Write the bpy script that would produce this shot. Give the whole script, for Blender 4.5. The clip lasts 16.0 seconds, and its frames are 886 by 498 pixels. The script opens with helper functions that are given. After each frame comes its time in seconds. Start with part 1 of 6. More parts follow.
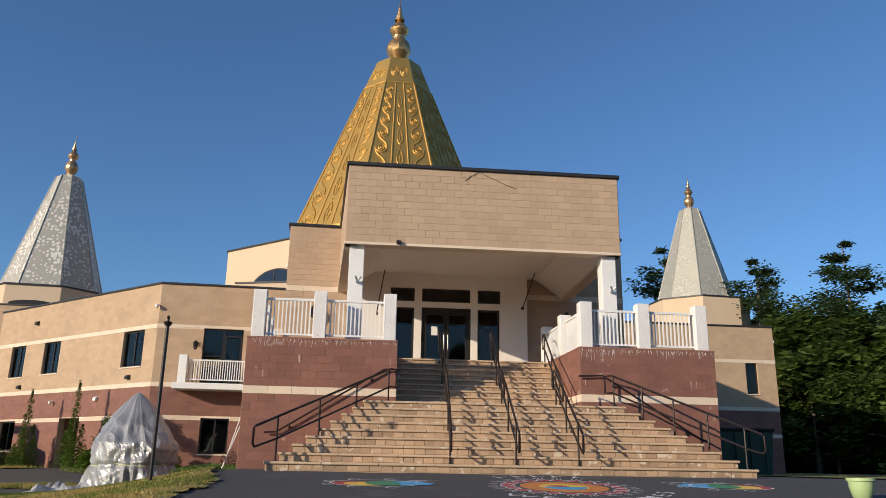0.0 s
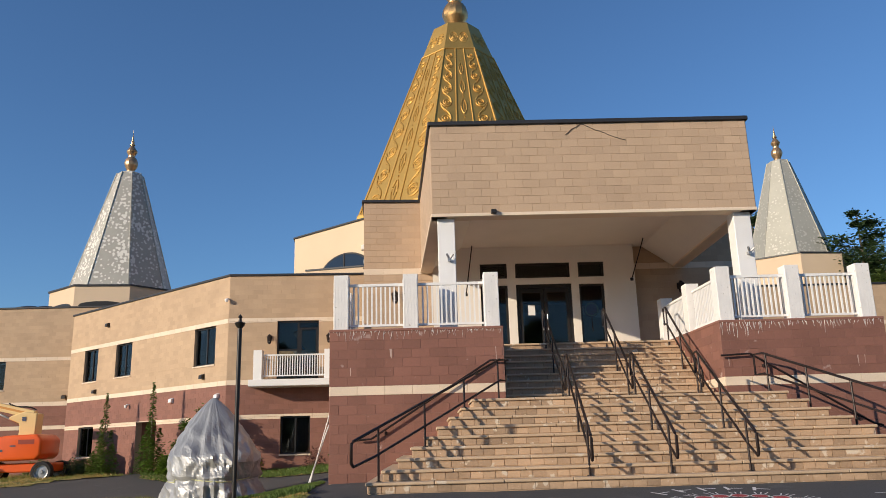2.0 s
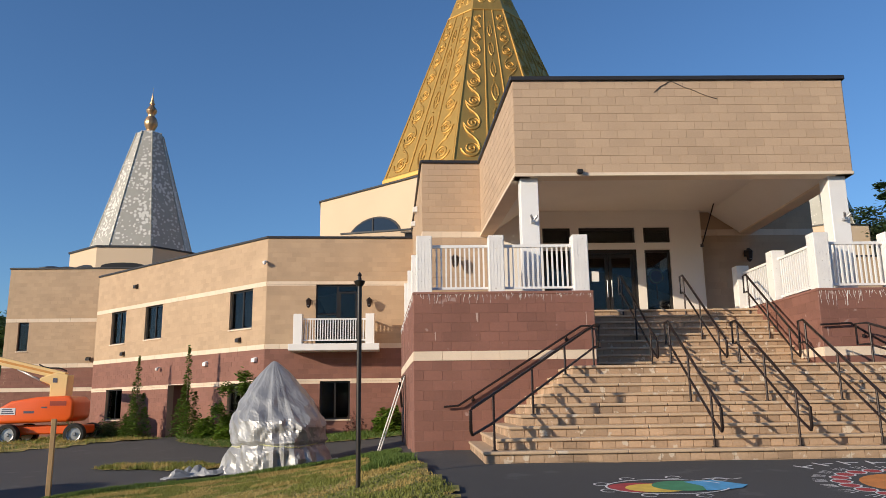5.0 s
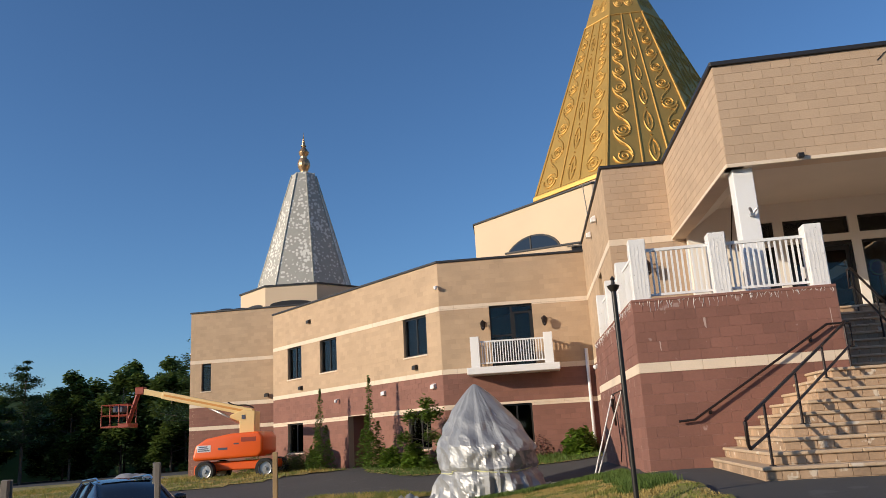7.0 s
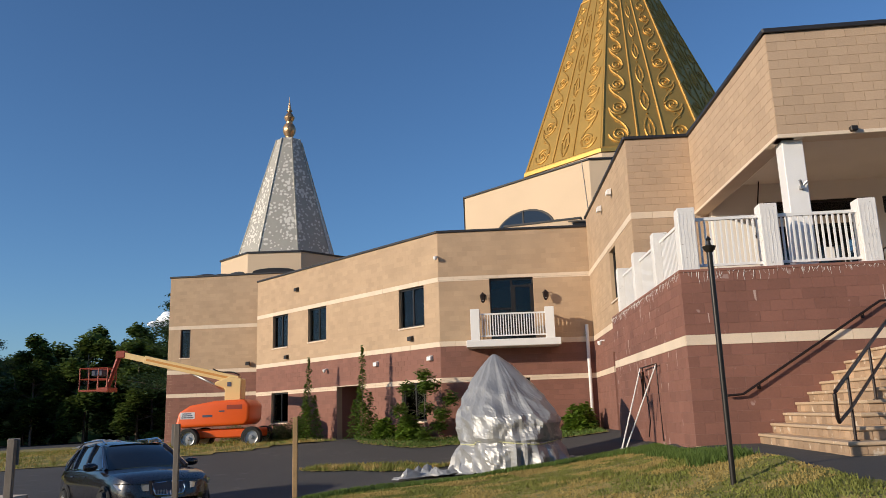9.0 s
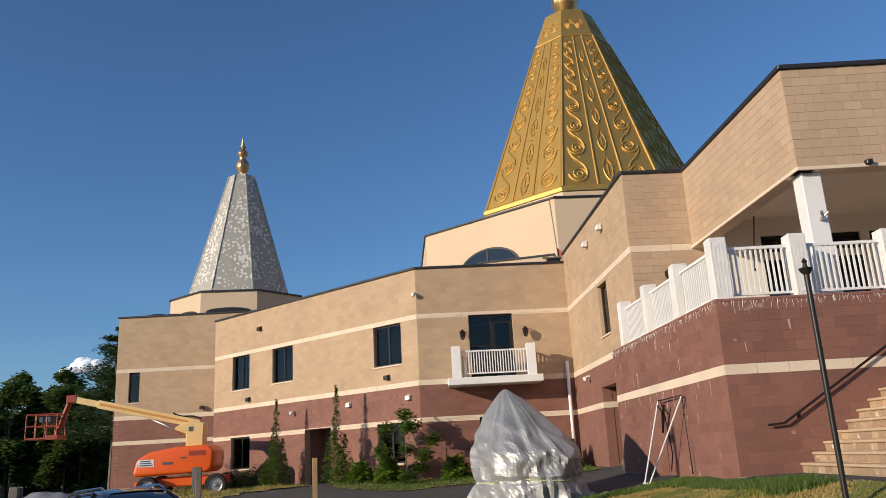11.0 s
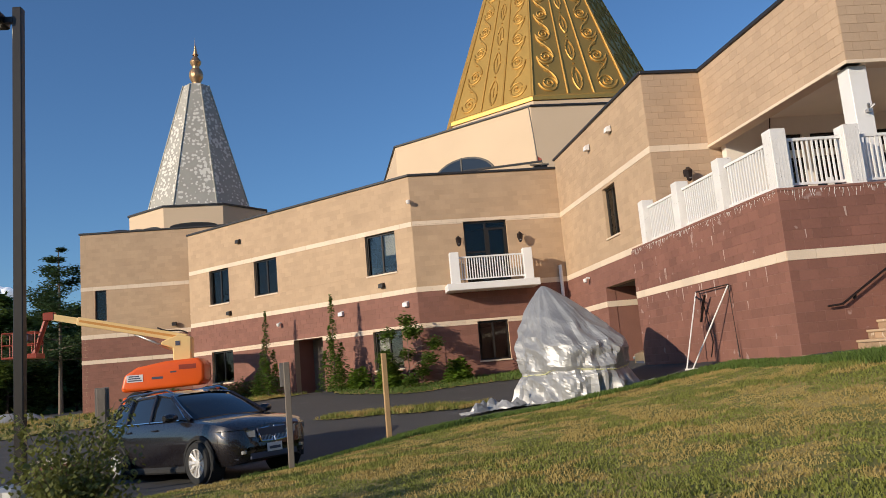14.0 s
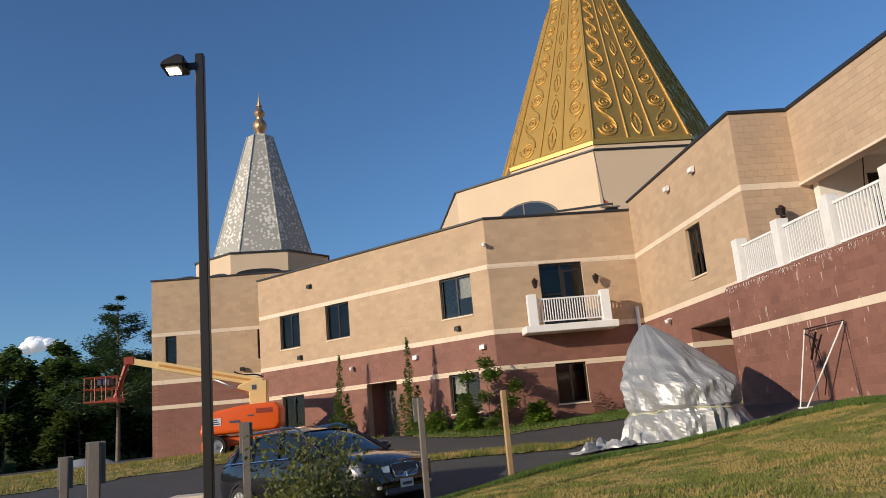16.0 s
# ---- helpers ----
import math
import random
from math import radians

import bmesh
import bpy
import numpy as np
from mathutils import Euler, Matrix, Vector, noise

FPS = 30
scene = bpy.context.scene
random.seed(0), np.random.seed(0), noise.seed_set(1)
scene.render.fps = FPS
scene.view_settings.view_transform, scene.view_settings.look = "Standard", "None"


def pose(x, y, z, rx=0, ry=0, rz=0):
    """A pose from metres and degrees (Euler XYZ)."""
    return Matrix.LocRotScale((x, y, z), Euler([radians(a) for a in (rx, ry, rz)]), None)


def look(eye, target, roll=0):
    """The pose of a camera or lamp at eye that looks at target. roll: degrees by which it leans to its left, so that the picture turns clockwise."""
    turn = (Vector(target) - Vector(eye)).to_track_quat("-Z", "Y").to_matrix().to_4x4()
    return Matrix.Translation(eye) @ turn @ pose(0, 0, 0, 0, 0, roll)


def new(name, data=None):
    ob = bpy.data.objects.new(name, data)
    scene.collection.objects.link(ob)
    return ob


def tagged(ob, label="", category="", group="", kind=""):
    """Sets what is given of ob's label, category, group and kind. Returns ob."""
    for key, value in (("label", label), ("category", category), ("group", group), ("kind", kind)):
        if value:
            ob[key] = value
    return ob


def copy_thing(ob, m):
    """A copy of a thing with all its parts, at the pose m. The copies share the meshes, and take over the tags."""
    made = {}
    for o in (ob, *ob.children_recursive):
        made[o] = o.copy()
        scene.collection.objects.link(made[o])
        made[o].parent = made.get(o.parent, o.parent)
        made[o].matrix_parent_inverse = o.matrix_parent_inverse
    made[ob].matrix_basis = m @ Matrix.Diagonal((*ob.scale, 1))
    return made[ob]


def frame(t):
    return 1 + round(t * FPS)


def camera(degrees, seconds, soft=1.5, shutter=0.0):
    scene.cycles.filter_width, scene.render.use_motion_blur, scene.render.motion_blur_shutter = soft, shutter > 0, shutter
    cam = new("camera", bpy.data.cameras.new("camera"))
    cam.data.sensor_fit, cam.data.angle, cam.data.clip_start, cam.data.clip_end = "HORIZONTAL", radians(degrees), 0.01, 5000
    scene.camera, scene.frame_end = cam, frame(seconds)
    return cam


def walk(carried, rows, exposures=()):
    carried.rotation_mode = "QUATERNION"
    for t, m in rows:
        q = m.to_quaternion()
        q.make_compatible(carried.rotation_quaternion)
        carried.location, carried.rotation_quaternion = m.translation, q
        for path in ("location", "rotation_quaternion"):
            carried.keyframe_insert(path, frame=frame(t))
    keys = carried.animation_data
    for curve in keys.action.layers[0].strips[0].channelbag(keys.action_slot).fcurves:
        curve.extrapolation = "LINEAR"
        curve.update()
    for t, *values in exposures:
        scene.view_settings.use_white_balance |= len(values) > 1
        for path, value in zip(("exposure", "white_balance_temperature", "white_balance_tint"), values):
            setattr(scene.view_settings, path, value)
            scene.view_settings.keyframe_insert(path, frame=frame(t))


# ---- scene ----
cam = camera(59.5, 16.0, soft=0.62)
PATH = [
    (0, (0.66, -21.02, 0.16), (0.85, -19.104, 0.697), 1.0),
    (0.5, (0.3, -19.44, 0.46), (0.497, -17.534, 1.034), 0.2),
    (1, (0.3, -19.31, 0.456), (0.443, -17.4, 1.033), -0.3),
    (1.5, (0.139, -17.824, 0.887), (0.255, -15.904, 1.434), -1.2),
    (1.8, (-0.031, -18.0, 0.852), (0.048, -16.068, 1.364), -1.4),
    (2, (-0.11, -18.034, 0.816), (-0.073, -16.093, 1.297), -1.6),
    (2.5, (-0.415, -17.905, 0.793), (-0.465, -15.946, 1.191), -2.2),
    (3, (-0.598, -17.596, 0.873), (-0.426, -15.656, 1.328), -2.5),
    (3.5, (-0.98, -17.552, 0.833), (-0.589, -15.636, 1.253), -1.8),
    (4, (-1.339, -17.443, 0.815), (-1.014, -15.527, 1.288), -1.0),
    (4.5, (-1.589, -17.21, 0.932), (-1.091, -15.386, 1.585), -0.8),
    (5, (-2.098, -17.203, 0.858), (-2.053, -15.244, 1.26), -0.8),
    (5.2, (-2.411, -16.968, 0.847), (-2.573, -15.02, 1.27), -1.8),
    (7.5, (-4.096, -16.428, 0.813), (-4.403, -14.509, 1.286), -2.8),
    (8, (-4.565, -16.269, 0.775), (-4.89, -14.345, 1.216), -1.9),
    (10.3, (-6.82, -15.69, 0.662), (-6.813, -13.732, 1.068), -2.4),
    (10.5, (-7.098, -15.679, 0.651), (-7.082, -13.73, 1.101), -2.4),
    (11, (-7.561, -15.582, 0.659), (-7.566, -13.649, 1.172), -3.1),
    (11.5, (-8.043, -15.534, 0.581), (-8.088, -13.601, 1.091), -4.2),
    (12, (-8.662, -15.534, 0.523), (-8.818, -13.584, 0.937), -6.7),
    (12.5, (-9.136, -15.46, 0.473), (-9.308, -13.505, 0.857), -5.5),
    (13, (-9.52, -15.393, 0.443), (-9.458, -13.421, 0.771), -4.0),
    (13.5, (-9.976, -15.252, 0.413), (-9.778, -13.283, 0.704), -4.7),
    (14, (-10.497, -15.247, 0.373), (-10.317, -13.278, 0.671), -5.0),
    (14.5, (-10.952, -15.151, 0.385), (-10.87, -13.181, 0.722), -5.6),
    (15, (-11.453, -15.234, 0.366), (-11.439, -13.269, 0.737), -5.9),
    (15.5, (-11.855, -15.251, 0.326), (-11.84, -13.289, 0.716), -6.0),
    (16, (-12.264, -15.31, 0.271), (-12.159, -13.359, 0.698), -5.1),
]
walk(cam, [(t, look(eye, target, roll)) for t, eye, target, roll in PATH],
     exposures=[(0.0, 0.0), (1.0, -0.02), (2.5, 0.05), (3.0, -0.02), (3.5, 0.05), (4.5, -0.12), (5.2, 0.10), (7.5, -0.03), (8.0, -0.06), (10.5, -0.10), (12.5, -0.05), (16.0, -0.12)])


# ---------------------------------------------------------------- light
SUN_WAY = Vector((0.825, 0.55, -0.295)).normalized()
world = bpy.data.worlds.new("sky")
scene.world = world
world.use_nodes = True
sky = world.node_tree.nodes.new("ShaderNodeTexSky")
sky.sky_type, sky.sun_disc = "NISHITA", False
sky.sun_elevation, sky.sun_rotation = radians(16.6), radians(236.3)
sky.air_density, sky.dust_density, sky.ozone_density = 1.0, 0.35, 6.0
world.node_tree.links.new(sky.outputs[0], world.node_tree.nodes["Background"].inputs[0])
world.node_tree.nodes["Background"].inputs[1].default_value = 0.138
sun = new("sun", bpy.data.lights.new("sun", "SUN"))
sun.data.energy, sun.data.angle, sun.data.color = 4.6, radians(0.53), (1.0, 0.85, 0.66)
sun.matrix_world = look(-60 * SUN_WAY, (0, 0, 0))
scene.view_settings.exposure = 0.0


# ---------------------------------------------------------------- materials
def material(name, color, rough=0.8, metal=0.0, var=0.15, scale=1.5, fine=40.0, bump=0.15, rnd="", rv=0.25, spots=None, coat=0.0, flakes=None, through_light=0.0):
    """A surface with variation at two scales; spots: (colour, size, amount) of worn patches; rnd: piece or island."""
    m = bpy.data.materials.new(name)
    m.use_nodes = True
    t = m.node_tree
    b = t.nodes["Principled BSDF"]
    b.inputs["Roughness"].default_value, b.inputs["Metallic"].default_value = rough, metal
    b.inputs["Coat Weight"].default_value = coat
    geo = t.nodes.new("ShaderNodeNewGeometry")

    def node(kind, **sets):
        n = t.nodes.new(kind)
        for k, v in sets.items():
            if k == "op":
                n.operation = v
            elif k == "scale":
                n.inputs["Scale"].default_value = v
        return n

    def math2(op, a, c):
        n = t.nodes.new("ShaderNodeMath")
        n.operation = op
        for i, v in enumerate((a, c)):
            if isinstance(v, (int, float)):
                n.inputs[i].default_value = v
            else:
                t.links.new(v, n.inputs[i])
        return n.outputs[0]

    big, small = node("ShaderNodeTexNoise", scale=scale), node("ShaderNodeTexNoise", scale=fine)
    big.inputs["Detail"].default_value, small.inputs["Detail"].default_value = 5, 3
    for n in (big, small):
        t.links.new(geo.outputs["Position"], n.inputs["Vector"])
    f = math2("ADD", math2("MULTIPLY", math2("SUBTRACT", big.outputs["Fac"], 0.5), 3.0 * var), 1.0)
    f = math2("ADD", f, math2("MULTIPLY", math2("SUBTRACT", small.outputs["Fac"], 0.5), 1.6 * var))
    if rnd:
        if rnd == "island":
            r = geo.outputs["Random Per Island"]
        else:
            r = t.nodes.new("ShaderNodeObjectInfo").outputs["Random"]
        f = math2("ADD", f, math2("MULTIPLY", math2("SUBTRACT", r, 0.5), rv))
    sc = t.nodes.new("ShaderNodeVectorMath")
    sc.operation = "SCALE"
    sc.inputs[0].default_value = color
    t.links.new(f, sc.inputs["Scale"])
    out = sc.outputs[0]
    if spots:
        colour, size, amount = spots
        v = node("ShaderNodeTexNoise", scale=1.0 / size)
        v.inputs["Detail"].default_value = 3
        t.links.new(geo.outputs["Position"], v.inputs["Vector"])
        ramp = t.nodes.new("ShaderNodeValToRGB")
        ramp.color_ramp.elements[0].position, ramp.color_ramp.elements[1].position = 1.0 - amount, min(1.0, 1.04 - amount)
        t.links.new(v.outputs["Fac"], ramp.inputs[0])
        mix = t.nodes.new("ShaderNodeMix")
        mix.data_type = "RGBA"
        t.links.new(ramp.outputs[0], mix.inputs[0])
        t.links.new(out, mix.inputs[6])
        mix.inputs[7].default_value = (*colour, 1)
        out = mix.outputs[2]
    if flakes:
        colour, size, reach = flakes
        v = t.nodes.new("ShaderNodeTexVoronoi")
        v.inputs["Scale"].default_value = 1.0 / size
        v.inputs["Randomness"].default_value = 0.75
        t.links.new(geo.outputs["Position"], v.inputs["Vector"])
        edge = math2("ADD", v.outputs["Distance"], math2("MULTIPLY", math2("SUBTRACT", big.outputs["Fac"], 0.5), 1.1))
        edge = math2("ADD", edge, math2("MULTIPLY", math2("SUBTRACT", small.outputs["Fac"], 0.5), 0.9))
        mix = t.nodes.new("ShaderNodeMix")
        mix.data_type = "RGBA"
        t.links.new(math2("LESS_THAN", edge, reach), mix.inputs[0])
        t.links.new(out, mix.inputs[6])
        mix.inputs[7].default_value = (*colour, 1)
        out = mix.outputs[2]
    t.links.new(out, b.inputs["Base Color"])
    if through_light:
        tl, both = t.nodes.new("ShaderNodeBsdfTranslucent"), t.nodes.new("ShaderNodeMixShader")
        t.links.new(out, tl.inputs[0])
        both.inputs[0].default_value = through_light
        t.links.new(b.outputs[0], both.inputs[1])
        t.links.new(tl.outputs[0], both.inputs[2])
        t.links.new(both.outputs[0], t.nodes["Material Output"].inputs[0])
    rr = math2("ADD", rough - 0.1 * min(1, rough * 2), math2("MULTIPLY", small.outputs["Fac"], 0.2 * min(1, rough * 2)))
    t.links.new(rr, b.inputs["Roughness"])
    if bump:
        bp = t.nodes.new("ShaderNodeBump")
        bp.inputs["Strength"].default_value, bp.inputs["Distance"].default_value = bump, 0.02
        t.links.new(small.outputs["Fac"], bp.inputs["Height"])
        t.links.new(bp.outputs[0], b.inputs["Normal"])
    return m


def glass(name, tint, clear):
    """A tinted pane: clear glass under a mirror-like surface."""
    m = bpy.data.materials.new(name)
    m.use_nodes = True
    t = m.node_tree
    b = t.nodes["Principled BSDF"]
    t.nodes.remove(b)
    tr, gl, mix, fr = (t.nodes.new(k) for k in ("ShaderNodeBsdfTransparent", "ShaderNodeBsdfGlossy", "ShaderNodeMixShader", "ShaderNodeFresnel"))
    tr.inputs[0].default_value = (tint[0] * clear, tint[1] * clear, tint[2] * clear, 1)
    gl.inputs["Roughness"].default_value = 0.02
    fr.inputs["IOR"].default_value = 1.5
    t.links.new(fr.outputs[0], mix.inputs[0])
    t.links.new(tr.outputs[0], mix.inputs[1])
    t.links.new(gl.outputs[0], mix.inputs[2])
    t.links.new(mix.outputs[0], t.nodes["Material Output"].inputs[0])
    return m


TAN_B = material("tan_block", (0.475, 0.335, 0.215), 0.85, var=0.10, scale=0.9, fine=25, bump=0.25, rnd="island", rv=0.13)
TAN_P = material("tan_block_piece", (0.49, 0.35, 0.235), 0.85, var=0.09, scale=0.7, fine=25, bump=0.25, rnd="object", rv=0.12)
TAN_M = material("tan_mortar", (0.47, 0.335, 0.215), 0.9, var=0.1)
RED_B = material("red_block", (0.235, 0.108, 0.080), 0.85, var=0.16, scale=0.8, fine=25, bump=0.3, rnd="island", rv=0.18)
RED_P = material("red_block_piece", (0.225, 0.102, 0.075), 0.85, var=0.18, scale=0.8, fine=25, bump=0.3, rnd="object", rv=0.22, spots=((0.36, 0.24, 0.21), 0.30, 0.325))
RED_M = material("red_mortar", (0.255, 0.135, 0.105), 0.9, var=0.1)
BAND = material("pale_band", (0.72, 0.59, 0.45), 0.8, var=0.10, scale=1.2, bump=0.15, rnd="island", rv=0.07)
SALT = material("white_efflorescence", (0.50, 0.37, 0.32), 0.95, var=0.25, scale=3.0, fine=30, bump=0.1)
STUCCO = material("cream_stucco", (0.66, 0.50, 0.34), 0.85, var=0.05, scale=0.4, bump=0.1)
WHITE = material("white_paint", (0.80, 0.79, 0.77), 0.5, var=0.05, scale=2.0, bump=0.06)
WORN = material("worn_white_paint", (0.79, 0.77, 0.74), 0.6, var=0.08, scale=3.0, bump=0.3, spots=((0.5, 0.47, 0.43), 0.06, 0.33))
PORTAL = material("portal_render", (0.80, 0.74, 0.66), 0.75, var=0.05, scale=0.8, bump=0.1)
GOLD = material("gold_sheet", (0.62, 0.385, 0.105), 0.46, 0.8, var=0.10, scale=0.35, fine=6, bump=0.08)
GOLD_D = material("gold_relief", (0.54, 0.325, 0.085), 0.56, 0.65, var=0.12, scale=0.5, fine=6, bump=0.08)
COPPER = material("finial_gold", (0.58, 0.35, 0.145), 0.36, 0.85, var=0.14, scale=1.0, fine=9, bump=0.08)
BRONZE = material("finial_bronze", (0.47, 0.30, 0.165), 0.4, 0.75, var=0.16, scale=1.0, fine=9, bump=0.08)
SILVER = material("silver_sheet", (0.39, 0.37, 0.32), 0.6, 0.2, var=0.13, scale=0.5, fine=5, bump=0.25, flakes=((0.70, 0.67, 0.60), 0.25, 0.33))
SILVER_T = material("silver_plain", (0.40, 0.385, 0.325), 0.6, 0.2, var=0.13, scale=0.5, fine=5, bump=0.25, flakes=((0.54, 0.52, 0.45), 0.25, 0.28))
CAP = material("dark_coping", (0.025, 0.024, 0.026), 0.5, var=0.15, bump=0.05)
FRAME = material("bronze_frame", (0.028, 0.024, 0.021), 0.4, 0.3, var=0.1, bump=0.0)
PANE = glass("tinted_pane", (0.85, 0.87, 0.84), 0.66)
ROOM = material("room_lining", (0.16, 0.14, 0.12), 0.9, var=0.1)
ROOF = material("roof_sheet", (0.12, 0.12, 0.12), 0.9, var=0.2)
RAIL = material("painted_steel", (0.030, 0.020, 0.018), 0.38, 0.4, var=0.2, fine=20, bump=0.05)
TREAD = material("tread_stone", (0.53, 0.385, 0.25), 0.75, var=0.15, scale=1.2, fine=30, bump=0.2, spots=((0.64, 0.54, 0.42), 0.25, 0.36))
RISER = material("riser_brick", (0.44, 0.30, 0.19), 0.8, var=0.22, scale=1.3, fine=30, bump=0.3, rnd="island", rv=0.42, spots=((0.62, 0.52, 0.40), 0.20, 0.38))
ASPHALT = material("asphalt", (0.062, 0.060, 0.058), 0.85, var=0.18, scale=0.35, fine=60, bump=0.35, spots=((0.085, 0.082, 0.08), 0.7, 0.36))
SOIL = material("lawn_soil", (0.18, 0.17, 0.037), 0.95, var=0.25, scale=0.5, fine=18, bump=0.4, spots=((0.36, 0.27, 0.085), 0.8, 0.50))
GRASS = material("grass_blade", (0.20, 0.215, 0.042), 0.7, var=0.18, scale=0.4, fine=4, bump=0, rnd="island", rv=0.45, spots=((0.40, 0.30, 0.095), 0.9, 0.51), through_light=0.25)
GREEN = material("green_blade", (0.10, 0.16, 0.025), 0.7, var=0.18, scale=0.6, fine=4, bump=0, rnd="island", rv=0.45, through_light=0.25)
LEAF = material("broad_leaf", (0.12, 0.175, 0.040), 0.55, var=0.25, scale=0.4, fine=3, bump=0, rnd="island", rv=0.8, through_light=0.45)
NEEDLE = material("pine_needle", (0.065, 0.11, 0.038), 0.6, var=0.25, scale=0.4, fine=3, bump=0, rnd="island", rv=0.7, through_light=0.25)
SHRUB = material("shrub_leaf", (0.10, 0.165, 0.022), 0.5, var=0.2, scale=1.0, fine=5, bump=0, rnd="island", rv=0.7, through_light=0.35)
HOSTA = material("bright_leaf", (0.15, 0.24, 0.03), 0.45, var=0.2, scale=1.0, fine=5, bump=0, rnd="island", rv=0.6, through_light=0.4)
OLIVE = material("sapling_leaf", (0.16, 0.175, 0.045), 0.5, var=0.2, scale=1.0, fine=5, bump=0, rnd="island", rv=0.7, through_light=0.35)
PURPLE = material("purple_leaf", (0.10, 0.035, 0.03), 0.55, var=0.2, scale=1.0, fine=5, bump=0, rnd="island", rv=0.7)
BARK = material("bark", (0.16, 0.125, 0.095), 0.9, var=0.3, scale=2, fine=14, bump=0.6)
TARP = material("silver_tarpaulin", (0.37, 0.37, 0.365), 0.48, 0.4, var=0.16, scale=1.6, fine=9, bump=0.3)
ROPE = material("pale_cord", (0.55, 0.55, 0.30), 0.8, bump=0.2)
ORANGE = material("orange_enamel", (0.80, 0.115, 0.012), 0.35, var=0.07, scale=1.0, bump=0.02, coat=0.2)
CREAMY = material("cream_enamel", (0.78, 0.55, 0.24), 0.4, var=0.07, scale=1.0, bump=0.02, coat=0.2)
RUBBER = material("tyre_rubber", (0.018, 0.018, 0.018), 0.85, var=0.2, bump=0.3)
STEEL = material("dull_steel", (0.42, 0.42, 0.42), 0.4, 0.8, var=0.1, bump=0.05)
DARKRED = material("red_enamel", (0.30, 0.045, 0.02), 0.45, var=0.1)
CARPAINT = material("metallic_car_paint", (0.017, 0.014, 0.016), 0.28, 0.3, var=0.05, bump=0.0, coat=1.0)
CARGLASS = material("car_glass", (0.012, 0.014, 0.016), 0.05, var=0.02, bump=0.0, coat=0.6)
CHROME = material("chrome", (0.75, 0.75, 0.76), 0.12, 1.0, var=0.02, bump=0.0)
ALLOY = material("alloy_rim", (0.72, 0.69, 0.64), 0.35, 0.35, var=0.05, bump=0.0)
LAMPGLASS = material("headlamp_lens", (0.65, 0.66, 0.68), 0.08, 0.6, var=0.1, bump=0.0, coat=1.0)
PLATE = material("plate_white", (0.7, 0.7, 0.72), 0.5, var=0.03)
INK = material("dark_ink", (0.06, 0.07, 0.11), 0.6)
WOOD = material("raw_timber", (0.42, 0.27, 0.13), 0.8, var=0.2, scale=2, fine=30, bump=0.3)
GREYWOOD = material("weathered_timber", (0.19, 0.16, 0.13), 0.85, var=0.22, scale=2, fine=30, bump=0.3)
BOARD = material("sign_back", (0.20, 0.185, 0.17), 0.6, 0.2, var=0.12)
POT = material("pale_green_glaze", (0.42, 0.55, 0.26), 0.4, var=0.06)
DUMP = material("green_enamel", (0.012, 0.05, 0.028), 0.6, var=0.2)
CHALK = {n: material("chalk_" + n, c, 0.95, var=0.22, scale=6, fine=70, bump=0.1) for n, c in dict(
    white=(0.72, 0.70, 0.68), yellow=(0.75, 0.50, 0.08), red=(0.42, 0.05, 0.05), green=(0.06, 0.24, 0.11), blue=(0.09, 0.34, 0.58), orange=(0.62, 0.22, 0.05)).items()}


def glow(name, colour, strength):
    m = bpy.data.materials.new(name)
    m.use_nodes = True
    b = m.node_tree.nodes["Principled BSDF"]
    b.inputs["Emission Color"].default_value, b.inputs["Emission Strength"].default_value = (*colour, 1), strength
    return m


LED = glow("lit_led", (1.0, 0.86, 0.62), 9.0)


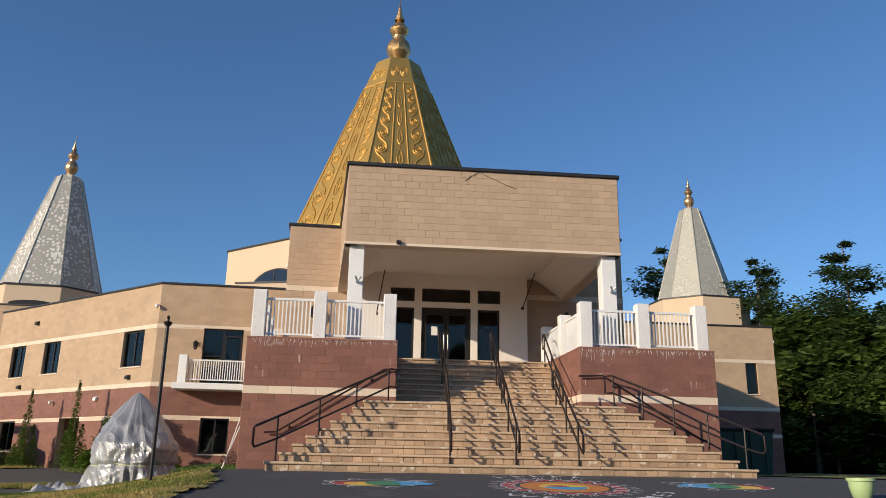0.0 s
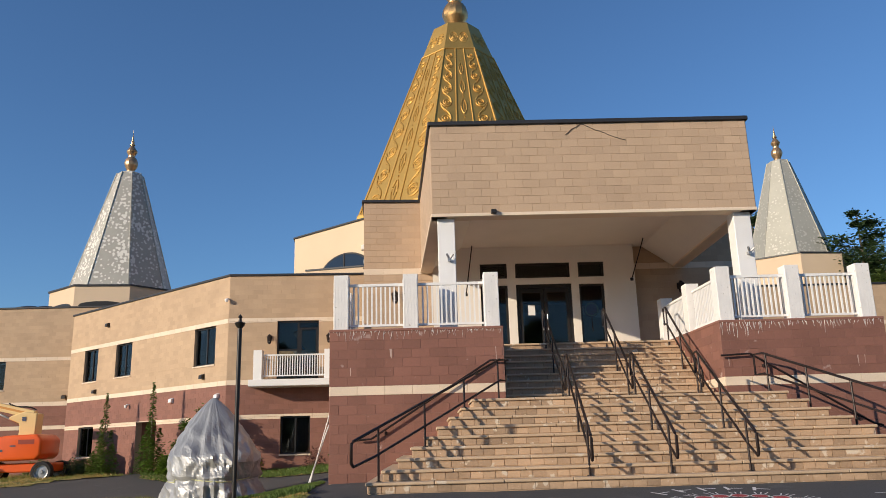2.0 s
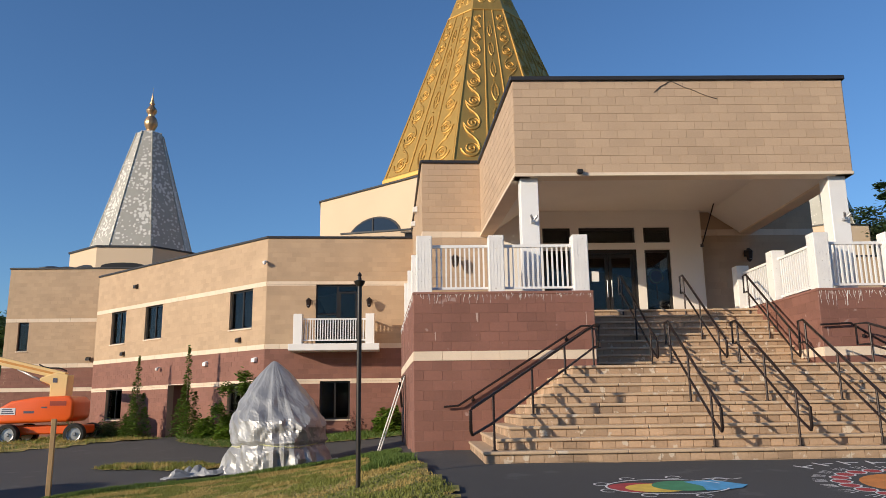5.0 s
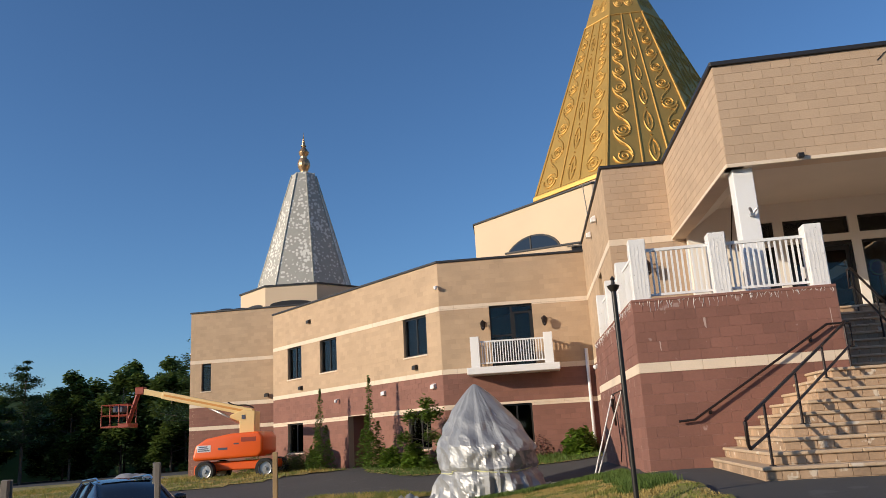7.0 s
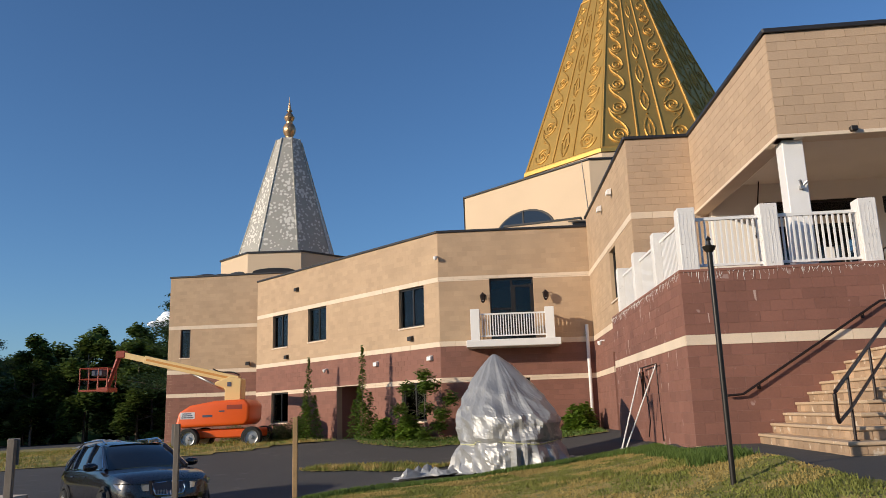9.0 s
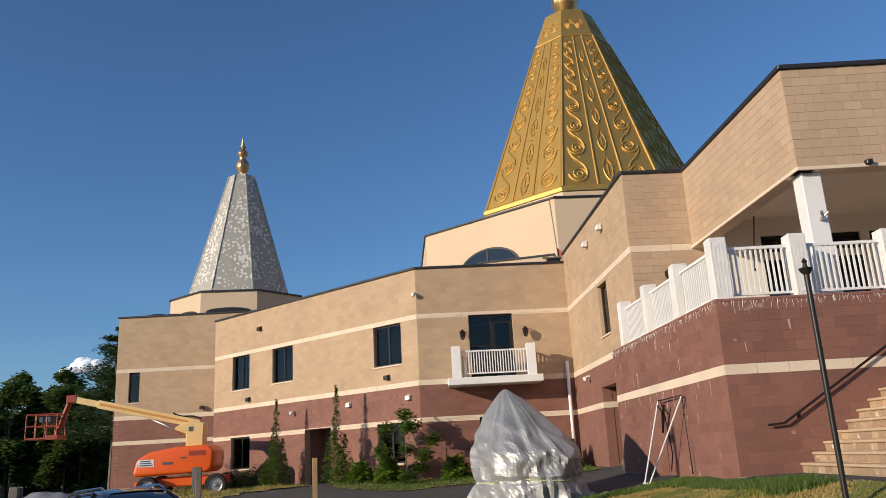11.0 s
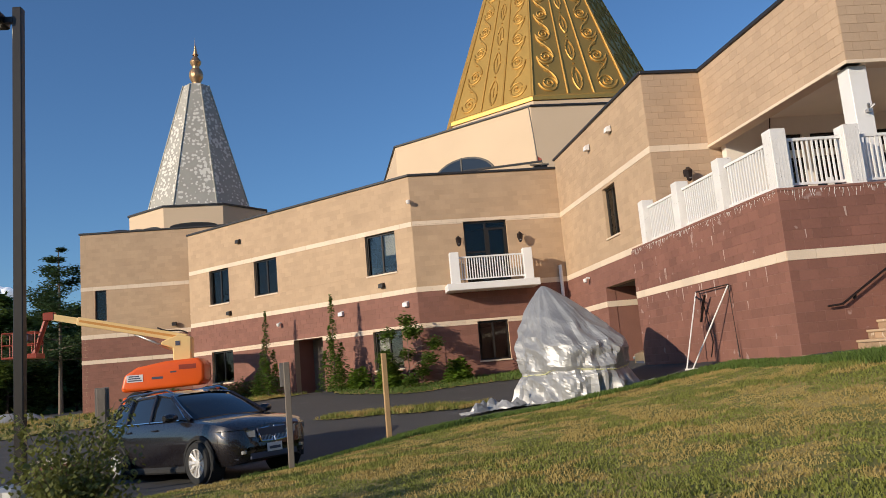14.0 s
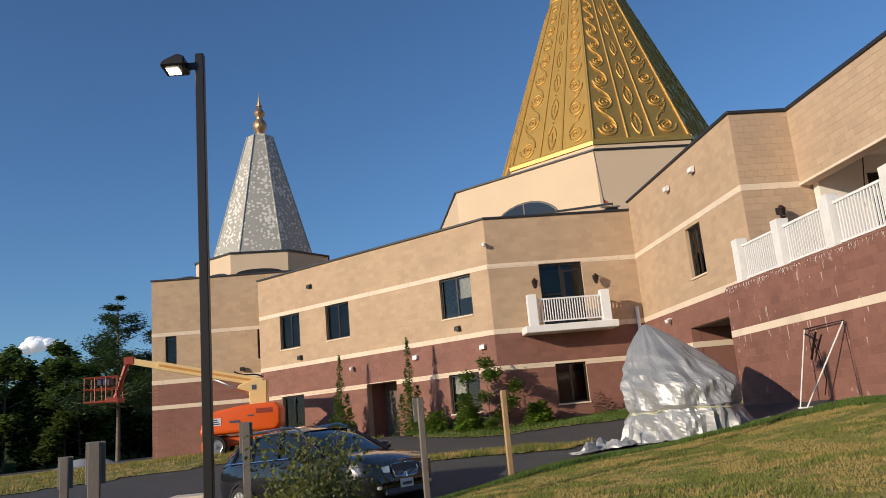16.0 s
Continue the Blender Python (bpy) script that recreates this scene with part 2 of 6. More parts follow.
# ---------------------------------------------------------------- mesh helpers
class Mesh:
    """Vertices and faces of one part."""

    def __init__(self):
        self.v, self.f = [], []

    def add(self, v, f):
        n = len(self.v)
        self.v += [tuple(p) for p in v]
        self.f += [tuple(i + n for i in q) for q in f]
        return self

    def box(self, x0, x1, y0, y1, z0, z1, m=None):
        v = [Vector((x, y, z)) for z in (z0, z1) for y in (y0, y1) for x in (x0, x1)]
        if m is not None:
            v = [m @ p for p in v]
        return self.add(v, [(0, 2, 3, 1), (4, 5, 7, 6), (0, 1, 5, 4), (2, 6, 7, 3), (0, 4, 6, 2), (1, 3, 7, 5)])

    def prism(self, poly, z0, z1):
        n = len(poly)
        v = [(x, y, z0) for x, y in poly] + [(x, y, z1) for x, y in poly]
        return self.add(v, [tuple(range(n))[::-1], tuple(range(n, 2 * n))] + [(i, (i + 1) % n, n + (i + 1) % n, n + i) for i in range(n)])

    def extrude(self, poly, m, depth):
        """A polygon in the plane of m's x and y, drawn out along its z."""
        n = len(poly)
        v = [m @ Vector((x, y, 0)) for x, y in poly] + [m @ Vector((x, y, depth)) for x, y in poly]
        return self.add(v, [tuple(range(n))[::-1], tuple(range(n, 2 * n))] + [(i, (i + 1) % n, n + (i + 1) % n, n + i) for i in range(n)])

    def rings(self, rings, closed=True, caps=True):
        """Joins rings of as many points each."""
        n = len(rings[0])
        f = []
        for k in range(len(rings) - 1):
            for i in range(n if closed else n - 1):
                j = (i + 1) % n
                f.append((k * n + i, k * n + j, (k + 1) * n + j, (k + 1) * n + i))
        if caps:
            f += [tuple(range(n))[::-1], tuple(range((len(rings) - 1) * n, len(rings) * n))]
        return self.add([p for r in rings for p in r], f)

    def lathe(self, profile, n=24, at=(0, 0, 0), turn=0.0):
        """profile: rows of radius and height."""
        return self.rings([[(at[0] + r * math.cos(turn + 2 * math.pi * i / n), at[1] + r * math.sin(turn + 2 * math.pi * i / n), at[2] + z) for i in range(n)] for r, z in profile])

    def tube(self, pts, r, n=8, ends=None):
        """A round bar along points; ends: the radius at the last point."""
        pts = [Vector(p) for p in pts]
        out = []
        up = Vector((0.123, 0.317, 0.94)).normalized()
        for k, p in enumerate(pts):
            d = (pts[min(k + 1, len(pts) - 1)] - pts[max(k - 1, 0)]).normalized()
            a = d.cross(up)
            if a.length < 0.05:
                a = d.cross(Vector((1, 0, 0)))
            a.normalize()
            b = d.cross(a)
            q = r if ends is None else r + (ends - r) * k / max(1, len(pts) - 1)
            out.append([p + q * (math.cos(2 * math.pi * i / n) * a + math.sin(2 * math.pi * i / n) * b) for i in range(n)])
        return self.rings(out)

    def data(self, name, mats, smooth=False, bevel=0.0, seg=1):
        me = bpy.data.meshes.new(name)
        me.from_pydata(self.v, [], self.f)
        bm = bmesh.new()
        bm.from_mesh(me)
        if len(self.f) < 60000:
            bmesh.ops.recalc_face_normals(bm, faces=bm.faces)
        if bevel:
            es = [e for e in bm.edges if len(e.link_faces) == 2 and e.calc_face_angle(0) > 0.5]
            bmesh.ops.bevel(bm, geom=es, offset=bevel, segments=seg, affect="EDGES", profile=0.6)
        bm.to_mesh(me)
        bm.free()
        if smooth:
            me.polygons.foreach_set("use_smooth", [True] * len(me.polygons))
            if smooth is not True:
                me.set_sharp_from_angle(angle=radians(smooth))
        me.materials.append(mats)
        return me


def thing(name, at=(0, 0, 0), label="", category="", group="", kind=""):
    ob = new(name)
    ob.empty_display_size = 0.2
    ob.location = at
    return tagged(ob, label, category, group, kind)


def part(name, mesh, mat, parent, label="", smooth=False, bevel=0.0, kind="", seg=1):
    """One mesh under a thing or a part; its points are in world metres."""
    ob = new(name, mesh.data(name, mat, smooth, bevel, seg))
    if parent is not None:
        ob.parent = parent
        p, off = parent, Matrix.Identity(4)
        while p is not None:
            off = p.matrix_basis @ off if p.parent is None else p.matrix_parent_inverse @ p.matrix_basis @ off
            p = p.parent
        ob.matrix_parent_inverse = off.inverted()
    return tagged(ob, label, "", "", kind)


def solid(name, mesh, mat, label, category, kind="", smooth=False, bevel=0.0, group=""):
    return tagged(part(name, mesh, mat, None, "", smooth, bevel), label, category, group, kind)


def ground_z(x, y):
    """The lie of the land: level before the steps, falling to the left and towards the road."""
    a = max(0.0, -2.3 - x) / 4.6 * (1.0 if y < 3 else max(0.12, 1 - (y - 3) / 15)) if x < -2.3 else 0.0
    b = max(0.0, -5.2 - y) / 11.0
    c = max(0.0, -22.0 - x) * 0.012
    dip = 0.36 * math.exp(-((x + 13.9) ** 2 / 8.0 + (y - 0.8) ** 2 / 14.0))
    return -1.12 * (1 - math.exp(-(a + b))) - c - dip


rng = random.Random(7)


# ---------------------------------------------------------------- ground
def sheet(name, inside, x0, x1, y0, y1, step, lift, mat, label, category):
    """A piece of ground that follows the lie of the land."""
    m, idx = Mesh(), {}
    nx, ny = int(round((x1 - x0) / step)), int(round((y1 - y0) / step))

    def at(i, j):
        if (i, j) not in idx:
            x, y = x0 + i * step, y0 + j * step
            idx[i, j] = len(m.v)
            m.v.append((x, y, ground_z(x, y) + lift))
        return idx[i, j]

    for i in range(nx):
        for j in range(ny):
            if inside(x0 + (i + 0.5) * step, y0 + (j + 0.5) * step):
                m.f.append((at(i, j), at(i + 1, j), at(i + 1, j + 1), at(i, j + 1)))
    return solid(name, m, mat, label, category, "structure", smooth=True)


def in_poly(x, y, poly):
    c = False
    for (ax, ay), (bx, by) in zip(poly, poly[1:] + poly[:1]):
        if (ay > y) != (by > y) and x < (bx - ax) * (y - ay) / (by - ay) + ax:
            c = not c
    return c


def wob(x, y):
    return 0.22 * noise.noise((x * 0.9, y * 0.9, 3.0)) + 0.1 * noise.noise((x * 3.1, y * 3.1, 1.0))


LAWN = [(-2.3, -4.2), (-2.9, -1.0), (-2.9, 1.2), (-4.4, 2.0), (-6.6, 1.6), (-8.8, 1.4), (-10.6, 0.5), (-12.4, -1.4), (-14.0, -3.4), (-15.6, -6.2), (-16.6, -9.5), (-16.6, -13.2), (-2.6, -13.2), (-1.8, -8.0)]
BEDS = [[(-2.9, 15.5), (-2.9, 10.8), (-4.6, 10.9), (-6.5, 12.2), (-9.6, 12.6), (-12.2, 15.4), (-13.0, 18.4), (-9.0, 15.3)],
        [(-14.6, 20.0), (-13.6, 17.0), (-17.5, 14.8), (-27.0, 13.0), (-60.0, 8.0), (-60.0, 40.0), (-26.6, 40.0), (-26.6, 28.0), (-20.2, 27.8), (-20.0, 25.0)],
        [(-9.6, 6.0), (-12.6, 8.0), (-12.2, 8.8), (-9.0, 7.2), (-7.6, 5.6), (-8.4, 5.0)],
        [(12.5, -3.0), (11.6, 2.0), (13.0, 4.5), (26.0, 7.0), (60.0, 5.0), (60.0, 60.0), (25.0, 60.0), (25.0, 18.0), (11.5, 12.0), (10.6, 7.5), (18.0, 3.0), (60.0, 1.0), (60.0, -6.0)]]
big = Mesh()
R0 = [0.5 + 1.5 * k for k in range(40)] + [62 * 1.22 ** k for k in range(20)]
big.rings([[(-4 + r * math.cos(a), 2 + r * math.sin(a), ground_z(-4 + r * math.cos(a), 2 + r * math.sin(a)) if r < 200 else -3.0) for a in [2 * math.pi * i / 120 for i in range(120)]] for r in R0], caps=False)
big.add([(-4, 2, ground_z(-4, 2))], [])
n0 = len(big.v) - 1
big.f += [(n0, i, (i + 1) % 120) for i in range(120)]
solid("ground", big, ASPHALT, "dark worn asphalt of forecourt and driveway", "asphalt", "structure", smooth=True)
sheet("lawn", lambda x, y: in_poly(x + wob(x, y), y + wob(y, x), LAWN), -17.5, -1.5, -14, 3, 0.2, 0.035, SOIL, "patchy lawn, green and straw-dry, beside the driveway", "lawn")
for k, poly in enumerate(BEDS):
    far = k in (1, 3)
    st = 0.5 if far else 0.2
    xs, ys = [p[0] for p in poly], [p[1] for p in poly]
    sheet("verge", lambda x, y: in_poly(x + wob(x, y), y + wob(y, x), poly), min(xs) - 1, max(xs) + 1, min(ys) - 1, max(ys) + 1, st, 0.03, SOIL, "rough grass verge along the asphalt", "grass")


def tufts(name, poly, count, h, label, seed, mat=GRASS):
    """Blades of grass, three to a tuft."""
    r = random.Random(seed)
    m = Mesh()
    xs, ys = [p[0] for p in poly], [p[1] for p in poly]
    made = 0
    while made < count:
        x, y = r.uniform(min(xs), max(xs)), r.uniform(min(ys), max(ys))
        if not in_poly(x + wob(x, y), y + wob(y, x), poly):
            continue
        made += 1
        z = ground_z(x, y) + 0.03
        dense = 0.6 + 0.9 * max(0, noise.noise((x * 0.5, y * 0.5, 9.0)) + 0.3)
        for _ in range(3):
            a, hh, w = r.uniform(0, 6.3), h * dense * r.uniform(0.5, 1.4), r.uniform(0.008, 0.016)
            bx, by = x + r.uniform(-0.05, 0.05), y + r.uniform(-0.05, 0.05)
            lx, ly = r.uniform(-0.6, 0.6) * hh, r.uniform(-0.6, 0.6) * hh
            m.add([(bx - w * math.cos(a), by - w * math.sin(a), z), (bx + w * math.cos(a), by + w * math.sin(a), z), (bx + lx, by + ly, z + hh)], [(0, 1, 2)])
    return solid(name, m, mat, label, "grass", "stuff")


tufts("grass", LAWN, 75000, 0.034, "short mown grass, green with straw-coloured patches", 1)
edge = [(-2.3, -4.4), (-2.9, 1.4), (-4.4, 2.3), (-8.8, 1.7), (-10.6, 0.8), (-12.4, -1.1), (-12.9, -1.9), (-10.4, 0.0), (-8.6, 0.9), (-4.6, 1.4), (-3.3, 0.6), (-3.0, -4.4)]
tufts("grass", edge, 11000, 0.08, "longer ragged green grass at the lawn's edge", 2, GREEN)
tufts("grass", BEDS[0], 3500, 0.12, "grass at the foot of the building", 3, GREEN)
tufts("grass", BEDS[2], 1500, 0.10, "grass island in the driveway", 4)
tufts("grass", [(-13.6, 17.0), (-17.5, 14.8), (-27.0, 13.0), (-34.0, 12.0), (-34.0, 26.0), (-20.0, 25.0)], 9000, 0.13, "rough grass round the boom lift", 5)


# ---------------------------------------------------------------- masonry
COURSE, BLOCK = 0.2032, 0.4064


class Wall:
    """A wall from a to b, seen from the right-hand side of that line."""

    def __init__(self, a, b, z0, z1):
        self.a, self.b = Vector((*a, 0)), Vector((*b, 0))
        self.z0, self.z1, self.len = z0, z1, (self.b - self.a).length
        u = (self.b - self.a).normalized()
        inward = Vector((-u.y, u.x, 0))
        self.m = Matrix(((u.x, inward.x, 0, self.a.x), (u.y, inward.y, 0, self.a.y), (0, 0, 1, 0), (0, 0, 0, 1)))

    def s(self, x, y):
        return (self.m.inverted() @ Vector((x, y, 0))).x

    def back(self, holes, thick, m=None):
        """The solid wall with its openings cut through."""
        m = m or Mesh()
        ss = sorted({0.0, self.len, *(h[i] for h in holes for i in (0, 1))})
        zz = sorted({self.z0, self.z1, *(h[i] for h in holes for i in (2, 3))})
        for s0, s1 in zip(ss, ss[1:]):
            for z0, z1 in zip(zz, zz[1:]):
                if not any(h[0] <= (s0 + s1) / 2 <= h[1] and h[2] <= (z0 + z1) / 2 <= h[3] for h in holes):
                    m.box(s0, s1, 0.0, thick, z0, z1, self.m)
        return m

    def blocks(self, z0, z1, holes, course=COURSE, length=BLOCK, gap=0.006):
        """Blocks laid in running bond between two heights, cut round the openings: rows of s0, s1, z0, z1."""
        out, k = [], 0
        n = max(1, round((z1 - z0) / course))
        h = (z1 - z0) / n
        for k in range(n):
            cuts = sorted({z0 + k * h, z0 + (k + 1) * h, *(q for w in holes for q in w[2:4] if z0 + k * h + 0.02 < q < z0 + (k + 1) * h - 0.02)})
            for c0, c1 in zip(cuts, cuts[1:]):
                free = [(0.0, self.len)]
                for w in holes:
                    if w[2] < (c0 + c1) / 2 < w[3]:
                        free = [q for f in free for q in ((f[0], min(f[1], w[0])), (max(f[0], w[1]), f[1])) if q[1] - q[0] > 0.02]
                for f0, f1 in free:
                    j = math.floor((f0 - (k % 2) * length / 2) / length)
                    while True:
                        b0 = j * length + (k % 2) * length / 2
                        if b0 >= f1 - 0.01:
                            break
                        p0, p1 = max(b0, f0), min(b0 + length, f1)
                        if p1 - p0 > 0.03:
                            out.append((p0 + gap / 2, p1 - gap / 2, c0 + gap / 2, c1 - gap / 2))
                        j += 1
        return out

    def joined(self, rows, proud=0.012, m=None):
        m = m or Mesh()
        for s0, s1, z0, z1 in rows:
            v = [self.m @ Vector(p) for p in ((s0, 0.0, z0), (s1, 0.0, z0), (s1, 0.0, z1), (s0, 0.0, z1), (s0 + 0.003, -proud, z0 + 0.003), (s1 - 0.003, -proud, z0 + 0.003), (s1 - 0.003, -proud, z1 - 0.003), (s0 + 0.003, -proud, z1 - 0.003))]
            m.add(v, [(4, 5, 6, 7), (0, 1, 5, 4), (1, 2, 6, 5), (2, 3, 7, 6), (3, 0, 4, 7)])
        return m


BLOCK_DATA = {}


def pieces(w, rows, mat, parent, name="block"):
    """Blocks as objects of their own; alike ones share a mesh."""
    for s0, s1, z0, z1 in rows:
        key = (round(s1 - s0, 2), round(z1 - z0, 2), mat.name)
        if key not in BLOCK_DATA:
            l, h = key[0], key[1]
            BLOCK_DATA[key] = Wall((0, 0), (1, 0), 0, 1).joined([(-l / 2, l / 2, -h / 2, h / 2)], 0.006).data(name, mat)
        ob = new(name, BLOCK_DATA[key])
        ob.parent = parent
        ob.matrix_basis = w.m @ pose((s0 + s1) / 2, -rng.uniform(0, 0.002), (z0 + z1) / 2)
    return len(rows)


WINDOWS = [0]


def window(w, s0, s1, z0, z1, bars=1, depth=0.12, name="window", sill=True, label="dark-framed window with tinted panes", blind=None):
    """A framed window set back in its opening."""
    WINDOWS[0] += 1
    ob = thing(f"{name}_{WINDOWS[0]}", w.m @ Vector(((s0 + s1) / 2, 0, z0)), label, name, kind="structure")
    f, d = 0.07, depth
    fr = Mesh()
    fr.box(s0, s0 + f, d, d + 0.09, z0, z1, w.m).box(s1 - f, s1, d, d + 0.09, z0, z1, w.m)
    fr.box(s0 + f, s1 - f, d, d + 0.09, z0, z0 + f, w.m).box(s0 + f, s1 - f, d, d + 0.09, z1 - f, z1, w.m)
    for k in range(bars):
        c = s0 + (s1 - s0) * (k + 1) / (bars + 1)
        fr.box(c - 0.035, c + 0.035, d + 0.005, d + 0.085, z0 + f, z1 - f, w.m)
    part("window_frame", fr, FRAME, ob)
    for k in range(bars + 1):
        c0, c1 = s0 + (s1 - s0) * k / (bars + 1) + 0.04, s0 + (s1 - s0) * (k + 1) / (bars + 1) - 0.04
        p = part("pane", Mesh().box(c0, c1, d + 0.04, d + 0.05, z0 + f, z1 - f, w.m), PANE, ob)
        p.visible_shadow = False
        if blind and blind[k % len(blind)]:
            part("blind", Mesh().box(c0, c1, d + 0.14, d + 0.16, z0 + (z1 - z0) * (1 - blind[k % len(blind)]), z1 - f, w.m), WHITE, ob, "pale roller blind drawn behind the glass")
    if sill:
        part("window_sill", Mesh().box(s0 - 0.03, s1 + 0.03, -0.05, d, z0 - 0.06, z0 + 0.003, w.m), BAND, ob, "", bevel=0.008)
    return ob


def masonry(name, w, layers, holes, label, thick=0.3, near=None, cap=True):
    """A block wall in layers of (z0, z1, kind); near: kinds whose blocks are pieces of their own."""
    ob = tagged(part(name, w.back(holes, thick), TAN_M, None), label, "wall", kind="structure")
    for z0, z1, kind in layers:
        rows = w.blocks(z0, z1, holes)
        if kind == "band":
            part("band", w.joined(w.blocks(z0, z1, holes, length=0.61, gap=0.003), 0.012), BAND, ob, "pale band course", kind="stuff")
            continue
        mats = {"tan": (TAN_B, TAN_P), "red": (RED_B, RED_P)}[kind]
        if kind == "red":
            part("mortar", w.joined([(0, w.len, z0, z1)], 0.002) if not holes else w.joined(w.blocks(z0, z1, holes, gap=0.0), 0.002), RED_M, ob)
        if near and kind in near:
            pieces(w, rows[:290], mats[1], ob)
            rows = rows[290:]
        if rows:
            part("blocks", w.joined(rows, 0.003 if kind == "tan" else 0.006), mats[0], ob, kind="stuff")
    if cap:
        part("coping", Mesh().box(-0.04, w.len + 0.04, -0.07, thick + 0.05, w.z1, w.z1 + 0.09, w.m), CAP, ob, "dark metal coping", bevel=0.01)
    return ob


# left wing: the face with the balcony, and the long splayed face
A0, A1, A2 = (-8.86, 15.51), (-2.66, 15.85), (-19.95, 25.10)
B0, B1 = (-2.195, 6.28), (-0.36, 6.36)
wf = Wall(A0, A1, -1.2, 8.11)
ws = Wall(A2, A0, -1.2, 8.11)
LAYERS = [(-0.9, 1.92, "red"), (1.92, 2.12, "band"), (2.12, 3.37, "red"), (3.37, 3.58, "band"), (3.58, 6.04, "tan"), (6.04, 6.24, "band"), (6.24, 8.11, "tan")]
bal = (wf.s(-6.77, 15.6), wf.s(-4.98, 15.7), 3.60, 6.10)
low = (wf.s(-6.55, 15.6), wf.s(-5.30, 15.7), 0.46, 2.02)
masonry("wall_wing_front", wf, LAYERS, [bal, low], "tan block wall over dark red block base with pale bands")
window(wf, *low, bars=1)
sv = lambda x, y: ws.s(x, y)
w_a = (sv(-18.77, 23.96), sv(-17.60, 23.06), 4.34, 6.05)
w_b = (sv(-16.20, 21.80), sv(-14.98, 20.80), 4.38, 6.05)
w_c = (sv(-10.80, 17.20), sv(-9.57, 16.12), 4.34, 6.04)
l_a = (sv(-18.74, 24.05), sv(-17.53, 23.01), 0.50, 2.02)
l_b = (sv(-10.74, 17.13), sv(-9.57, 16.13), 0.43, 2.00)
dr = (sv(-14.30, 20.25), sv(-12.96, 19.05), -0.50, 2.08)
masonry("wall_wing_splay", ws, LAYERS, [w_a, w_b, w_c, l_a, l_b, dr], "long tan block wall over dark red base with three pale bands")
window(ws, *w_a, blind=(0, 0))
window(ws, *w_b, blind=(0.9, 0.9), label="dark-framed window with pale blinds drawn")
window(ws, *w_c, blind=(0, 0.55))
window(ws, *l_a, blind=(0.4, 0.9))
window(ws, *l_b, blind=(0.5, 0), label="dark-framed ground-floor window behind a young tree")
drm = thing("door_1", ws.m @ Vector((dr[0], 0.3, -0.5)), "dark recessed service door in the red block base", "door", kind="structure")
part("reveal", Mesh().box(dr[0] - 0.1, dr[0], 0.3, 1.3, -0.6, 2.2, ws.m).box(dr[1], dr[1] + 0.1, 0.3, 1.3, -0.6, 2.2, ws.m).box(dr[0], dr[1], 0.3, 1.3, 2.09, 2.2, ws.m), RED_B, drm)
part("leaf", Mesh().box(dr[0], dr[1], 1.15, 1.22, -0.6, 2.08, ws.m), BARK, drm, "dark red door leaf", bevel=0.01)
# end of the long face, turning back
masonry("wall_wing_end", Wall((-19.95 + 1.6, 25.10 + 3.1), A2, -1.2, 8.11), LAYERS, [], "tan block end wall of the wing")

# entry block
we = Wall(A1, B0, -1.2, 8.45)
es = lambda y: (15.85 - y) * 1.0012
rw = (es(10.62), es(9.40), 4.22, 5.94)
rec = (es(11.40), es(7.30), -0.6, 2.60)
E_LAYERS = LAYERS[:-1] + [(6.24, 8.45, "tan")]
masonry("wall_entry_side", we, E_LAYERS, [rw, rec], "tan block side wall with pale bands over a red base and a recess")
window(we, *rw, blind=(0, 0.6))
rc = thing("recess", we.m @ Vector((rec[0], 0.3, -0.5)), "sheltered dark red parking recess under the side wall", "recess", kind="structure")
part("lining", Mesh().box(rec[0] - 0.15, rec[0], 0.3, 4.0, -0.8, 2.7, we.m).box(rec[1], rec[1] + 0.15, 0.3, 4.0, -0.8, 2.7, we.m).box(rec[0], rec[1], 3.9, 4.05, -0.8, 2.7, we.m), RED_B, rc)
part("jamb", Mesh().box(rec[0], rec[0] + 0.015, -0.004, 0.32, -0.8, 2.6, we.m).box(rec[1] - 0.015, rec[1], -0.004, 0.32, -0.8, 2.6, we.m), RED_B, rc)
part("band", Mesh().box(rec[0], rec[0] + 0.022, 0.0, 3.88, 1.92, 2.12, we.m), BAND, rc, "pale band course")
part("lining", Mesh().box(rec[0] - 0.15, rec[1] + 0.15, 0.3, 4.05, 2.602, 2.75, we.m), ROOM, rc)
w1 = Wall(B0, (0.05, 6.38), 3.0, 8.45)
masonry("wall_entry_front", w1, [(3.1, 6.04, "tan"), (6.04, 6.24, "band"), (6.24, 8.45, "tan")], [], "tan block front of the entry block with a pale band", near=("tan",))
w2 = Wall((6.42, 6.36), (10.10, 6.36), 3.0, 8.45)
masonry("wall_entry_front", w2, [(3.1, 6.04, "tan"), (6.04, 6.24, "band"), (6.24, 8.45, "tan")], [], "tan block front of the entry block in the canopy's shade")
masonry("wall_entry_side", Wall((10.10, 6.36), (10.5, 21.0), -1.2, 8.45), E_LAYERS, [], "tan block side wall with pale bands")

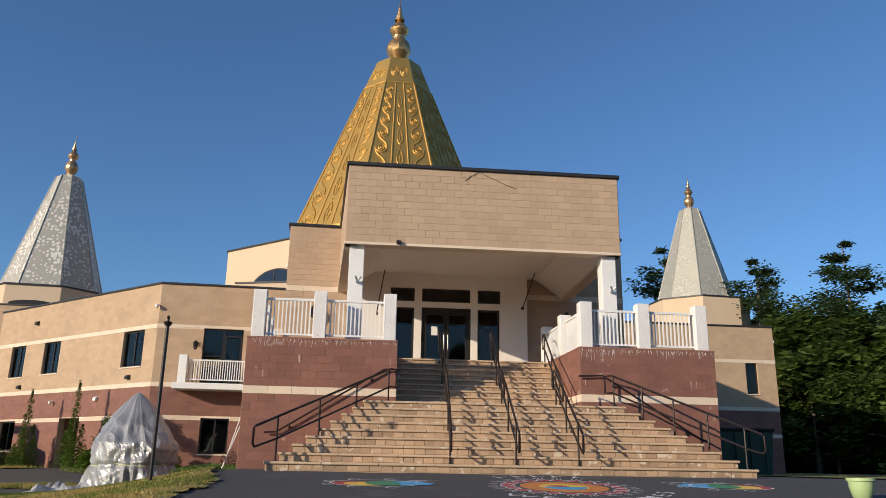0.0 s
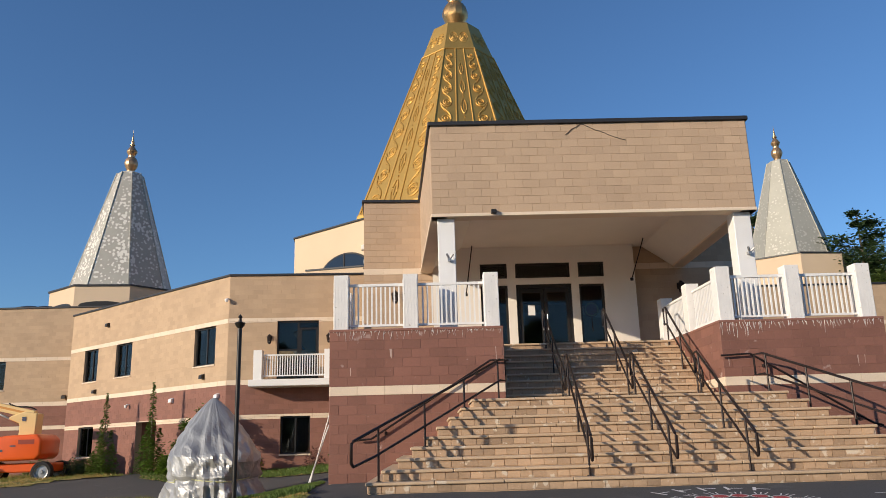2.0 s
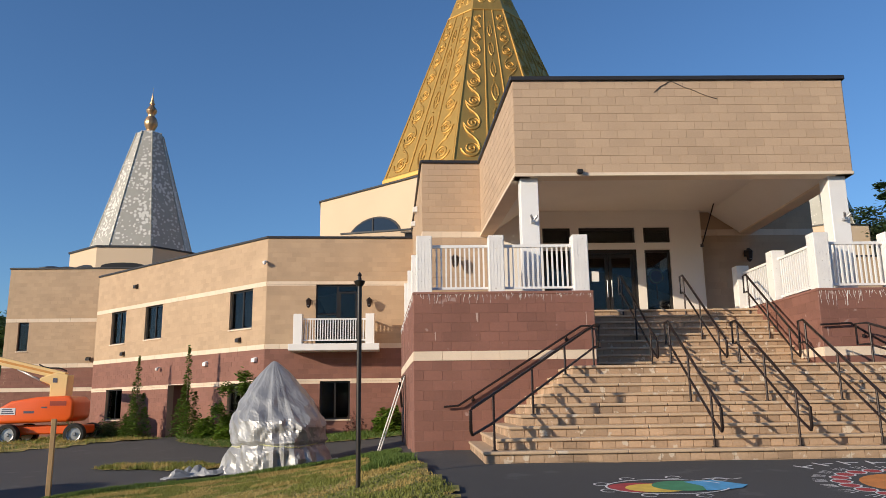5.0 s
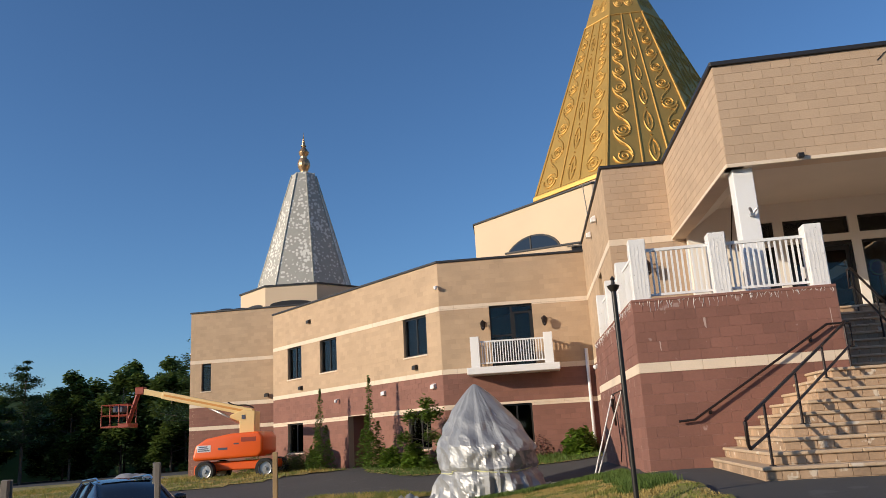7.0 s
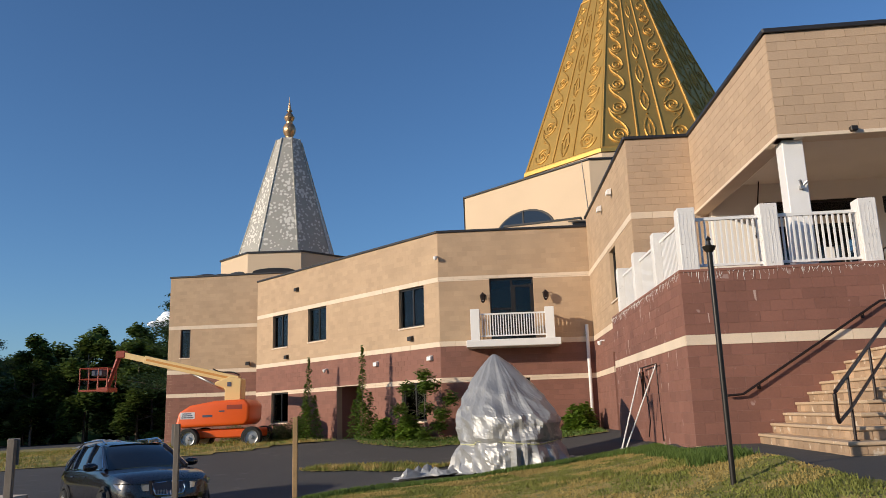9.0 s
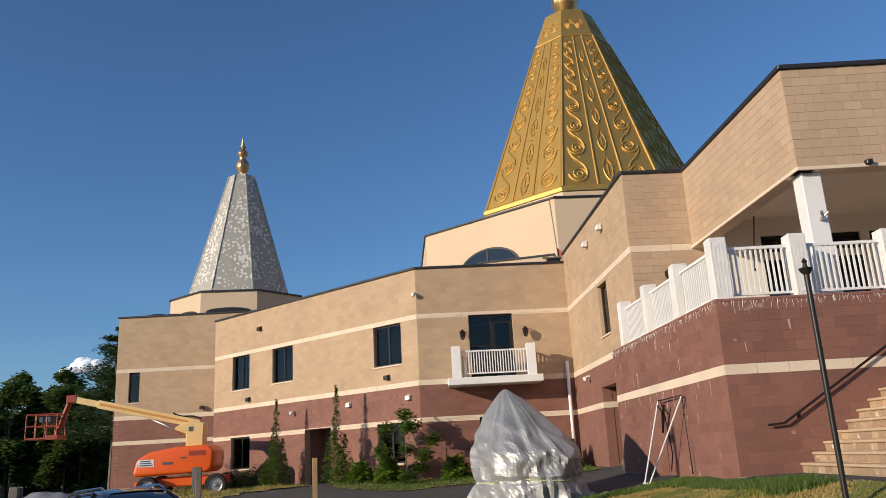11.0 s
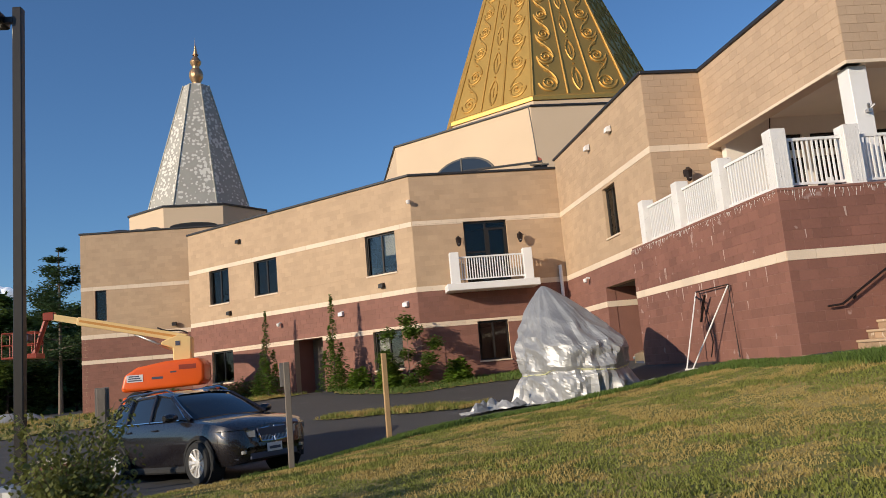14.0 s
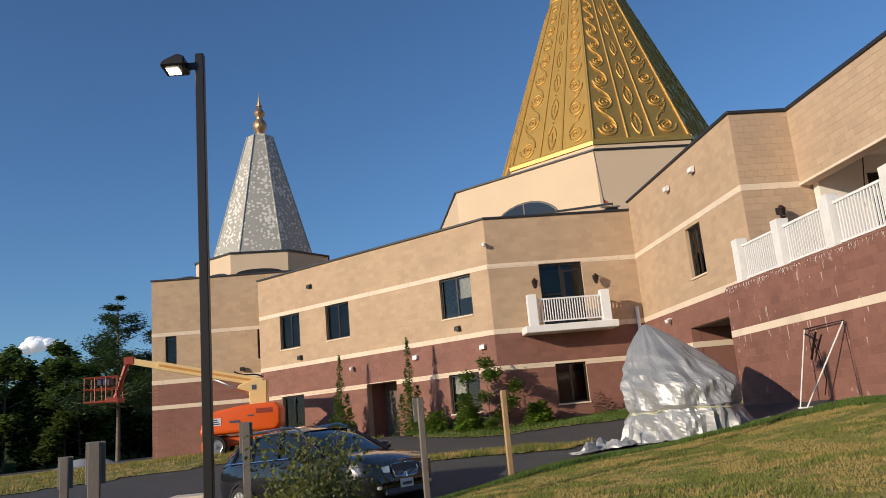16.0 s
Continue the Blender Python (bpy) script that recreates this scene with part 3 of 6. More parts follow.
# far wing
wff = Wall((-26.4, 28.06), (-17.6, 28.20), -1.2, 9.16)
F_LAYERS = [(-1.0, 2.08, "red"), (2.08, 2.30, "band"), (2.30, 3.42, "red"), (3.42, 3.66, "band"), (3.66, 6.04, "tan"), (6.04, 6.25, "band"), (6.25, 9.16, "tan")]
fw1, fw2 = (0.73, 1.33, 4.37, 6.04), (5.75, 6.25, 4.40, 6.04)
masonry("wall_far_wing", wff, F_LAYERS, [fw1, fw2], "tan block wall of the far wing with pale bands, half shaded")
window(wff, *fw1, bars=0, blind=(0.1,))
window(wff, *fw2, bars=0)
masonry("wall_far_wing_end", Wall((-26.4, 45.0), (-26.4, 28.06), -1.2, 9.16), F_LAYERS, [], "tan block end wall of the far wing")

# right wing
wr = Wall((10.5, 21.0), (24.0, 21.15), -1.2, 8.11)
hr = (wr.s(22.2, 21), wr.s(22.9, 21), 4.3, 6.04)
masonry("wall_right_wing", wr, LAYERS, [hr], "tan block wall of the opposite wing, red base, pale bands")
window(wr, *hr, bars=0)
masonry("wall_right_wing_end", Wall((24.0, 21.15), (24.4, 40.0), -1.2, 8.11), LAYERS, [], "tan block end wall of the opposite wing")

# roofs and closing walls behind
rf = Mesh()
rf.prism([(-8.7, 15.8), (-2.6, 16.1), (-2.6, 40), (-17, 40), (-17.5, 28.5), (-19.6, 25.2)], 7.7, 7.85)
solid("roof_wing", rf, ROOF, "flat grey roof sheet of the wing", "roof", "structure")
solid("roof_entry", Mesh().prism([(-1.9, 6.6), (9.8, 6.6), (10.2, 40), (-2.4, 40)], 8.1, 8.22), ROOF, "flat grey roof sheet of the entry block", "roof", "structure")
solid("roof_far_wing", Mesh().prism([(-26.1, 28.4), (-17.7, 28.5), (-17.7, 44.8), (-26.1, 44.8)], 8.8, 8.93), ROOF, "flat grey roof sheet of the far wing", "roof", "structure")
solid("roof_right_wing", Mesh().prism([(10.6, 21.4), (23.7, 21.5), (24.0, 39.8), (10.6, 39.8)], 7.7, 7.85), ROOF, "flat grey roof sheet of the opposite wing", "roof", "structure")
solid("wall_back", Mesh().box(-26.6, 24.6, 45.0, 45.3, -1.2, 8.4), STUCCO, "plain cream rear wall closing the building", "wall", "structure")
solid("floor_inside", Mesh().prism([(-19.3, 25.3), (-8.7, 15.9), (-2.2, 16.1), (-1.9, 6.8), (9.8, 6.8), (10.2, 21.4), (23.7, 21.5), (23.9, 44.8), (-26.0, 44.8), (-26.0, 28.5), (-18.0, 28.6)], 3.05, 3.2), ROOM, "dim interior floor slab behind the windows", "floor", "structure")


# ---------------------------------------------------------------- canopy, portal and terrace
CX0, CX1, CZ0, CZ1 = 0.0, 7.90, 6.11, 8.44
can = thing("canopy", (3.95, 3.0, CZ0), "deep tan block entrance canopy on two white columns", "canopy")
wc = Wall((CX0, 0.0), (CX1, 0.0), CZ0, CZ1)
wl = Wall((-0.36, 6.35), (CX0, 0.0), CZ0, CZ1)
wrr = Wall((CX1, 0.0), (8.1, 6.35), CZ0, CZ1)
for w, nm in ((wc, "fascia"), (wl, "fascia"), (wrr, "fascia")):
    fa = part(nm, w.back([], 0.35), TAN_M, can)
    rows = w.blocks(CZ0 + 0.05, CZ1, [])
    if w is wc or w is wl:
        pieces(w, rows[:290], TAN_P, fa)
        rows = rows[290:]
    if rows:
        part("blocks", w.joined(rows), TAN_B, fa, kind="stuff")
    part("drip_edge", Mesh().box(-0.02, w.len + 0.02, -0.035, 0.36, CZ0 - 0.03, CZ0 + 0.05, w.m), BAND, can, "pale trim at the fascia's foot", bevel=0.008)
    part("coping", Mesh().box(-0.05, w.len + 0.05, -0.07, 0.42, CZ1, CZ1 + 0.1, w.m), CAP, can, "dark metal coping", bevel=0.01)
part("soffit", Mesh().prism([(0.33, 0.35), (7.56, 0.35), (7.74, 6.3), (0.0, 6.3)], 6.78, 6.9), PORTAL, can, "pale rendered soffit")
part("soffit_slope", Mesh().add([(0.34, 0.36, 6.13), (0.0, 6.3, 6.13), (0.9, 6.3, 6.775), (1.2, 0.36, 6.775)], [(0, 1, 2, 3)]), PORTAL, can)
part("soffit_slope", Mesh().add([(7.56, 0.36, 6.13), (7.74, 6.3, 6.13), (6.8, 6.3, 6.775), (6.7, 0.36, 6.775)], [(0, 1, 2, 3)]), PORTAL, can)
part("roof_sheet", Mesh().prism([(0.3, 0.3), (7.6, 0.3), (7.8, 6.4), (0.0, 6.4)], 8.1, 8.2), ROOF, can)
for x in (0.12, 7.38):
    col = part("column", Mesh().box(x, x + 0.42, 0.15, 0.57, 3.2, 6.09), WHITE, can, "square white column", bevel=0.012)
    part("floodlight", Mesh().box(x + 0.22, x + 0.30, 0.02, 0.15, 5.00, 5.06).tube([(x + 0.26, 0.06, 5.05), (x + 0.20, -0.02, 5.16)], 0.03, 6).tube([(x + 0.26, 0.06, 5.05), (x + 0.35, -0.02, 5.14)], 0.03, 6), STEEL, col, "small twin floodlight")
part("spot_fixture", Mesh().box(1.42, 1.55, -0.14, 0.0, 6.12, 6.22), FRAME, can, "small dark fixture", bevel=0.01)
crk = Mesh()
for sx, sy in ((0, 1), (0, -1)):
    p, pts = Vector((3.75, -0.02, 8.42)), []
    for k in range(14):
        pts.append(p.copy())
        p = p + Vector((0.085 * (1 if sy > 0 else -0.35), 0, -0.03 * rng.random() - (0.02 if sy > 0 else 0.004)))
    crk.tube(pts, 0.008, 5)
part("crack", crk, CAP, can, "dark crack below the coping")

wp = Wall((0.0, 6.0), (6.42, 6.0), 3.2, 6.9)
ps = lambda x: x
D = dict(ltr=(1.50, 2.36, 5.76, 6.25), ctr=(2.62, 4.36, 5.76, 6.25), rtr=(4.62, 5.45, 5.76, 6.25), ls=(1.50, 2.36, 3.27, 5.54), door=(2.62, 4.38, 3.25, 5.56), rs=(4.62, 5.42, 3.27, 5.54))
portal = tagged(part("wall_portal", wp.back(list(D.values()), 0.3), PORTAL, None), "pale rendered entrance wall with dark glazing", "wall", kind="structure")
part("return", Mesh().box(6.12, 6.42, 6.3, 6.36, 3.2, 6.9), PORTAL, portal)
for k in ("ltr", "ctr", "rtr"):
    window(wp, *D[k], bars=0, depth=0.08, sill=False, label="dark-framed transom light over the entrance")
for k in ("ls", "rs"):
    window(wp, *D[k], bars=0, depth=0.08, sill=False, label="tall dark-framed sidelight beside the entrance doors")
door = thing("door_2", (3.5, 6.1, 3.25), "dark-framed glazed double entrance doors, shut", "door", kind="structure")
part("door_frame", Mesh().box(2.62, 2.70, 6.06, 6.2, 3.25, 5.56).box(4.30, 4.38, 6.06, 6.2, 3.25, 5.56).box(2.70, 4.30, 6.06, 6.2, 5.44, 5.56), FRAME, door)
for x0, x1 in ((2.71, 3.49), (3.51, 4.29)):
    lf = part("leaf", Mesh().box(x0, x0 + 0.1, 6.09, 6.14, 3.26, 5.43).box(x1 - 0.1, x1, 6.09, 6.14, 3.26, 5.43).box(x0 + 0.1, x1 - 0.1, 6.09, 6.14, 5.30, 5.43).box(x0 + 0.1, x1 - 0.1, 6.09, 6.14, 3.26, 3.5), FRAME, door)
    g = part("pane", Mesh().box(x0 + 0.1, x1 - 0.1, 6.11, 6.12, 3.5, 5.30), PANE, lf)
    g.visible_shadow = False
    hx = 3.43 if x0 < 3 else 3.57
    part("handle", Mesh().tube([(hx, 6.09, 4.1), (hx, 6.03, 4.1), (hx, 6.03, 4.6), (hx, 6.09, 4.6)], 0.014, 6), STEEL, lf, "steel pull handle")
solid("notice", Mesh().box(2.98, 3.20, 6.095, 6.10, 4.58, 4.90), WHITE, "white paper notice taped inside the entrance glass", "notice")
em = thing("emblem", (5.02, 6.16, 4.55), "red and gold round ornament hanging behind the sidelight", "ornament")
part("disc", Mesh().rings([[(5.02 + r * math.cos(a), 6.30 + d, 4.75 + r * math.sin(a)) for a in [i * math.pi / 10 for i in range(20)]] for r, d in ((0.24, 0), (0.24, 0.03), (0.15, 0.05))]), CHALK["red"], em)
part("ring", Mesh().tube([(5.02 + 0.2 * math.cos(a), 6.28, 4.75 + 0.2 * math.sin(a)) for a in [i * math.pi / 10 for i in range(21)]], 0.02, 6), GOLD, em)
part("tassel", Mesh().tube([(5.02, 6.3, 4.51), (5.02, 6.3, 4.05)], 0.02, 6), CHALK["orange"], em)
part("cord", Mesh().tube([(5.02, 6.3, 4.99), (5.02, 6.3, 5.5)], 0.005, 5), RAIL, em)
for xa, ya, za, xb, zb in ((1.25, 5.6, 6.75, 1.02, 5.2), (6.5, 5.0, 6.72, 6.05, 5.45)):
    solid("hanging_cable", Mesh().tube([(xa, ya, za), (xa * 0.6 + xb * 0.4, ya, za * 0.6 + zb * 0.4), (xb, ya, zb)], 0.018, 6).lathe([(0.0, -0.06), (0.05, -0.04), (0.05, 0.03), (0, 0.05)], 8, (xb, ya, zb)), RAIL, "dark cable hanging from the canopy soffit", "cable")

# terrace blocks either side of the steps
TZ = 3.25
TL = [(0.0, 0.0, "")]
T_LAYERS = [(-0.02, 1.84, "red"), (1.84, 2.04, "band"), (2.04, TZ, "red")]
tl_f = Wall((-2.37, -0.65), (1.52, -0.65), -0.3, TZ)
tl_s = Wall((-2.87, 7.0), (-2.37, -0.65), -1.0, TZ)
tl_i = Wall((1.52, -0.65), (1.62, 6.0), -0.3, TZ)
tr_f = Wall((6.43, -0.65), (10.2, -0.65), -0.3, TZ)
tr_i = Wall((6.30, 6.0), (6.43, -0.65), -0.3, TZ)
tr_s = Wall((10.2, -0.65), (10.25, 6.4), -0.3, TZ)
masonry("wall_terrace_front", tl_f, T_LAYERS, [], "weathered dark red block terrace wall with a pale band", cap=False, near=("red",))
masonry("wall_terrace_side", tl_s, [(-0.85, 1.84, "red")] + T_LAYERS[1:], [], "weathered red block terrace side with white efflorescence streaks", cap=False, near=("red",))
masonry("wall_terrace_stair", tl_i, T_LAYERS, [], "red block wall beside the steps", cap=False)
masonry("wall_terrace_front", tr_f, T_LAYERS, [], "weathered dark red block terrace wall with a pale band", cap=False, near=("red",))
masonry("wall_terrace_stair", tr_i, T_LAYERS, [], "sunlit red block wall beside the steps", cap=False, near=("red",))
masonry("wall_terrace_side", tr_s, T_LAYERS, [], "red block terrace side", cap=False)
tf = Mesh().prism([(-2.385, -0.665), (1.53, -0.665), (1.63, 6.0), (-2.88, 6.9)], TZ, TZ + 0.06)
solid("terrace_slab", tf, RED_B, "worn red block head of the terrace wall", "slab", "structure", bevel=0.01)
solid("terrace_slab", Mesh().prism([(6.415, -0.665), (10.215, -0.665), (10.265, 6.3), (6.285, 6.3)], TZ, TZ + 0.06), RED_B, "worn red block head of the terrace wall", "slab", "structure", bevel=0.01)
drip, salt = Mesh(), Mesh()
for wx in (tl_f, tr_f, tl_s):
    s = 0.05
    while s < wx.len - 0.05:
        l = rng.uniform(0.04, 0.20) * (0.5 + abs(noise.noise((s * 1.3, wx.a.x, 0))) * 2.0)
        p0 = wx.m @ Vector((s, -0.010, TZ + rng.uniform(-0.02, 0.05)))
        p1 = wx.m @ Vector((s + rng.uniform(-0.05, 0.05), -0.011, TZ - l))
        drip.tube([p0, (p0 + p1) / 2 + Vector((rng.uniform(-0.025, 0.025), 0, 0)), p1], rng.uniform(0.003, 0.008), 4, 0.002)
        s += rng.uniform(0.012, 0.11)
    for k in range(30 if wx is tl_s else 3):
        s, z = rng.uniform(0.1, wx.len - 0.1), rng.choice((TZ - 0.2, TZ - 0.4, 2.45, 1.82, 1.82, 1.6, 1.2))
        l, b = rng.uniform(0.05, 0.42), rng.uniform(0.006, 0.03)
        top = [wx.m @ Vector((s - b, -0.0085, z)), wx.m @ Vector((s + b, -0.0085, z)), wx.m @ Vector((s + b * 0.3 + rng.uniform(-0.02, 0.02), -0.0085, z - l)), wx.m @ Vector((s - b * 0.3, -0.0085, z - l * 0.8))]
        salt.add(top, [(3, 2, 1, 0)])
solid("paint_drips", drip, WORN, "runs of old white sealant dribbled down the wall head", "stain", "stuff")
solid("efflorescence", salt, SALT, "white salt streaks bleeding from the red block joints", "stain", "stuff")


# ---------------------------------------------------------------- steps
def flight():
    """Nine wide lower steps with returned ends, a landing and nine upper steps."""
    lower = thing("stairs", (3.9, -2.5, 0), "broad tan brick steps with worn stone treads", "stairs", kind="structure")
    H = TZ / 18
    for k in range(18):
        z = k * H
        if k < 9:
            x0, x1, y0 = -1.2 + 0.24 * k, 9.02 - 0.24 * k, -4.74 + 0.33 * k
            y1 = -0.66 if k < 8 else -0.655
            nxt = 0
        else:
            x0, x1, y0 = 1.54, 6.40, 0.05 + 0.29 * (k - 9)
            y1 = 6.0 if k == 17 else y0 + 1.0
        if k == 8:
            part("landing", Mesh().box(1.54, 6.40, -0.655, 0.4, z, z + H - 0.055), RISER, lower)
        core = part("step", Mesh().box(x0, x1, y0, y1, z - (0.3 if k == 0 else 0.0), z + H - 0.05), RISER, lower)
        sides = [Wall((x0, y0), (x1, y0), z, z + H)]
        if k < 9:
            sides += [Wall((x0, y1), (x0, y0), z, z + H), Wall((x1, y0), (x1, y1), z, z + H)]
        m = Mesh()
        for w in sides:
            w.joined([(a + 0.0, b, z + 0.012, z + H - 0.055) for a, b, *_ in Wall(w.a[:2], w.b[:2], 0, 1).blocks(0, 0.2, [], length=0.21 if k % 2 else 0.23)], 0.012, m)
        part("riser_bricks", m, RISER, core, kind="stuff")
        # tread slabs
        n = max(3, round((x1 - x0) / 1.2))
        sx0, sx1 = (x0 - 0.045, x1 + 0.045) if k < 9 else (x0, x1)
        depth = 0.42 if k not in (8, 17) else (2.2 if k == 8 else 3.62)
        for i in range(n):
            a, b = sx0 + (sx1 - sx0) * i / n, sx0 + (sx1 - sx0) * (i + 1) / n
            j = rng.uniform(-0.004, 0.004)
            part("tread", Mesh().box(a + 0.003, b - 0.003, y0 - 0.05 + j, y0 + depth, z + H - 0.052, z + H + j * 0.3), TREAD, core, bevel=0.012)
        if k < 9:
            for a, b in ((x0 - 0.045, x0 + 0.3), (x1 - 0.3, x1 + 0.045)):
                part("tread", Mesh().box(a, b, y0 + 0.425, -0.665, z + H - 0.052, z + H - 0.001), TREAD, core, bevel=0.012)
    return lower


flight()


# ---------------------------------------------------------------- handrails
def stair_z(x, y):
    H = TZ / 18
    if y >= 0.05:
        k = min(17, 9 + int((y - 0.05) / 0.29))
    else:
        k = min(8, int((y + 4.74) / 0.33), int(min(x + 1.2, 9.02 - x) / 0.24))
    return max(0.0, (k + 1) * H) if k >= 0 else ground_z(x, y)


def handrail(label, a, b, posts, ext=0.36, h=0.86):
    """Two round bars on posts, joined in squared loops at the ends. a: upper foot, b: lower foot."""
    a, b = Vector(a), Vector(b)
    ob = thing("handrail", b, label, "handrail", "handrails on the steps")
    d = (b - a)
    flat = Vector((d.x, d.y, 0)).normalized()
    up = Vector((0, 0, 1))
    t0, t1 = a + h * up, b + h * up
    l0, l1 = a + 0.42 * up, b + 0.42 * up
    e0, e1 = -0.24 * flat, ext * d / Vector((d.x, d.y, 0)).length
    e2 = e1 + 0.05 * flat
    pts = [l0, l0 + e0, t0 + e0, t0, t1 + e1, t1 + e2 - 0.04 * up, l1 + e2 + 0.10 * up, l1 + e1 + 0.04 * up]
    part("top_bar", Mesh().tube(pts, 0.027, 8), RAIL, ob, smooth=40)
    part("lower_bar", Mesh().tube([l0, l1, l1 + e1 + 0.04 * up], 0.023, 8), RAIL, ob, smooth=40)
    for k in range(posts):
        f = (k + 0.06) / (posts - 0.88)
        p = a + d * f
        z = stair_z(p.x, p.y)
        part("post", Mesh().tube([(p.x, p.y, z - 0.02), (p.x, p.y, p.z + h)], 0.021, 8).lathe([(0.05, 0.0), (0.05, 0.012), (0.025, 0.02)], 10, (p.x, p.y, z - 0.002)), RAIL, ob, smooth=40)
    return ob


zt = TZ / 18
for xu, xl in ((2.70, 2.52), (4.06, 3.92), (5.42, 5.26)):
    handrail("dark painted steel stair handrail, lower flight", (xu, -1.9, 9 * zt), (xl, -4.52, zt), 3)
for xu, xl in ((2.92, 2.88), (4.52, 4.40), (6.18, 6.0)):
    handrail("dark painted steel stair handrail, upper flight", (xu, 2.42, TZ + 0.02), (xl, -0.12, 9 * zt), 3)
handrail("dark painted steel handrail along the slanting end of the steps", (1.35, -1.3, 9 * zt), (-1.08, -4.62, zt), 4, ext=0.55)
handrail("dark painted steel handrail along the slanting end of the steps", (7.1, -1.2, 9 * zt), (9.0, -4.5, zt), 5)


def wall_rail(pts):
    ob = thing("wall_handrail", pts[-1], "dark steel handrail bracketed to the terrace wall", "handrail")
    part("bar", Mesh().tube(pts, 0.024, 8), RAIL, ob, smooth=40)
    for f in (0.12, 0.88):
        p = Vector(pts[1]) * (1 - f) + Vector(pts[2]) * f
        part("bracket", Mesh().tube([p, p + Vector((0, 0.03, -0.07)), p + Vector((0, 0.10, -0.08))], 0.012, 6).lathe([(0.035, -0.03), (0.035, 0.03)], 8, p + Vector((0, 0.08, -0.08))), RAIL, ob)


wall_rail([(1.60, -0.76, 2.53), (1.20, -0.76, 2.53), (-1.45, -0.76, 0.90), (-1.75, -0.76, 0.88)])
wall_rail([(6.35, -0.76, 2.50), (7.0, -0.76, 2.53), (9.55, -0.76, 0.95), (9.75, -0.76, 0.90)])


# ---------------------------------------------------------------- spires
def ring8(r, z, turn, c):
    return [(c[0] + r * math.cos(turn + math.pi / 4 * i), c[1] + r * math.sin(turn + math.pi / 4 * i), z) for i in range(8)]


FINIAL = [(0.57, 0.0), (0.57, 0.45), (0.62, 0.55), (0.90, 0.95), (1.0, 1.2), (1.0, 1.4), (0.92, 1.7), (0.70, 2.0), (0.52, 2.08), (0.50, 2.3), (0.55, 2.4), (0.78, 2.7), (0.82, 2.85), (0.74, 2.95), (0.45, 3.3), (0.25, 3.5), (0.24, 3.58), (0.42, 3.62), (0.42, 3.72), (0.26, 3.8), (0.29, 4.0), (0.19, 4.1), (0.21, 4.3), (0.13, 4.4), (0.14, 4.6), (0.07, 4.7), (0.035, 5.1), (0.0, 5.6)]


def finial(parent, c, z, s, h, mat, label):
    k = h / 5.6
    part("finial", Mesh().lathe([(r * s, q * k) for r, q in FINIAL], 12, (c[0], c[1], z)), mat, parent, label, smooth=28)


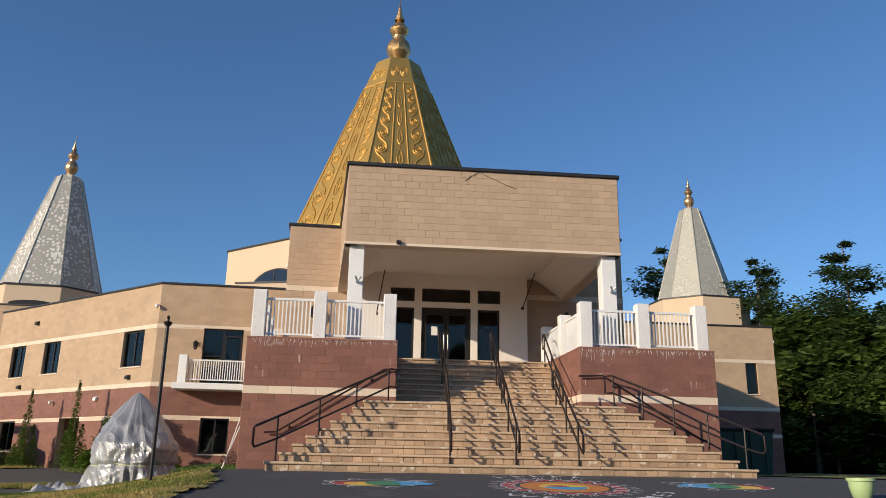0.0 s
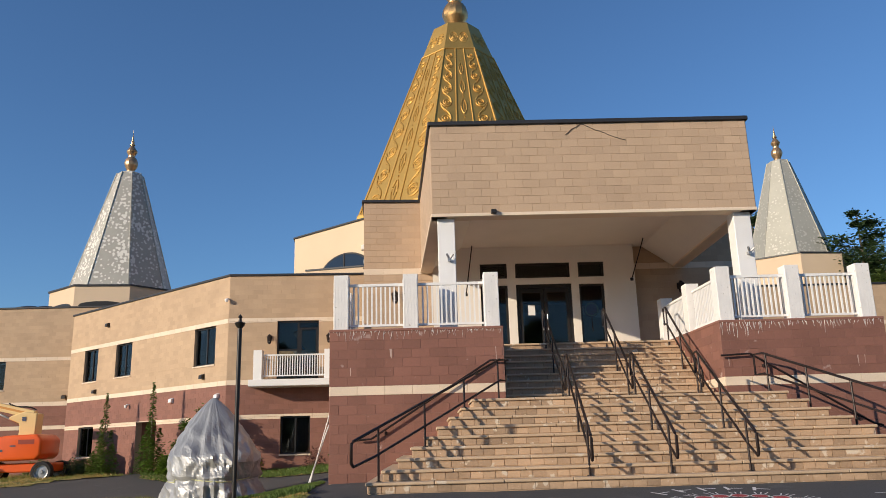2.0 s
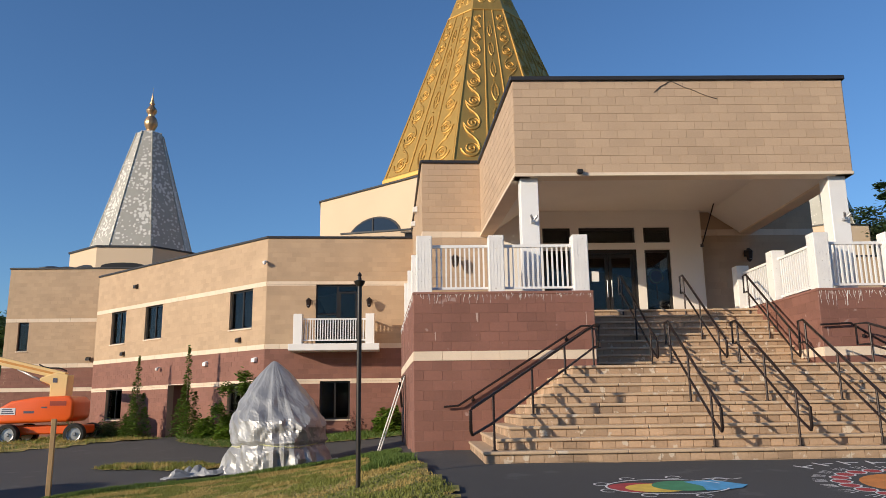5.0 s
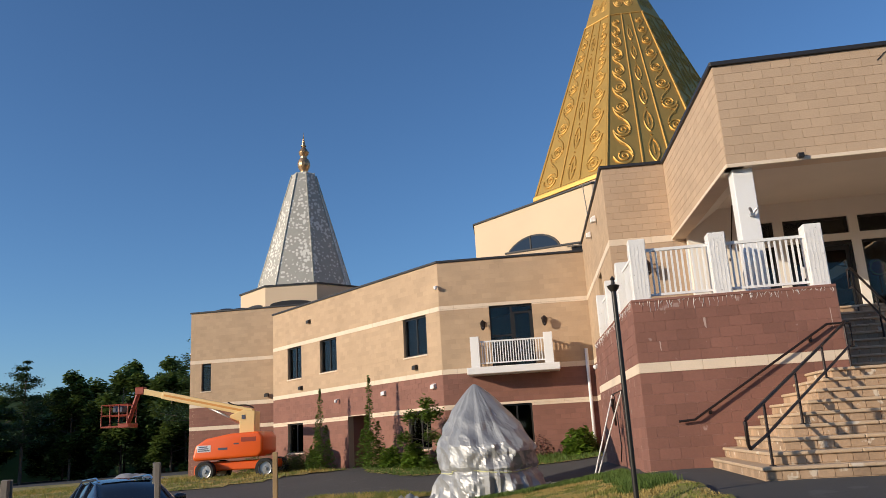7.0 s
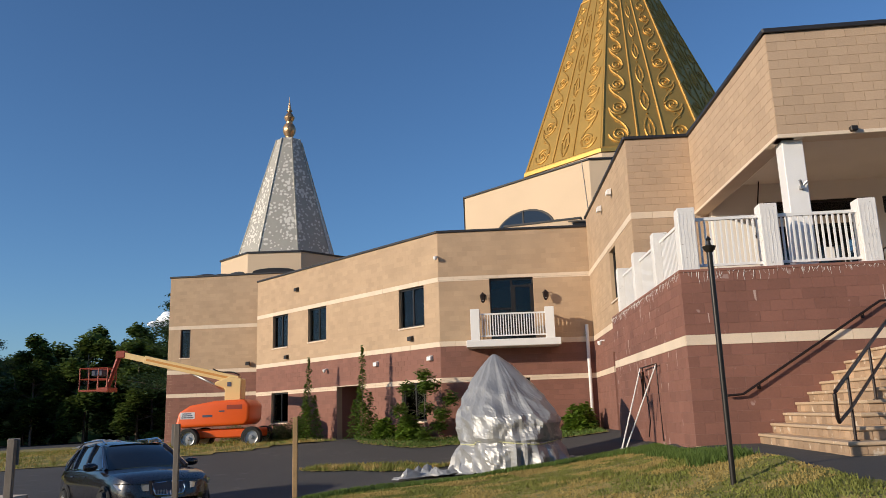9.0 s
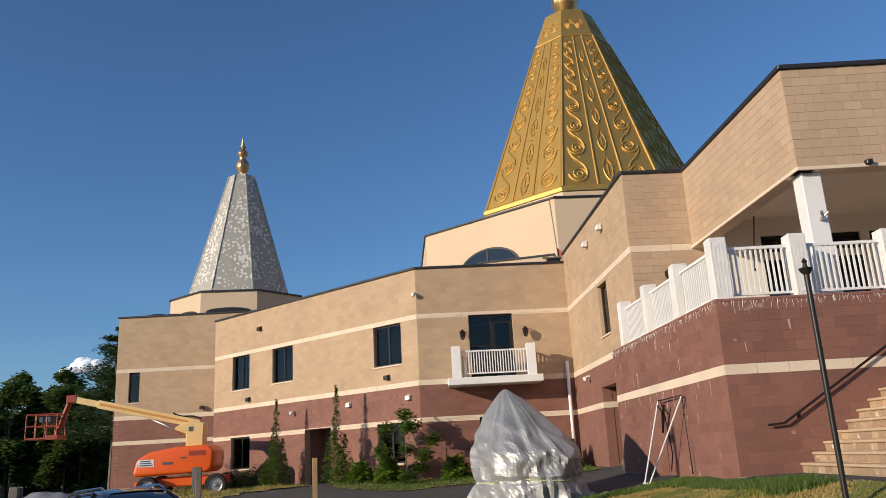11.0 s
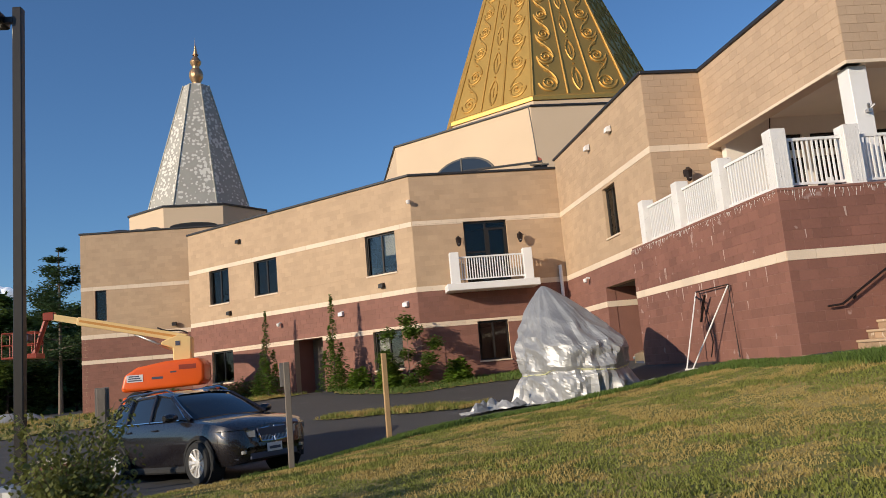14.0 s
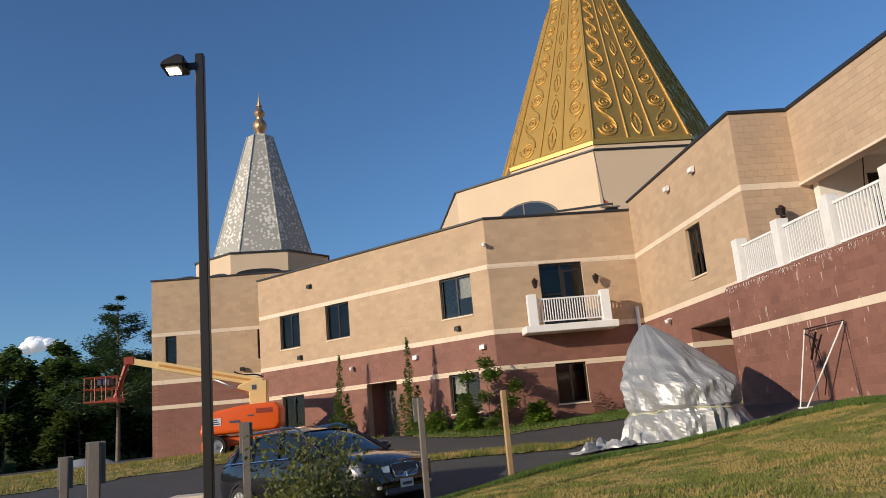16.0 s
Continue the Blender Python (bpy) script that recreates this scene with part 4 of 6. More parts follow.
def scroll_panel(rb, zb, rt, zt):
    """Relief of one face that looks along -y: two ribs, almond shapes and dots between them, and scrolls at either side."""
    ap = math.cos(math.pi / 8)

    def on(u, v, lift=0.0):
        """u across (-1 to 1 at the edges), v up from 0 to 1."""
        r = rb + (rt - rb) * v
        return Vector((u * r * math.sin(math.pi / 8), -r * ap - lift, zb + (zt - zb) * v))

    def bend(p, q, n=10):
        """A stem that leaves p and reaches q going straight up the face; both are (across in metres, v)."""
        k, out = 0.55 * (q[1] - p[1]), []
        for i in range(n + 1):
            f = i / n
            w = ((1 - f) ** 3, 3 * f * (1 - f) ** 2, 3 * f * f * (1 - f), f ** 3)
            out.append((w[0] * p[0] + w[1] * p[0] + w[2] * q[0] + w[3] * q[0], w[0] * p[1] + w[1] * (p[1] + k) + w[2] * (q[1] - k) + w[3] * q[1]))
        return out

    rise = zt - zb
    half = lambda v: (rb + (rt - rb) * v) * math.sin(math.pi / 8)
    at = lambda x, v, lift=0.02: on(x / half(v), v, lift)
    m = Mesh()
    for s in (-1, 1):
        m.tube([on(s * 0.27, v / 20, 0.02) for v in range(21)], 0.075, 6, 0.045)
        m.tube([on(s * 0.99, v / 20, 0.02) for v in range(21)], 0.075, 6, 0.05)
    m.tube([on(-1, 0, 0.02), on(1, 0, 0.02)], 0.12, 6)
    m.tube([on(-1, 1, 0.02), on(1, 1, 0.02)], 0.06, 6)
    v = 0.03
    while v < 0.93:
        w = 1 - 0.62 * v
        h = 0.052 * w + 0.016
        m.tube([on(0.10 * math.sin(a) * abs(math.sin(a)) ** 0.6, v + h - h * math.cos(a), 0.02) for a in [i * math.pi / 8 for i in range(17)]], 0.05 * w + 0.012, 5)
        m.tube([on(0, v + h * 0.6, 0.02), on(0, v + h * 1.4, 0.02)], 0.045 * w, 5)
        m.lathe([(0.0, -0.08 * w), (0.085 * w, 0), (0.0, 0.08 * w)], 6, on(0, v + 2 * h + 0.02, 0.02))
        v += 2 * h + 0.042
    for s in (-1, 1):
        v, spots = 0.075, []
        while v < 0.95:
            spots.append((v, 0.225 * half(v)))
            v += 3.05 * 0.225 * half(v) / rise
        for k, (v, rad) in enumerate(spots):
            w = 1 - 0.60 * v
            mid = s * 0.63 * half(v)
            thick = 0.062 * w + 0.014
            # the scroll runs under its eye from the far side to the near side and winds inwards
            pts = []
            for i in range(40):
                f = i / 39
                a = -f * 2 * math.pi * 2.1
                q = rad * (1 - 0.86 * f ** 0.8)
                pts.append(at(mid + s * q * math.cos(a), v + q * math.sin(a) / rise))
            m.tube(pts, thick, 6, 0.03)
            m.lathe([(0.0, -0.09 * w), (0.10 * w, 0), (0.0, 0.09 * w)], 6, at(mid, v))
            if k + 1 < len(spots):
                v2, r2 = spots[k + 1]
                q2 = rad * 0.80
                stem = bend((mid - s * q2, v), (s * 0.63 * half(v2) + s * r2, v2))
                m.tube([at(x, y) for x, y in stem], thick, 6, thick * 0.85)
                # a curled leaf springing from the stem
                bx_, by_ = stem[4]
                leaf = [(bx_ + s * rad * (0.25 + 0.30 * math.sin(i * 0.62)), by_ + rad * (0.10 + 0.34 * (1 - math.cos(i * 0.62))) / rise) for i in range(8)]
                m.tube([at(x, y) for x, y in [(bx_, by_)] + leaf], thick * 0.8, 5, 0.02)
    return m


GC, GT = (2.36, 35.79), radians(-110.2)
ZB, ZK, ZT, RB, RK, RT = 15.48, 28.5, 31.15, 7.87, 2.87, 1.84
gold = thing("golden_spire", (*GC, 13.7), "gilded eight-sided temple spire embossed with scrolls, tall finial", "spire")
part("curb", Mesh().rings([ring8(RB + 0.05, 13.5, GT, GC), ring8(RB + 0.05, ZB - 0.02, GT, GC)]), STUCCO, gold, "cream curb below the gilding")
part("cladding", Mesh().rings([ring8(RB + 0.16, ZB, GT, GC), ring8(RB + 0.16, ZB + 0.22, GT, GC), ring8(RB, ZB + 0.24, GT, GC), ring8(RK, ZK, GT, GC), ring8(RT, ZT, GT, GC), ring8(0.7, ZT + 0.12, GT, GC)]), GOLD, gold, "weathered gold sheet cladding")
sp = scroll_panel(RB, ZB + 0.24, RK, ZK).data("relief", GOLD_D, smooth=50)
for i in range(8):
    ob = new("relief", sp)
    ob.parent = gold
    ob.matrix_parent_inverse = Matrix.Translation((*GC, 13.7)).inverted()
    ob.matrix_basis = Matrix.Translation((*GC, 0)) @ Matrix.Rotation(GT + math.pi / 8 + math.pi / 2 + i * math.pi / 4, 4, "Z")
med = Mesh()
ap = math.cos(math.pi / 8)
for s in (-1, 1):
    zc = (ZK + ZT) / 2 - 0.15
    rr = (RK + RT) / 2 + 0.02
    for q in (0.30, 0.18, 0.07):
        med.tube([(s * 0.36 + q * math.cos(a), -rr * ap - 0.03 - q * 0.0 - 0.37 * 0 + q * 1.6 * math.sin(a) * (RK - RT) * ap / (ZT - ZK), zc + 1.6 * q * math.sin(a)) for a in [j * math.pi / 8 for j in range(17)]], 0.045, 5)
md = med.data("medallion", GOLD_D, smooth=50)
for i in range(8):
    ob = new("medallion", md)
    ob.parent = gold
    ob.matrix_parent_inverse = Matrix.Translation((*GC, 13.7)).inverted()
    ob.matrix_basis = Matrix.Translation((*GC, 0)) @ Matrix.Rotation(GT + math.pi / 8 + math.pi / 2 + i * math.pi / 4, 4, "Z")
finial(gold, GC, ZT + 0.05, 1.0, 6.6, COPPER, "tiered gilt finial with a needle point")

dt = radians(-153.5)
drum = thing("wall_drum", (*GC, 8.2), "cream rendered eight-sided drum under the golden spire", "drum", kind="structure")
part("drum_wall", Mesh().rings([ring8(12.35, 7.6, dt, GC), ring8(12.35, 13.66, dt, GC)]), STUCCO, drum)
part("coping", Mesh().rings([ring8(12.45, 13.66, dt, GC), ring8(12.45, 13.76, dt, GC)]), CAP, drum, "dark coping", bevel=0.01)
for i in range(8):
    a = dt + math.pi / 8 + i * math.pi / 4
    m4 = Matrix.Translation((GC[0] + 12.35 * ap * math.cos(a), GC[1] + 12.35 * ap * math.sin(a), 10.0)) @ Matrix.Rotation(a + math.pi / 2, 4, "Z") @ Matrix.Rotation(math.pi / 2, 4, "X")
    arch = [(-2.25, -1.0), (2.25, -1.0)] + [(2.25 * math.cos(q), 0.55 + 1.35 * math.sin(q)) for q in [j * math.pi / 14 for j in range(15)]]
    aw = part("arch_window", Mesh().extrude(arch, m4, 0.06), FRAME, drum, "dark segmental arched window")
    inner = [(x * 0.95, y * 0.95) for x, y in arch]
    part("pane", Mesh().extrude(inner, m4, 0.075), CARGLASS, aw)
    part("mullion", Mesh().box(-0.05, 0.05, -1, 1.85, 0.07, 0.1, m4), FRAME, aw)
rod = thing("flag_staff", (-1.83, 22.0, 8.2), "thin dark rod with a small red flag on the roof", "flag")
part("rod", Mesh().tube([(-1.82, 22.0, 8.2), (-2.13, 22.0, 12.94)], 0.03, 6), RAIL, rod)
part("flag", Mesh().rings([[(-1.98 + 0.06 * k, 21.97 + 0.03 * math.sin(k), 9.9 + z - 0.05 * k) for z in (0, 0.5)] for k in range(5)], closed=False, caps=False), DARKRED, rod, "small folded red flag")


def silver_tower(c, z, s, label, mat, arches):
    ob = thing("silver_spire", (*c, z), label, "spire")
    t = radians(-107)
    part("cladding", Mesh().rings([ring8(3.42 * s, z, t, c), ring8(3.42 * s, z + 0.12, t, c), ring8(3.34 * s, z + 0.14, t, c), ring8(0.86 * s, z + 8.75 * s, t, c), ring8(0.4 * s, z + 8.95 * s, t, c)]), mat, ob, "flaking silver sheet cladding")
    for a, b in zip(ring8(3.36 * s, z + 0.1, t, c), ring8(0.88 * s, z + 8.75 * s, t, c)):
        part("hip", Mesh().tube([a, b], 0.045 * s, 5), SILVER_T, ob)
    finial(ob, c, z + 8.77 * s, 0.46 * s, 3.45 * s, BRONZE, "tiered copper-gold finial")
    base = thing("wall_tower_drum", (*c, z - 3), "cream rendered eight-sided drum under a silver spire", "drum", kind="structure")
    part("drum_wall", Mesh().rings([ring8(4.4 * s, z - 4.5 * s, t, c), ring8(4.4 * s, z - 0.1, t, c)]), STUCCO, base)
    part("coping", Mesh().rings([ring8(4.5 * s, z - 0.1, t, c), ring8(4.5 * s, z, t, c)]), CAP, base, "dark coping")
    for i in range(8 if arches else 0):
        a = t + math.pi / 8 + i * math.pi / 4
        m4 = Matrix.Translation((c[0] + 4.4 * s * ap * math.cos(a), c[1] + 4.4 * s * ap * math.sin(a), z - 2.0 * s)) @ Matrix.Rotation(a + math.pi / 2, 4, "Z") @ Matrix.Rotation(math.pi / 2, 4, "X")
        arch = [(-1.35 * s, -0.8 * s), (1.35 * s, -0.8 * s)] + [(1.35 * s * math.cos(q), (0.68 + 0.24 * math.sin(q)) * s) for q in [j * math.pi / 10 for j in range(11)]]
        part("arch_window", Mesh().extrude(arch, m4, 0.06), FRAME, base, "dark arched window")
    return ob


silver_tower((-21.22, 34.55), 11.05, 1.0, "tall silver spire with flaking paint and copper finial", SILVER, True)
silver_tower((29.6, 43.5), 14.15, 1.0, "smooth grey-silver spire with a copper finial", SILVER_T, False)
solid("wall_right_tower_base", Mesh().box(24.8, 34.0, 39.5, 48.0, -1.5, 11.0), TAN_B, "plain tan block mass below the far silver spire", "wall", "structure")


# ---------------------------------------------------------------- terrace railings and balcony
def bay(parent, a, b, z0, h, step=0.105):
    """Two rails and their balusters between posts."""
    a, b = Vector((*a, 0)), Vector((*b, 0))
    d = b - a
    n = max(2, round(d.length / step))
    u = d.normalized()
    m4 = Matrix(((u.x, -u.y, 0, a.x), (u.y, u.x, 0, a.y), (0, 0, 1, z0), (0, 0, 0, 1)))
    pn = part("top_rail", Mesh().box(0, d.length, -0.035, 0.035, h - 0.06, h, m4), WHITE, parent)
    part("bottom_rail", Mesh().box(0, d.length, -0.025, 0.025, 0.08, 0.13, m4), WHITE, parent)
    for k in range(1, n):
        s = d.length * k / n
        part("baluster", Mesh().box(s - 0.018, s + 0.018, -0.018, 0.018, 0.13, h - 0.06, m4), WHITE, pn)


def rail_post(parent, x, y, z0, z1, w=0.34, mat=None):
    part("post", Mesh().box(x - w / 2, x + w / 2, y - w / 2, y + w / 2, z0, z1), mat or WORN, parent, bevel=0.01)


def railing(label, spots, z0, h, ph, w=0.34, mat=None):
    ob = thing("railing", (*spots[0], z0), label, "railing", "white railings")
    for x, y in spots:
        rail_post(ob, x, y, z0, z0 + ph, w, mat)
    for (ax, ay), (bx, by) in zip(spots, spots[1:]):
        d = Vector((bx - ax, by - ay)).normalized() * (w / 2)
        bay(ob, (ax + d.x, ay + d.y), (bx - d.x, by - d.y), z0, h)
    return ob


T0 = TZ + 0.06
railing("white-painted terrace railing with square posts and cables of string lights", [(1.30, -0.42), (-0.55, -0.42), (-2.13, -0.42), (-2.28, 1.75), (-2.43, 3.95), (-2.58, 6.15)], T0, 1.07, 1.26)
railing("white-painted terrace railing with square posts beside the steps", [(9.93, -0.42), (8.28, -0.42), (6.66, -0.42), (6.62, 1.6), (6.58, 3.7)], T0, 1.07, 1.26)
wires = Mesh()
for x, y in ((1.30, -0.42), (-0.55, -0.42), (-2.13, -0.42), (-2.28, 1.75), (9.93, -0.42), (8.28, -0.42), (6.66, -0.42)):
    for side, (ux, uy, nx, ny) in enumerate(((1, 0, 0, -1), (0, 1, -1, 0))):
        for j in range(5):
            px = x - 0.14 + 0.07 * j if ux else x - 0.178
            py = y - 0.178 if ux else y - 0.14 + 0.07 * j
            pts = []
            for k in range(9):
                off = 0.008 * math.sin(k * 1.7 + j)
                pts.append((px + off * ux, py + off * uy, T0 + 0.03 + k * 0.14))
            wires.tube(pts, 0.002, 4)
solid("string_lights", wires, WHITE, "thin white string-light cables wound round the railing posts", "cable", "stuff")

bl = thing("balcony", (-5.85, 15.0, 3.2), "small white balcony with slatted railing on the wing", "balcony")
part("slab", Mesh().prism([(-7.72, 14.52), (-4.02, 14.68), (-4.08, 15.83), (-7.74, 15.63)], 3.22, 3.50), WHITE, bl, bevel=0.02)
for x, y in ((-7.36, 14.78), (-4.42, 14.93)):
    rail_post(bl, x, y, 3.5, 4.73, 0.36, WHITE)
bay(bl, (-7.18, 14.76), (-4.60, 14.90), 3.55, 1.0)
bay(bl, (-7.4, 14.96), (-7.42, 15.6), 3.55, 1.0)
bay(bl, (-4.38, 15.1), (-4.34, 15.72), 3.55, 1.0)
bd = thing("door_3", (-5.9, 15.7, 3.55), "dark-framed glazed balcony door with fixed side light", "door", kind="structure")
s0, s1 = bal[0], bal[1]
fr = Mesh()
for a, b in ((s0, s0 + 0.06), (s1 - 0.06, s1), (s0 + 0.86, s0 + 0.94)):
    fr.box(a, b, 0.1, 0.2, 3.55, 6.1, wf.m)
fr.box(s0, s1, 0.1, 0.2, 6.02, 6.1, wf.m).box(s0, s0 + 0.9, 0.1, 0.2, 4.80, 4.87, wf.m).box(s0 + 0.94, s1, 0.1, 0.2, 5.72, 5.80, wf.m).box(s0 + 0.94, s0 + 1.04, 0.1, 0.18, 3.55, 5.72, wf.m).box(s1 - 0.14, s1 - 0.06, 0.1, 0.18, 3.55, 5.72, wf.m)
part("door_frame", fr, FRAME, bd)
p = part("pane", Mesh().box(s0 + 0.06, s1 - 0.06, 0.145, 0.155, 3.6, 6.02, wf.m), PANE, bd)
p.visible_shadow = False


def lantern(at, out):
    """A black wall lantern on a scrolled arm."""
    x, y, z = at
    o = Vector(out)
    ob = thing("wall_lantern", at, "black wall lantern with scrolled arm", "lantern", "wall lanterns")
    part("bracket", Mesh().tube([Vector(at) + o * 0.01, Vector(at) + o * 0.15 + Vector((0, 0, 0.14)), Vector(at) + o * 0.26 + Vector((0, 0, 0.05))], 0.016, 6).lathe([(0.06, -0.1), (0.07, 0), (0.06, 0.1)], 8, Vector(at) + o * 0.02), RAIL, ob)
    c = Vector(at) + o * 0.26
    part("cage", Mesh().lathe([(0.03, -0.30), (0.08, -0.24), (0.12, 0.0), (0.13, 0.02), (0.05, 0.1), (0.0, 0.14)], 6, c), RAIL, ob)
    part("glass", Mesh().lathe([(0.07, -0.22), (0.10, -0.01)], 6, c + o * 0.012), LAMPGLASS, ob)


lantern((-7.06, 15.60, 5.36), (0.05, -1, 0))
lantern((-4.52, 15.74, 5.38), (0.05, -1, 0))
lantern((-1.2, 6.32, 5.35), (0, -1, 0))
lantern((7.9, 6.35, 5.45), (0, -1, 0))


def wall_cam(at, out, label="white dome security camera on the wall", cat="camera"):
    o = Vector(out).normalized()
    a = Vector(at)
    ob = thing("security_camera", at, label, cat, "security cameras")
    part("mount", Mesh().tube([a, a + o * 0.12, a + o * 0.16 + Vector((0, 0, -0.06))], 0.035, 8), WHITE, ob)
    part("dome", Mesh().lathe([(0.0, -0.12), (0.06, -0.09), (0.085, -0.02), (0.085, 0.04), (0.0, 0.06)], 10, a + o * 0.18 + Vector((0, 0, -0.06))), WHITE, ob, smooth=40)
    return ob


def vent(at, out, mat, label):
    o = Vector(out).normalized()
    a = Vector(at)
    u = Vector((-o.y, o.x, 0))
    m4 = Matrix(((u.x, -o.x, 0, a.x), (u.y, -o.y, 0, a.y), (0, 0, 1, a.z), (0, 0, 0, 1)))
    ob = thing("wall_vent", at, label, "vent", "wall vents")
    part("hood", Mesh().extrude([(0.0, 0.12), (0.16, 0.06), (0.17, -0.1), (0.0, -0.1)], m4 @ Matrix(((0, 0, 1, -0.12), (-1, 0, 0, 0), (0, 1, 0, 0), (0, 0, 0, 1))), 0.24), mat, ob, bevel=0.01)


so = (-0.654, -0.756, 0)
wall_cam((-8.90, 15.52, 7.10), (-0.3, -1, 0))
wall_cam((-14.9, 20.72, 2.95), so)
wall_cam((-2.55, 12.92, 3.14), (-1, 0, 0))
vent((-9.3, 15.9, 2.95), so, WHITE, "small white vent hood")
vent((-2.37, 9.14, 7.67), (-1, -0.05, 0), WHITE, "small white vent hood high on the tan wall")
vent((-2.48, 11.4, 7.70), (-1, -0.05, 0), WHITE, "small white vent hood high on the tan wall")
wall_cam((23.98, 21.4, 7.4), (0.3, -1, 0))
for x, y, z in ((-17.6, 23.07, 3.80), (-10.2, 16.67, 3.86), (-12.0, 18.25, 2.95)):
    vent((x, y, z), so, FRAME if z > 3.3 else WHITE, "small dark wall light hood" if z > 3.3 else "small white vent hood")
vent((-16.92, 22.48, 7.18), so, FRAME, "small dark wall light hood")
vent((-21.5, 28.05, 3.9), (0, -1, 0), FRAME, "small dark wall light hood")
solid("downpipe", Mesh().tube([(-2.93, 15.72, 4.05), (-2.93, 15.72, -0.35)], 0.07, 10), WHITE, "white downpipe against the wing wall", "pipe", smooth=True)
ac = thing("roof_unit", (-3.2, 19.0, 7.9), "grey roof unit on a pallet behind the parapet", "roof unit")
part("casing", Mesh().box(-3.05, -2.45, 18.0, 18.7, 7.86, 8.85), FRAME, ac, bevel=0.02)
for k in range(3):
    part("pallet_board", Mesh().box(-3.25, -2.4, 17.9 + 0.3 * k, 18.0 + 0.3 * k, 8.86, 8.92), GREYWOOD, ac)
curb = thing("roof_upstand", (-4.0, 18.4, 7.85), "low cream upstand with dark coping on the wing's roof", "upstand", kind="structure")
uw = Wall((-6.1, 18.9), (-2.7, 18.0), 7.85, 9.0)
part("upstand_wall", uw.back([], 0.25), STUCCO, curb)
part("coping", Mesh().box(-0.03, uw.len + 0.03, -0.05, 0.3, 9.0, 9.08, uw.m), CAP, curb, "dark coping")
cov = Mesh()
for k in range(3):
    cov.lathe([(1.0, 0), (0.9, 0.35), (0.4, 0.5), (0, 0.45)], 12, (-24.6 + 0.9 * k, 29.3 + 0.2 * k, 9.0))
solid("roof_cover", cov, CAP, "black plastic sheeting heaped on the far roof", "sheeting")


# ---------------------------------------------------------------- tarpaulin-covered form
def tarpaulin():
    c = Vector((-5.9, 3.3, 0))
    tip = Vector((-6.25, 4.25, 2.17))
    ob = thing("tarpaulin", (-6.25, 3.7, -0.8), "crumpled silver tarpaulin roped over a tall form, hem trailing", "tarpaulin")
    n, rows, phi = 124, 60, radians(-60)
    r = random.Random(3)
    ridges = [(2 * math.pi * (k + r.uniform(-0.4, 0.4)) / 26, r.uniform(0.05, 0.20), r.uniform(0.08, 0.20)) for k in range(22)]
    rings = []
    for j in range(rows + 1):
        t = j / rows
        ring = []
        for i in range(n):
            a = 2 * math.pi * i / n
            if t < 0.68:
                q = t / 0.68
                rad = 0.05 + 1.32 * min(1.0, 1.38 * q) ** 0.80
                z = 2.17 - 2.12 * q
                cx, cy = tip.x + (c.x - tip.x) * min(1, q * 1.25), tip.y + (c.y - tip.y) * min(1, q * 1.25)
            else:
                q = (t - 0.68) / 0.32
                rad = 1.37 + 0.10 * q
                z = 0.05 - 1.0 * q
                cx, cy = c.x, c.y
            fold = sum(h_ * max(0.0, 1 - abs((a - b + math.pi) % (2 * math.pi) - math.pi) / w_) for b, h_, w_ in ridges)
            tent = fold * min(1, t * 2.2) * (1.0 - 0.6 * min(1, t / 0.68))
            hang = 0.11 * max(0.0, (t - 0.66) / 0.34) * (1 - 2 * abs(math.sin(a * 10 + 2 * math.sin(a * 4))))
            px_, py_ = math.cos(a) * rad, math.sin(a) * rad
            w1 = noise.noise((1.3 * px_ + 5, 1.3 * py_, z * 0.9))
            w2 = abs(noise.noise((2.0 * px_ + 1.1 * z, 2.0 * py_ - 0.5 * z, 1.2 * z)))
            w3 = abs(noise.noise((4.6 * px_ - 2.2 * z, 4.6 * py_, 2.6 * z + 3)))
            w4 = abs(noise.noise((1.5 * px_ - 0.9 * z + 7, 1.5 * py_, 1.5 * z)))
            low = min(1.0, max(0.0, (t - 0.15) / 0.35))
            crumple = min(1, t * 3) * (0.10 * w1 - 0.20 * w2 * low - 0.06 * w3 * (0.3 + 0.7 * low) - 0.16 * w4 + 0.10)
            tie = -0.08 * math.exp(-((t - 0.69) / 0.022) ** 2)
            flare = 1 + max(0, t - 0.72) * (0.7 * max(0, math.cos(a - math.pi)) ** 3 + 0.9 * max(0, math.cos(a + radians(25))) ** 4)
            q2 = (rad + tent + hang + crumple + tie + min(1, t * 4) * r.uniform(-0.006, 0.006)) * flare
            e1, e2 = 1.03 * q2 * math.cos(a - phi), 0.80 * q2 * math.sin(a - phi)
            x, y = cx + e1 * math.cos(phi) - e2 * math.sin(phi), cy + e1 * math.sin(phi) + e2 * math.cos(phi)
            g = ground_z(x, y) + 0.03 + 0.10 * abs(noise.noise((x * 4, y * 4, 2)))
            ring.append((x, y, max(z - 0.12 * w2 * t, g)))
        rings.append(ring)
    part("cover", Mesh().rings(rings), TARP, ob)
    k = round(0.69 * rows)
    rope = Mesh()
    pts = []
    for i in range(0, n + 1, 2):
        x, y, z = rings[k][i % n]
        d = Vector((x - c.x, y - c.y, 0)).normalized()
        pts.append((x + 0.02 * d.x, y + 0.02 * d.y, z + 0.05 * math.sin(i * 0.17)))
    rope.tube(pts, 0.014, 5)
    part("rope", rope, ROPE, ob, "pale cord tied round it")
    tail = Mesh()
    rows2, cols = 26, 18
    rr = []
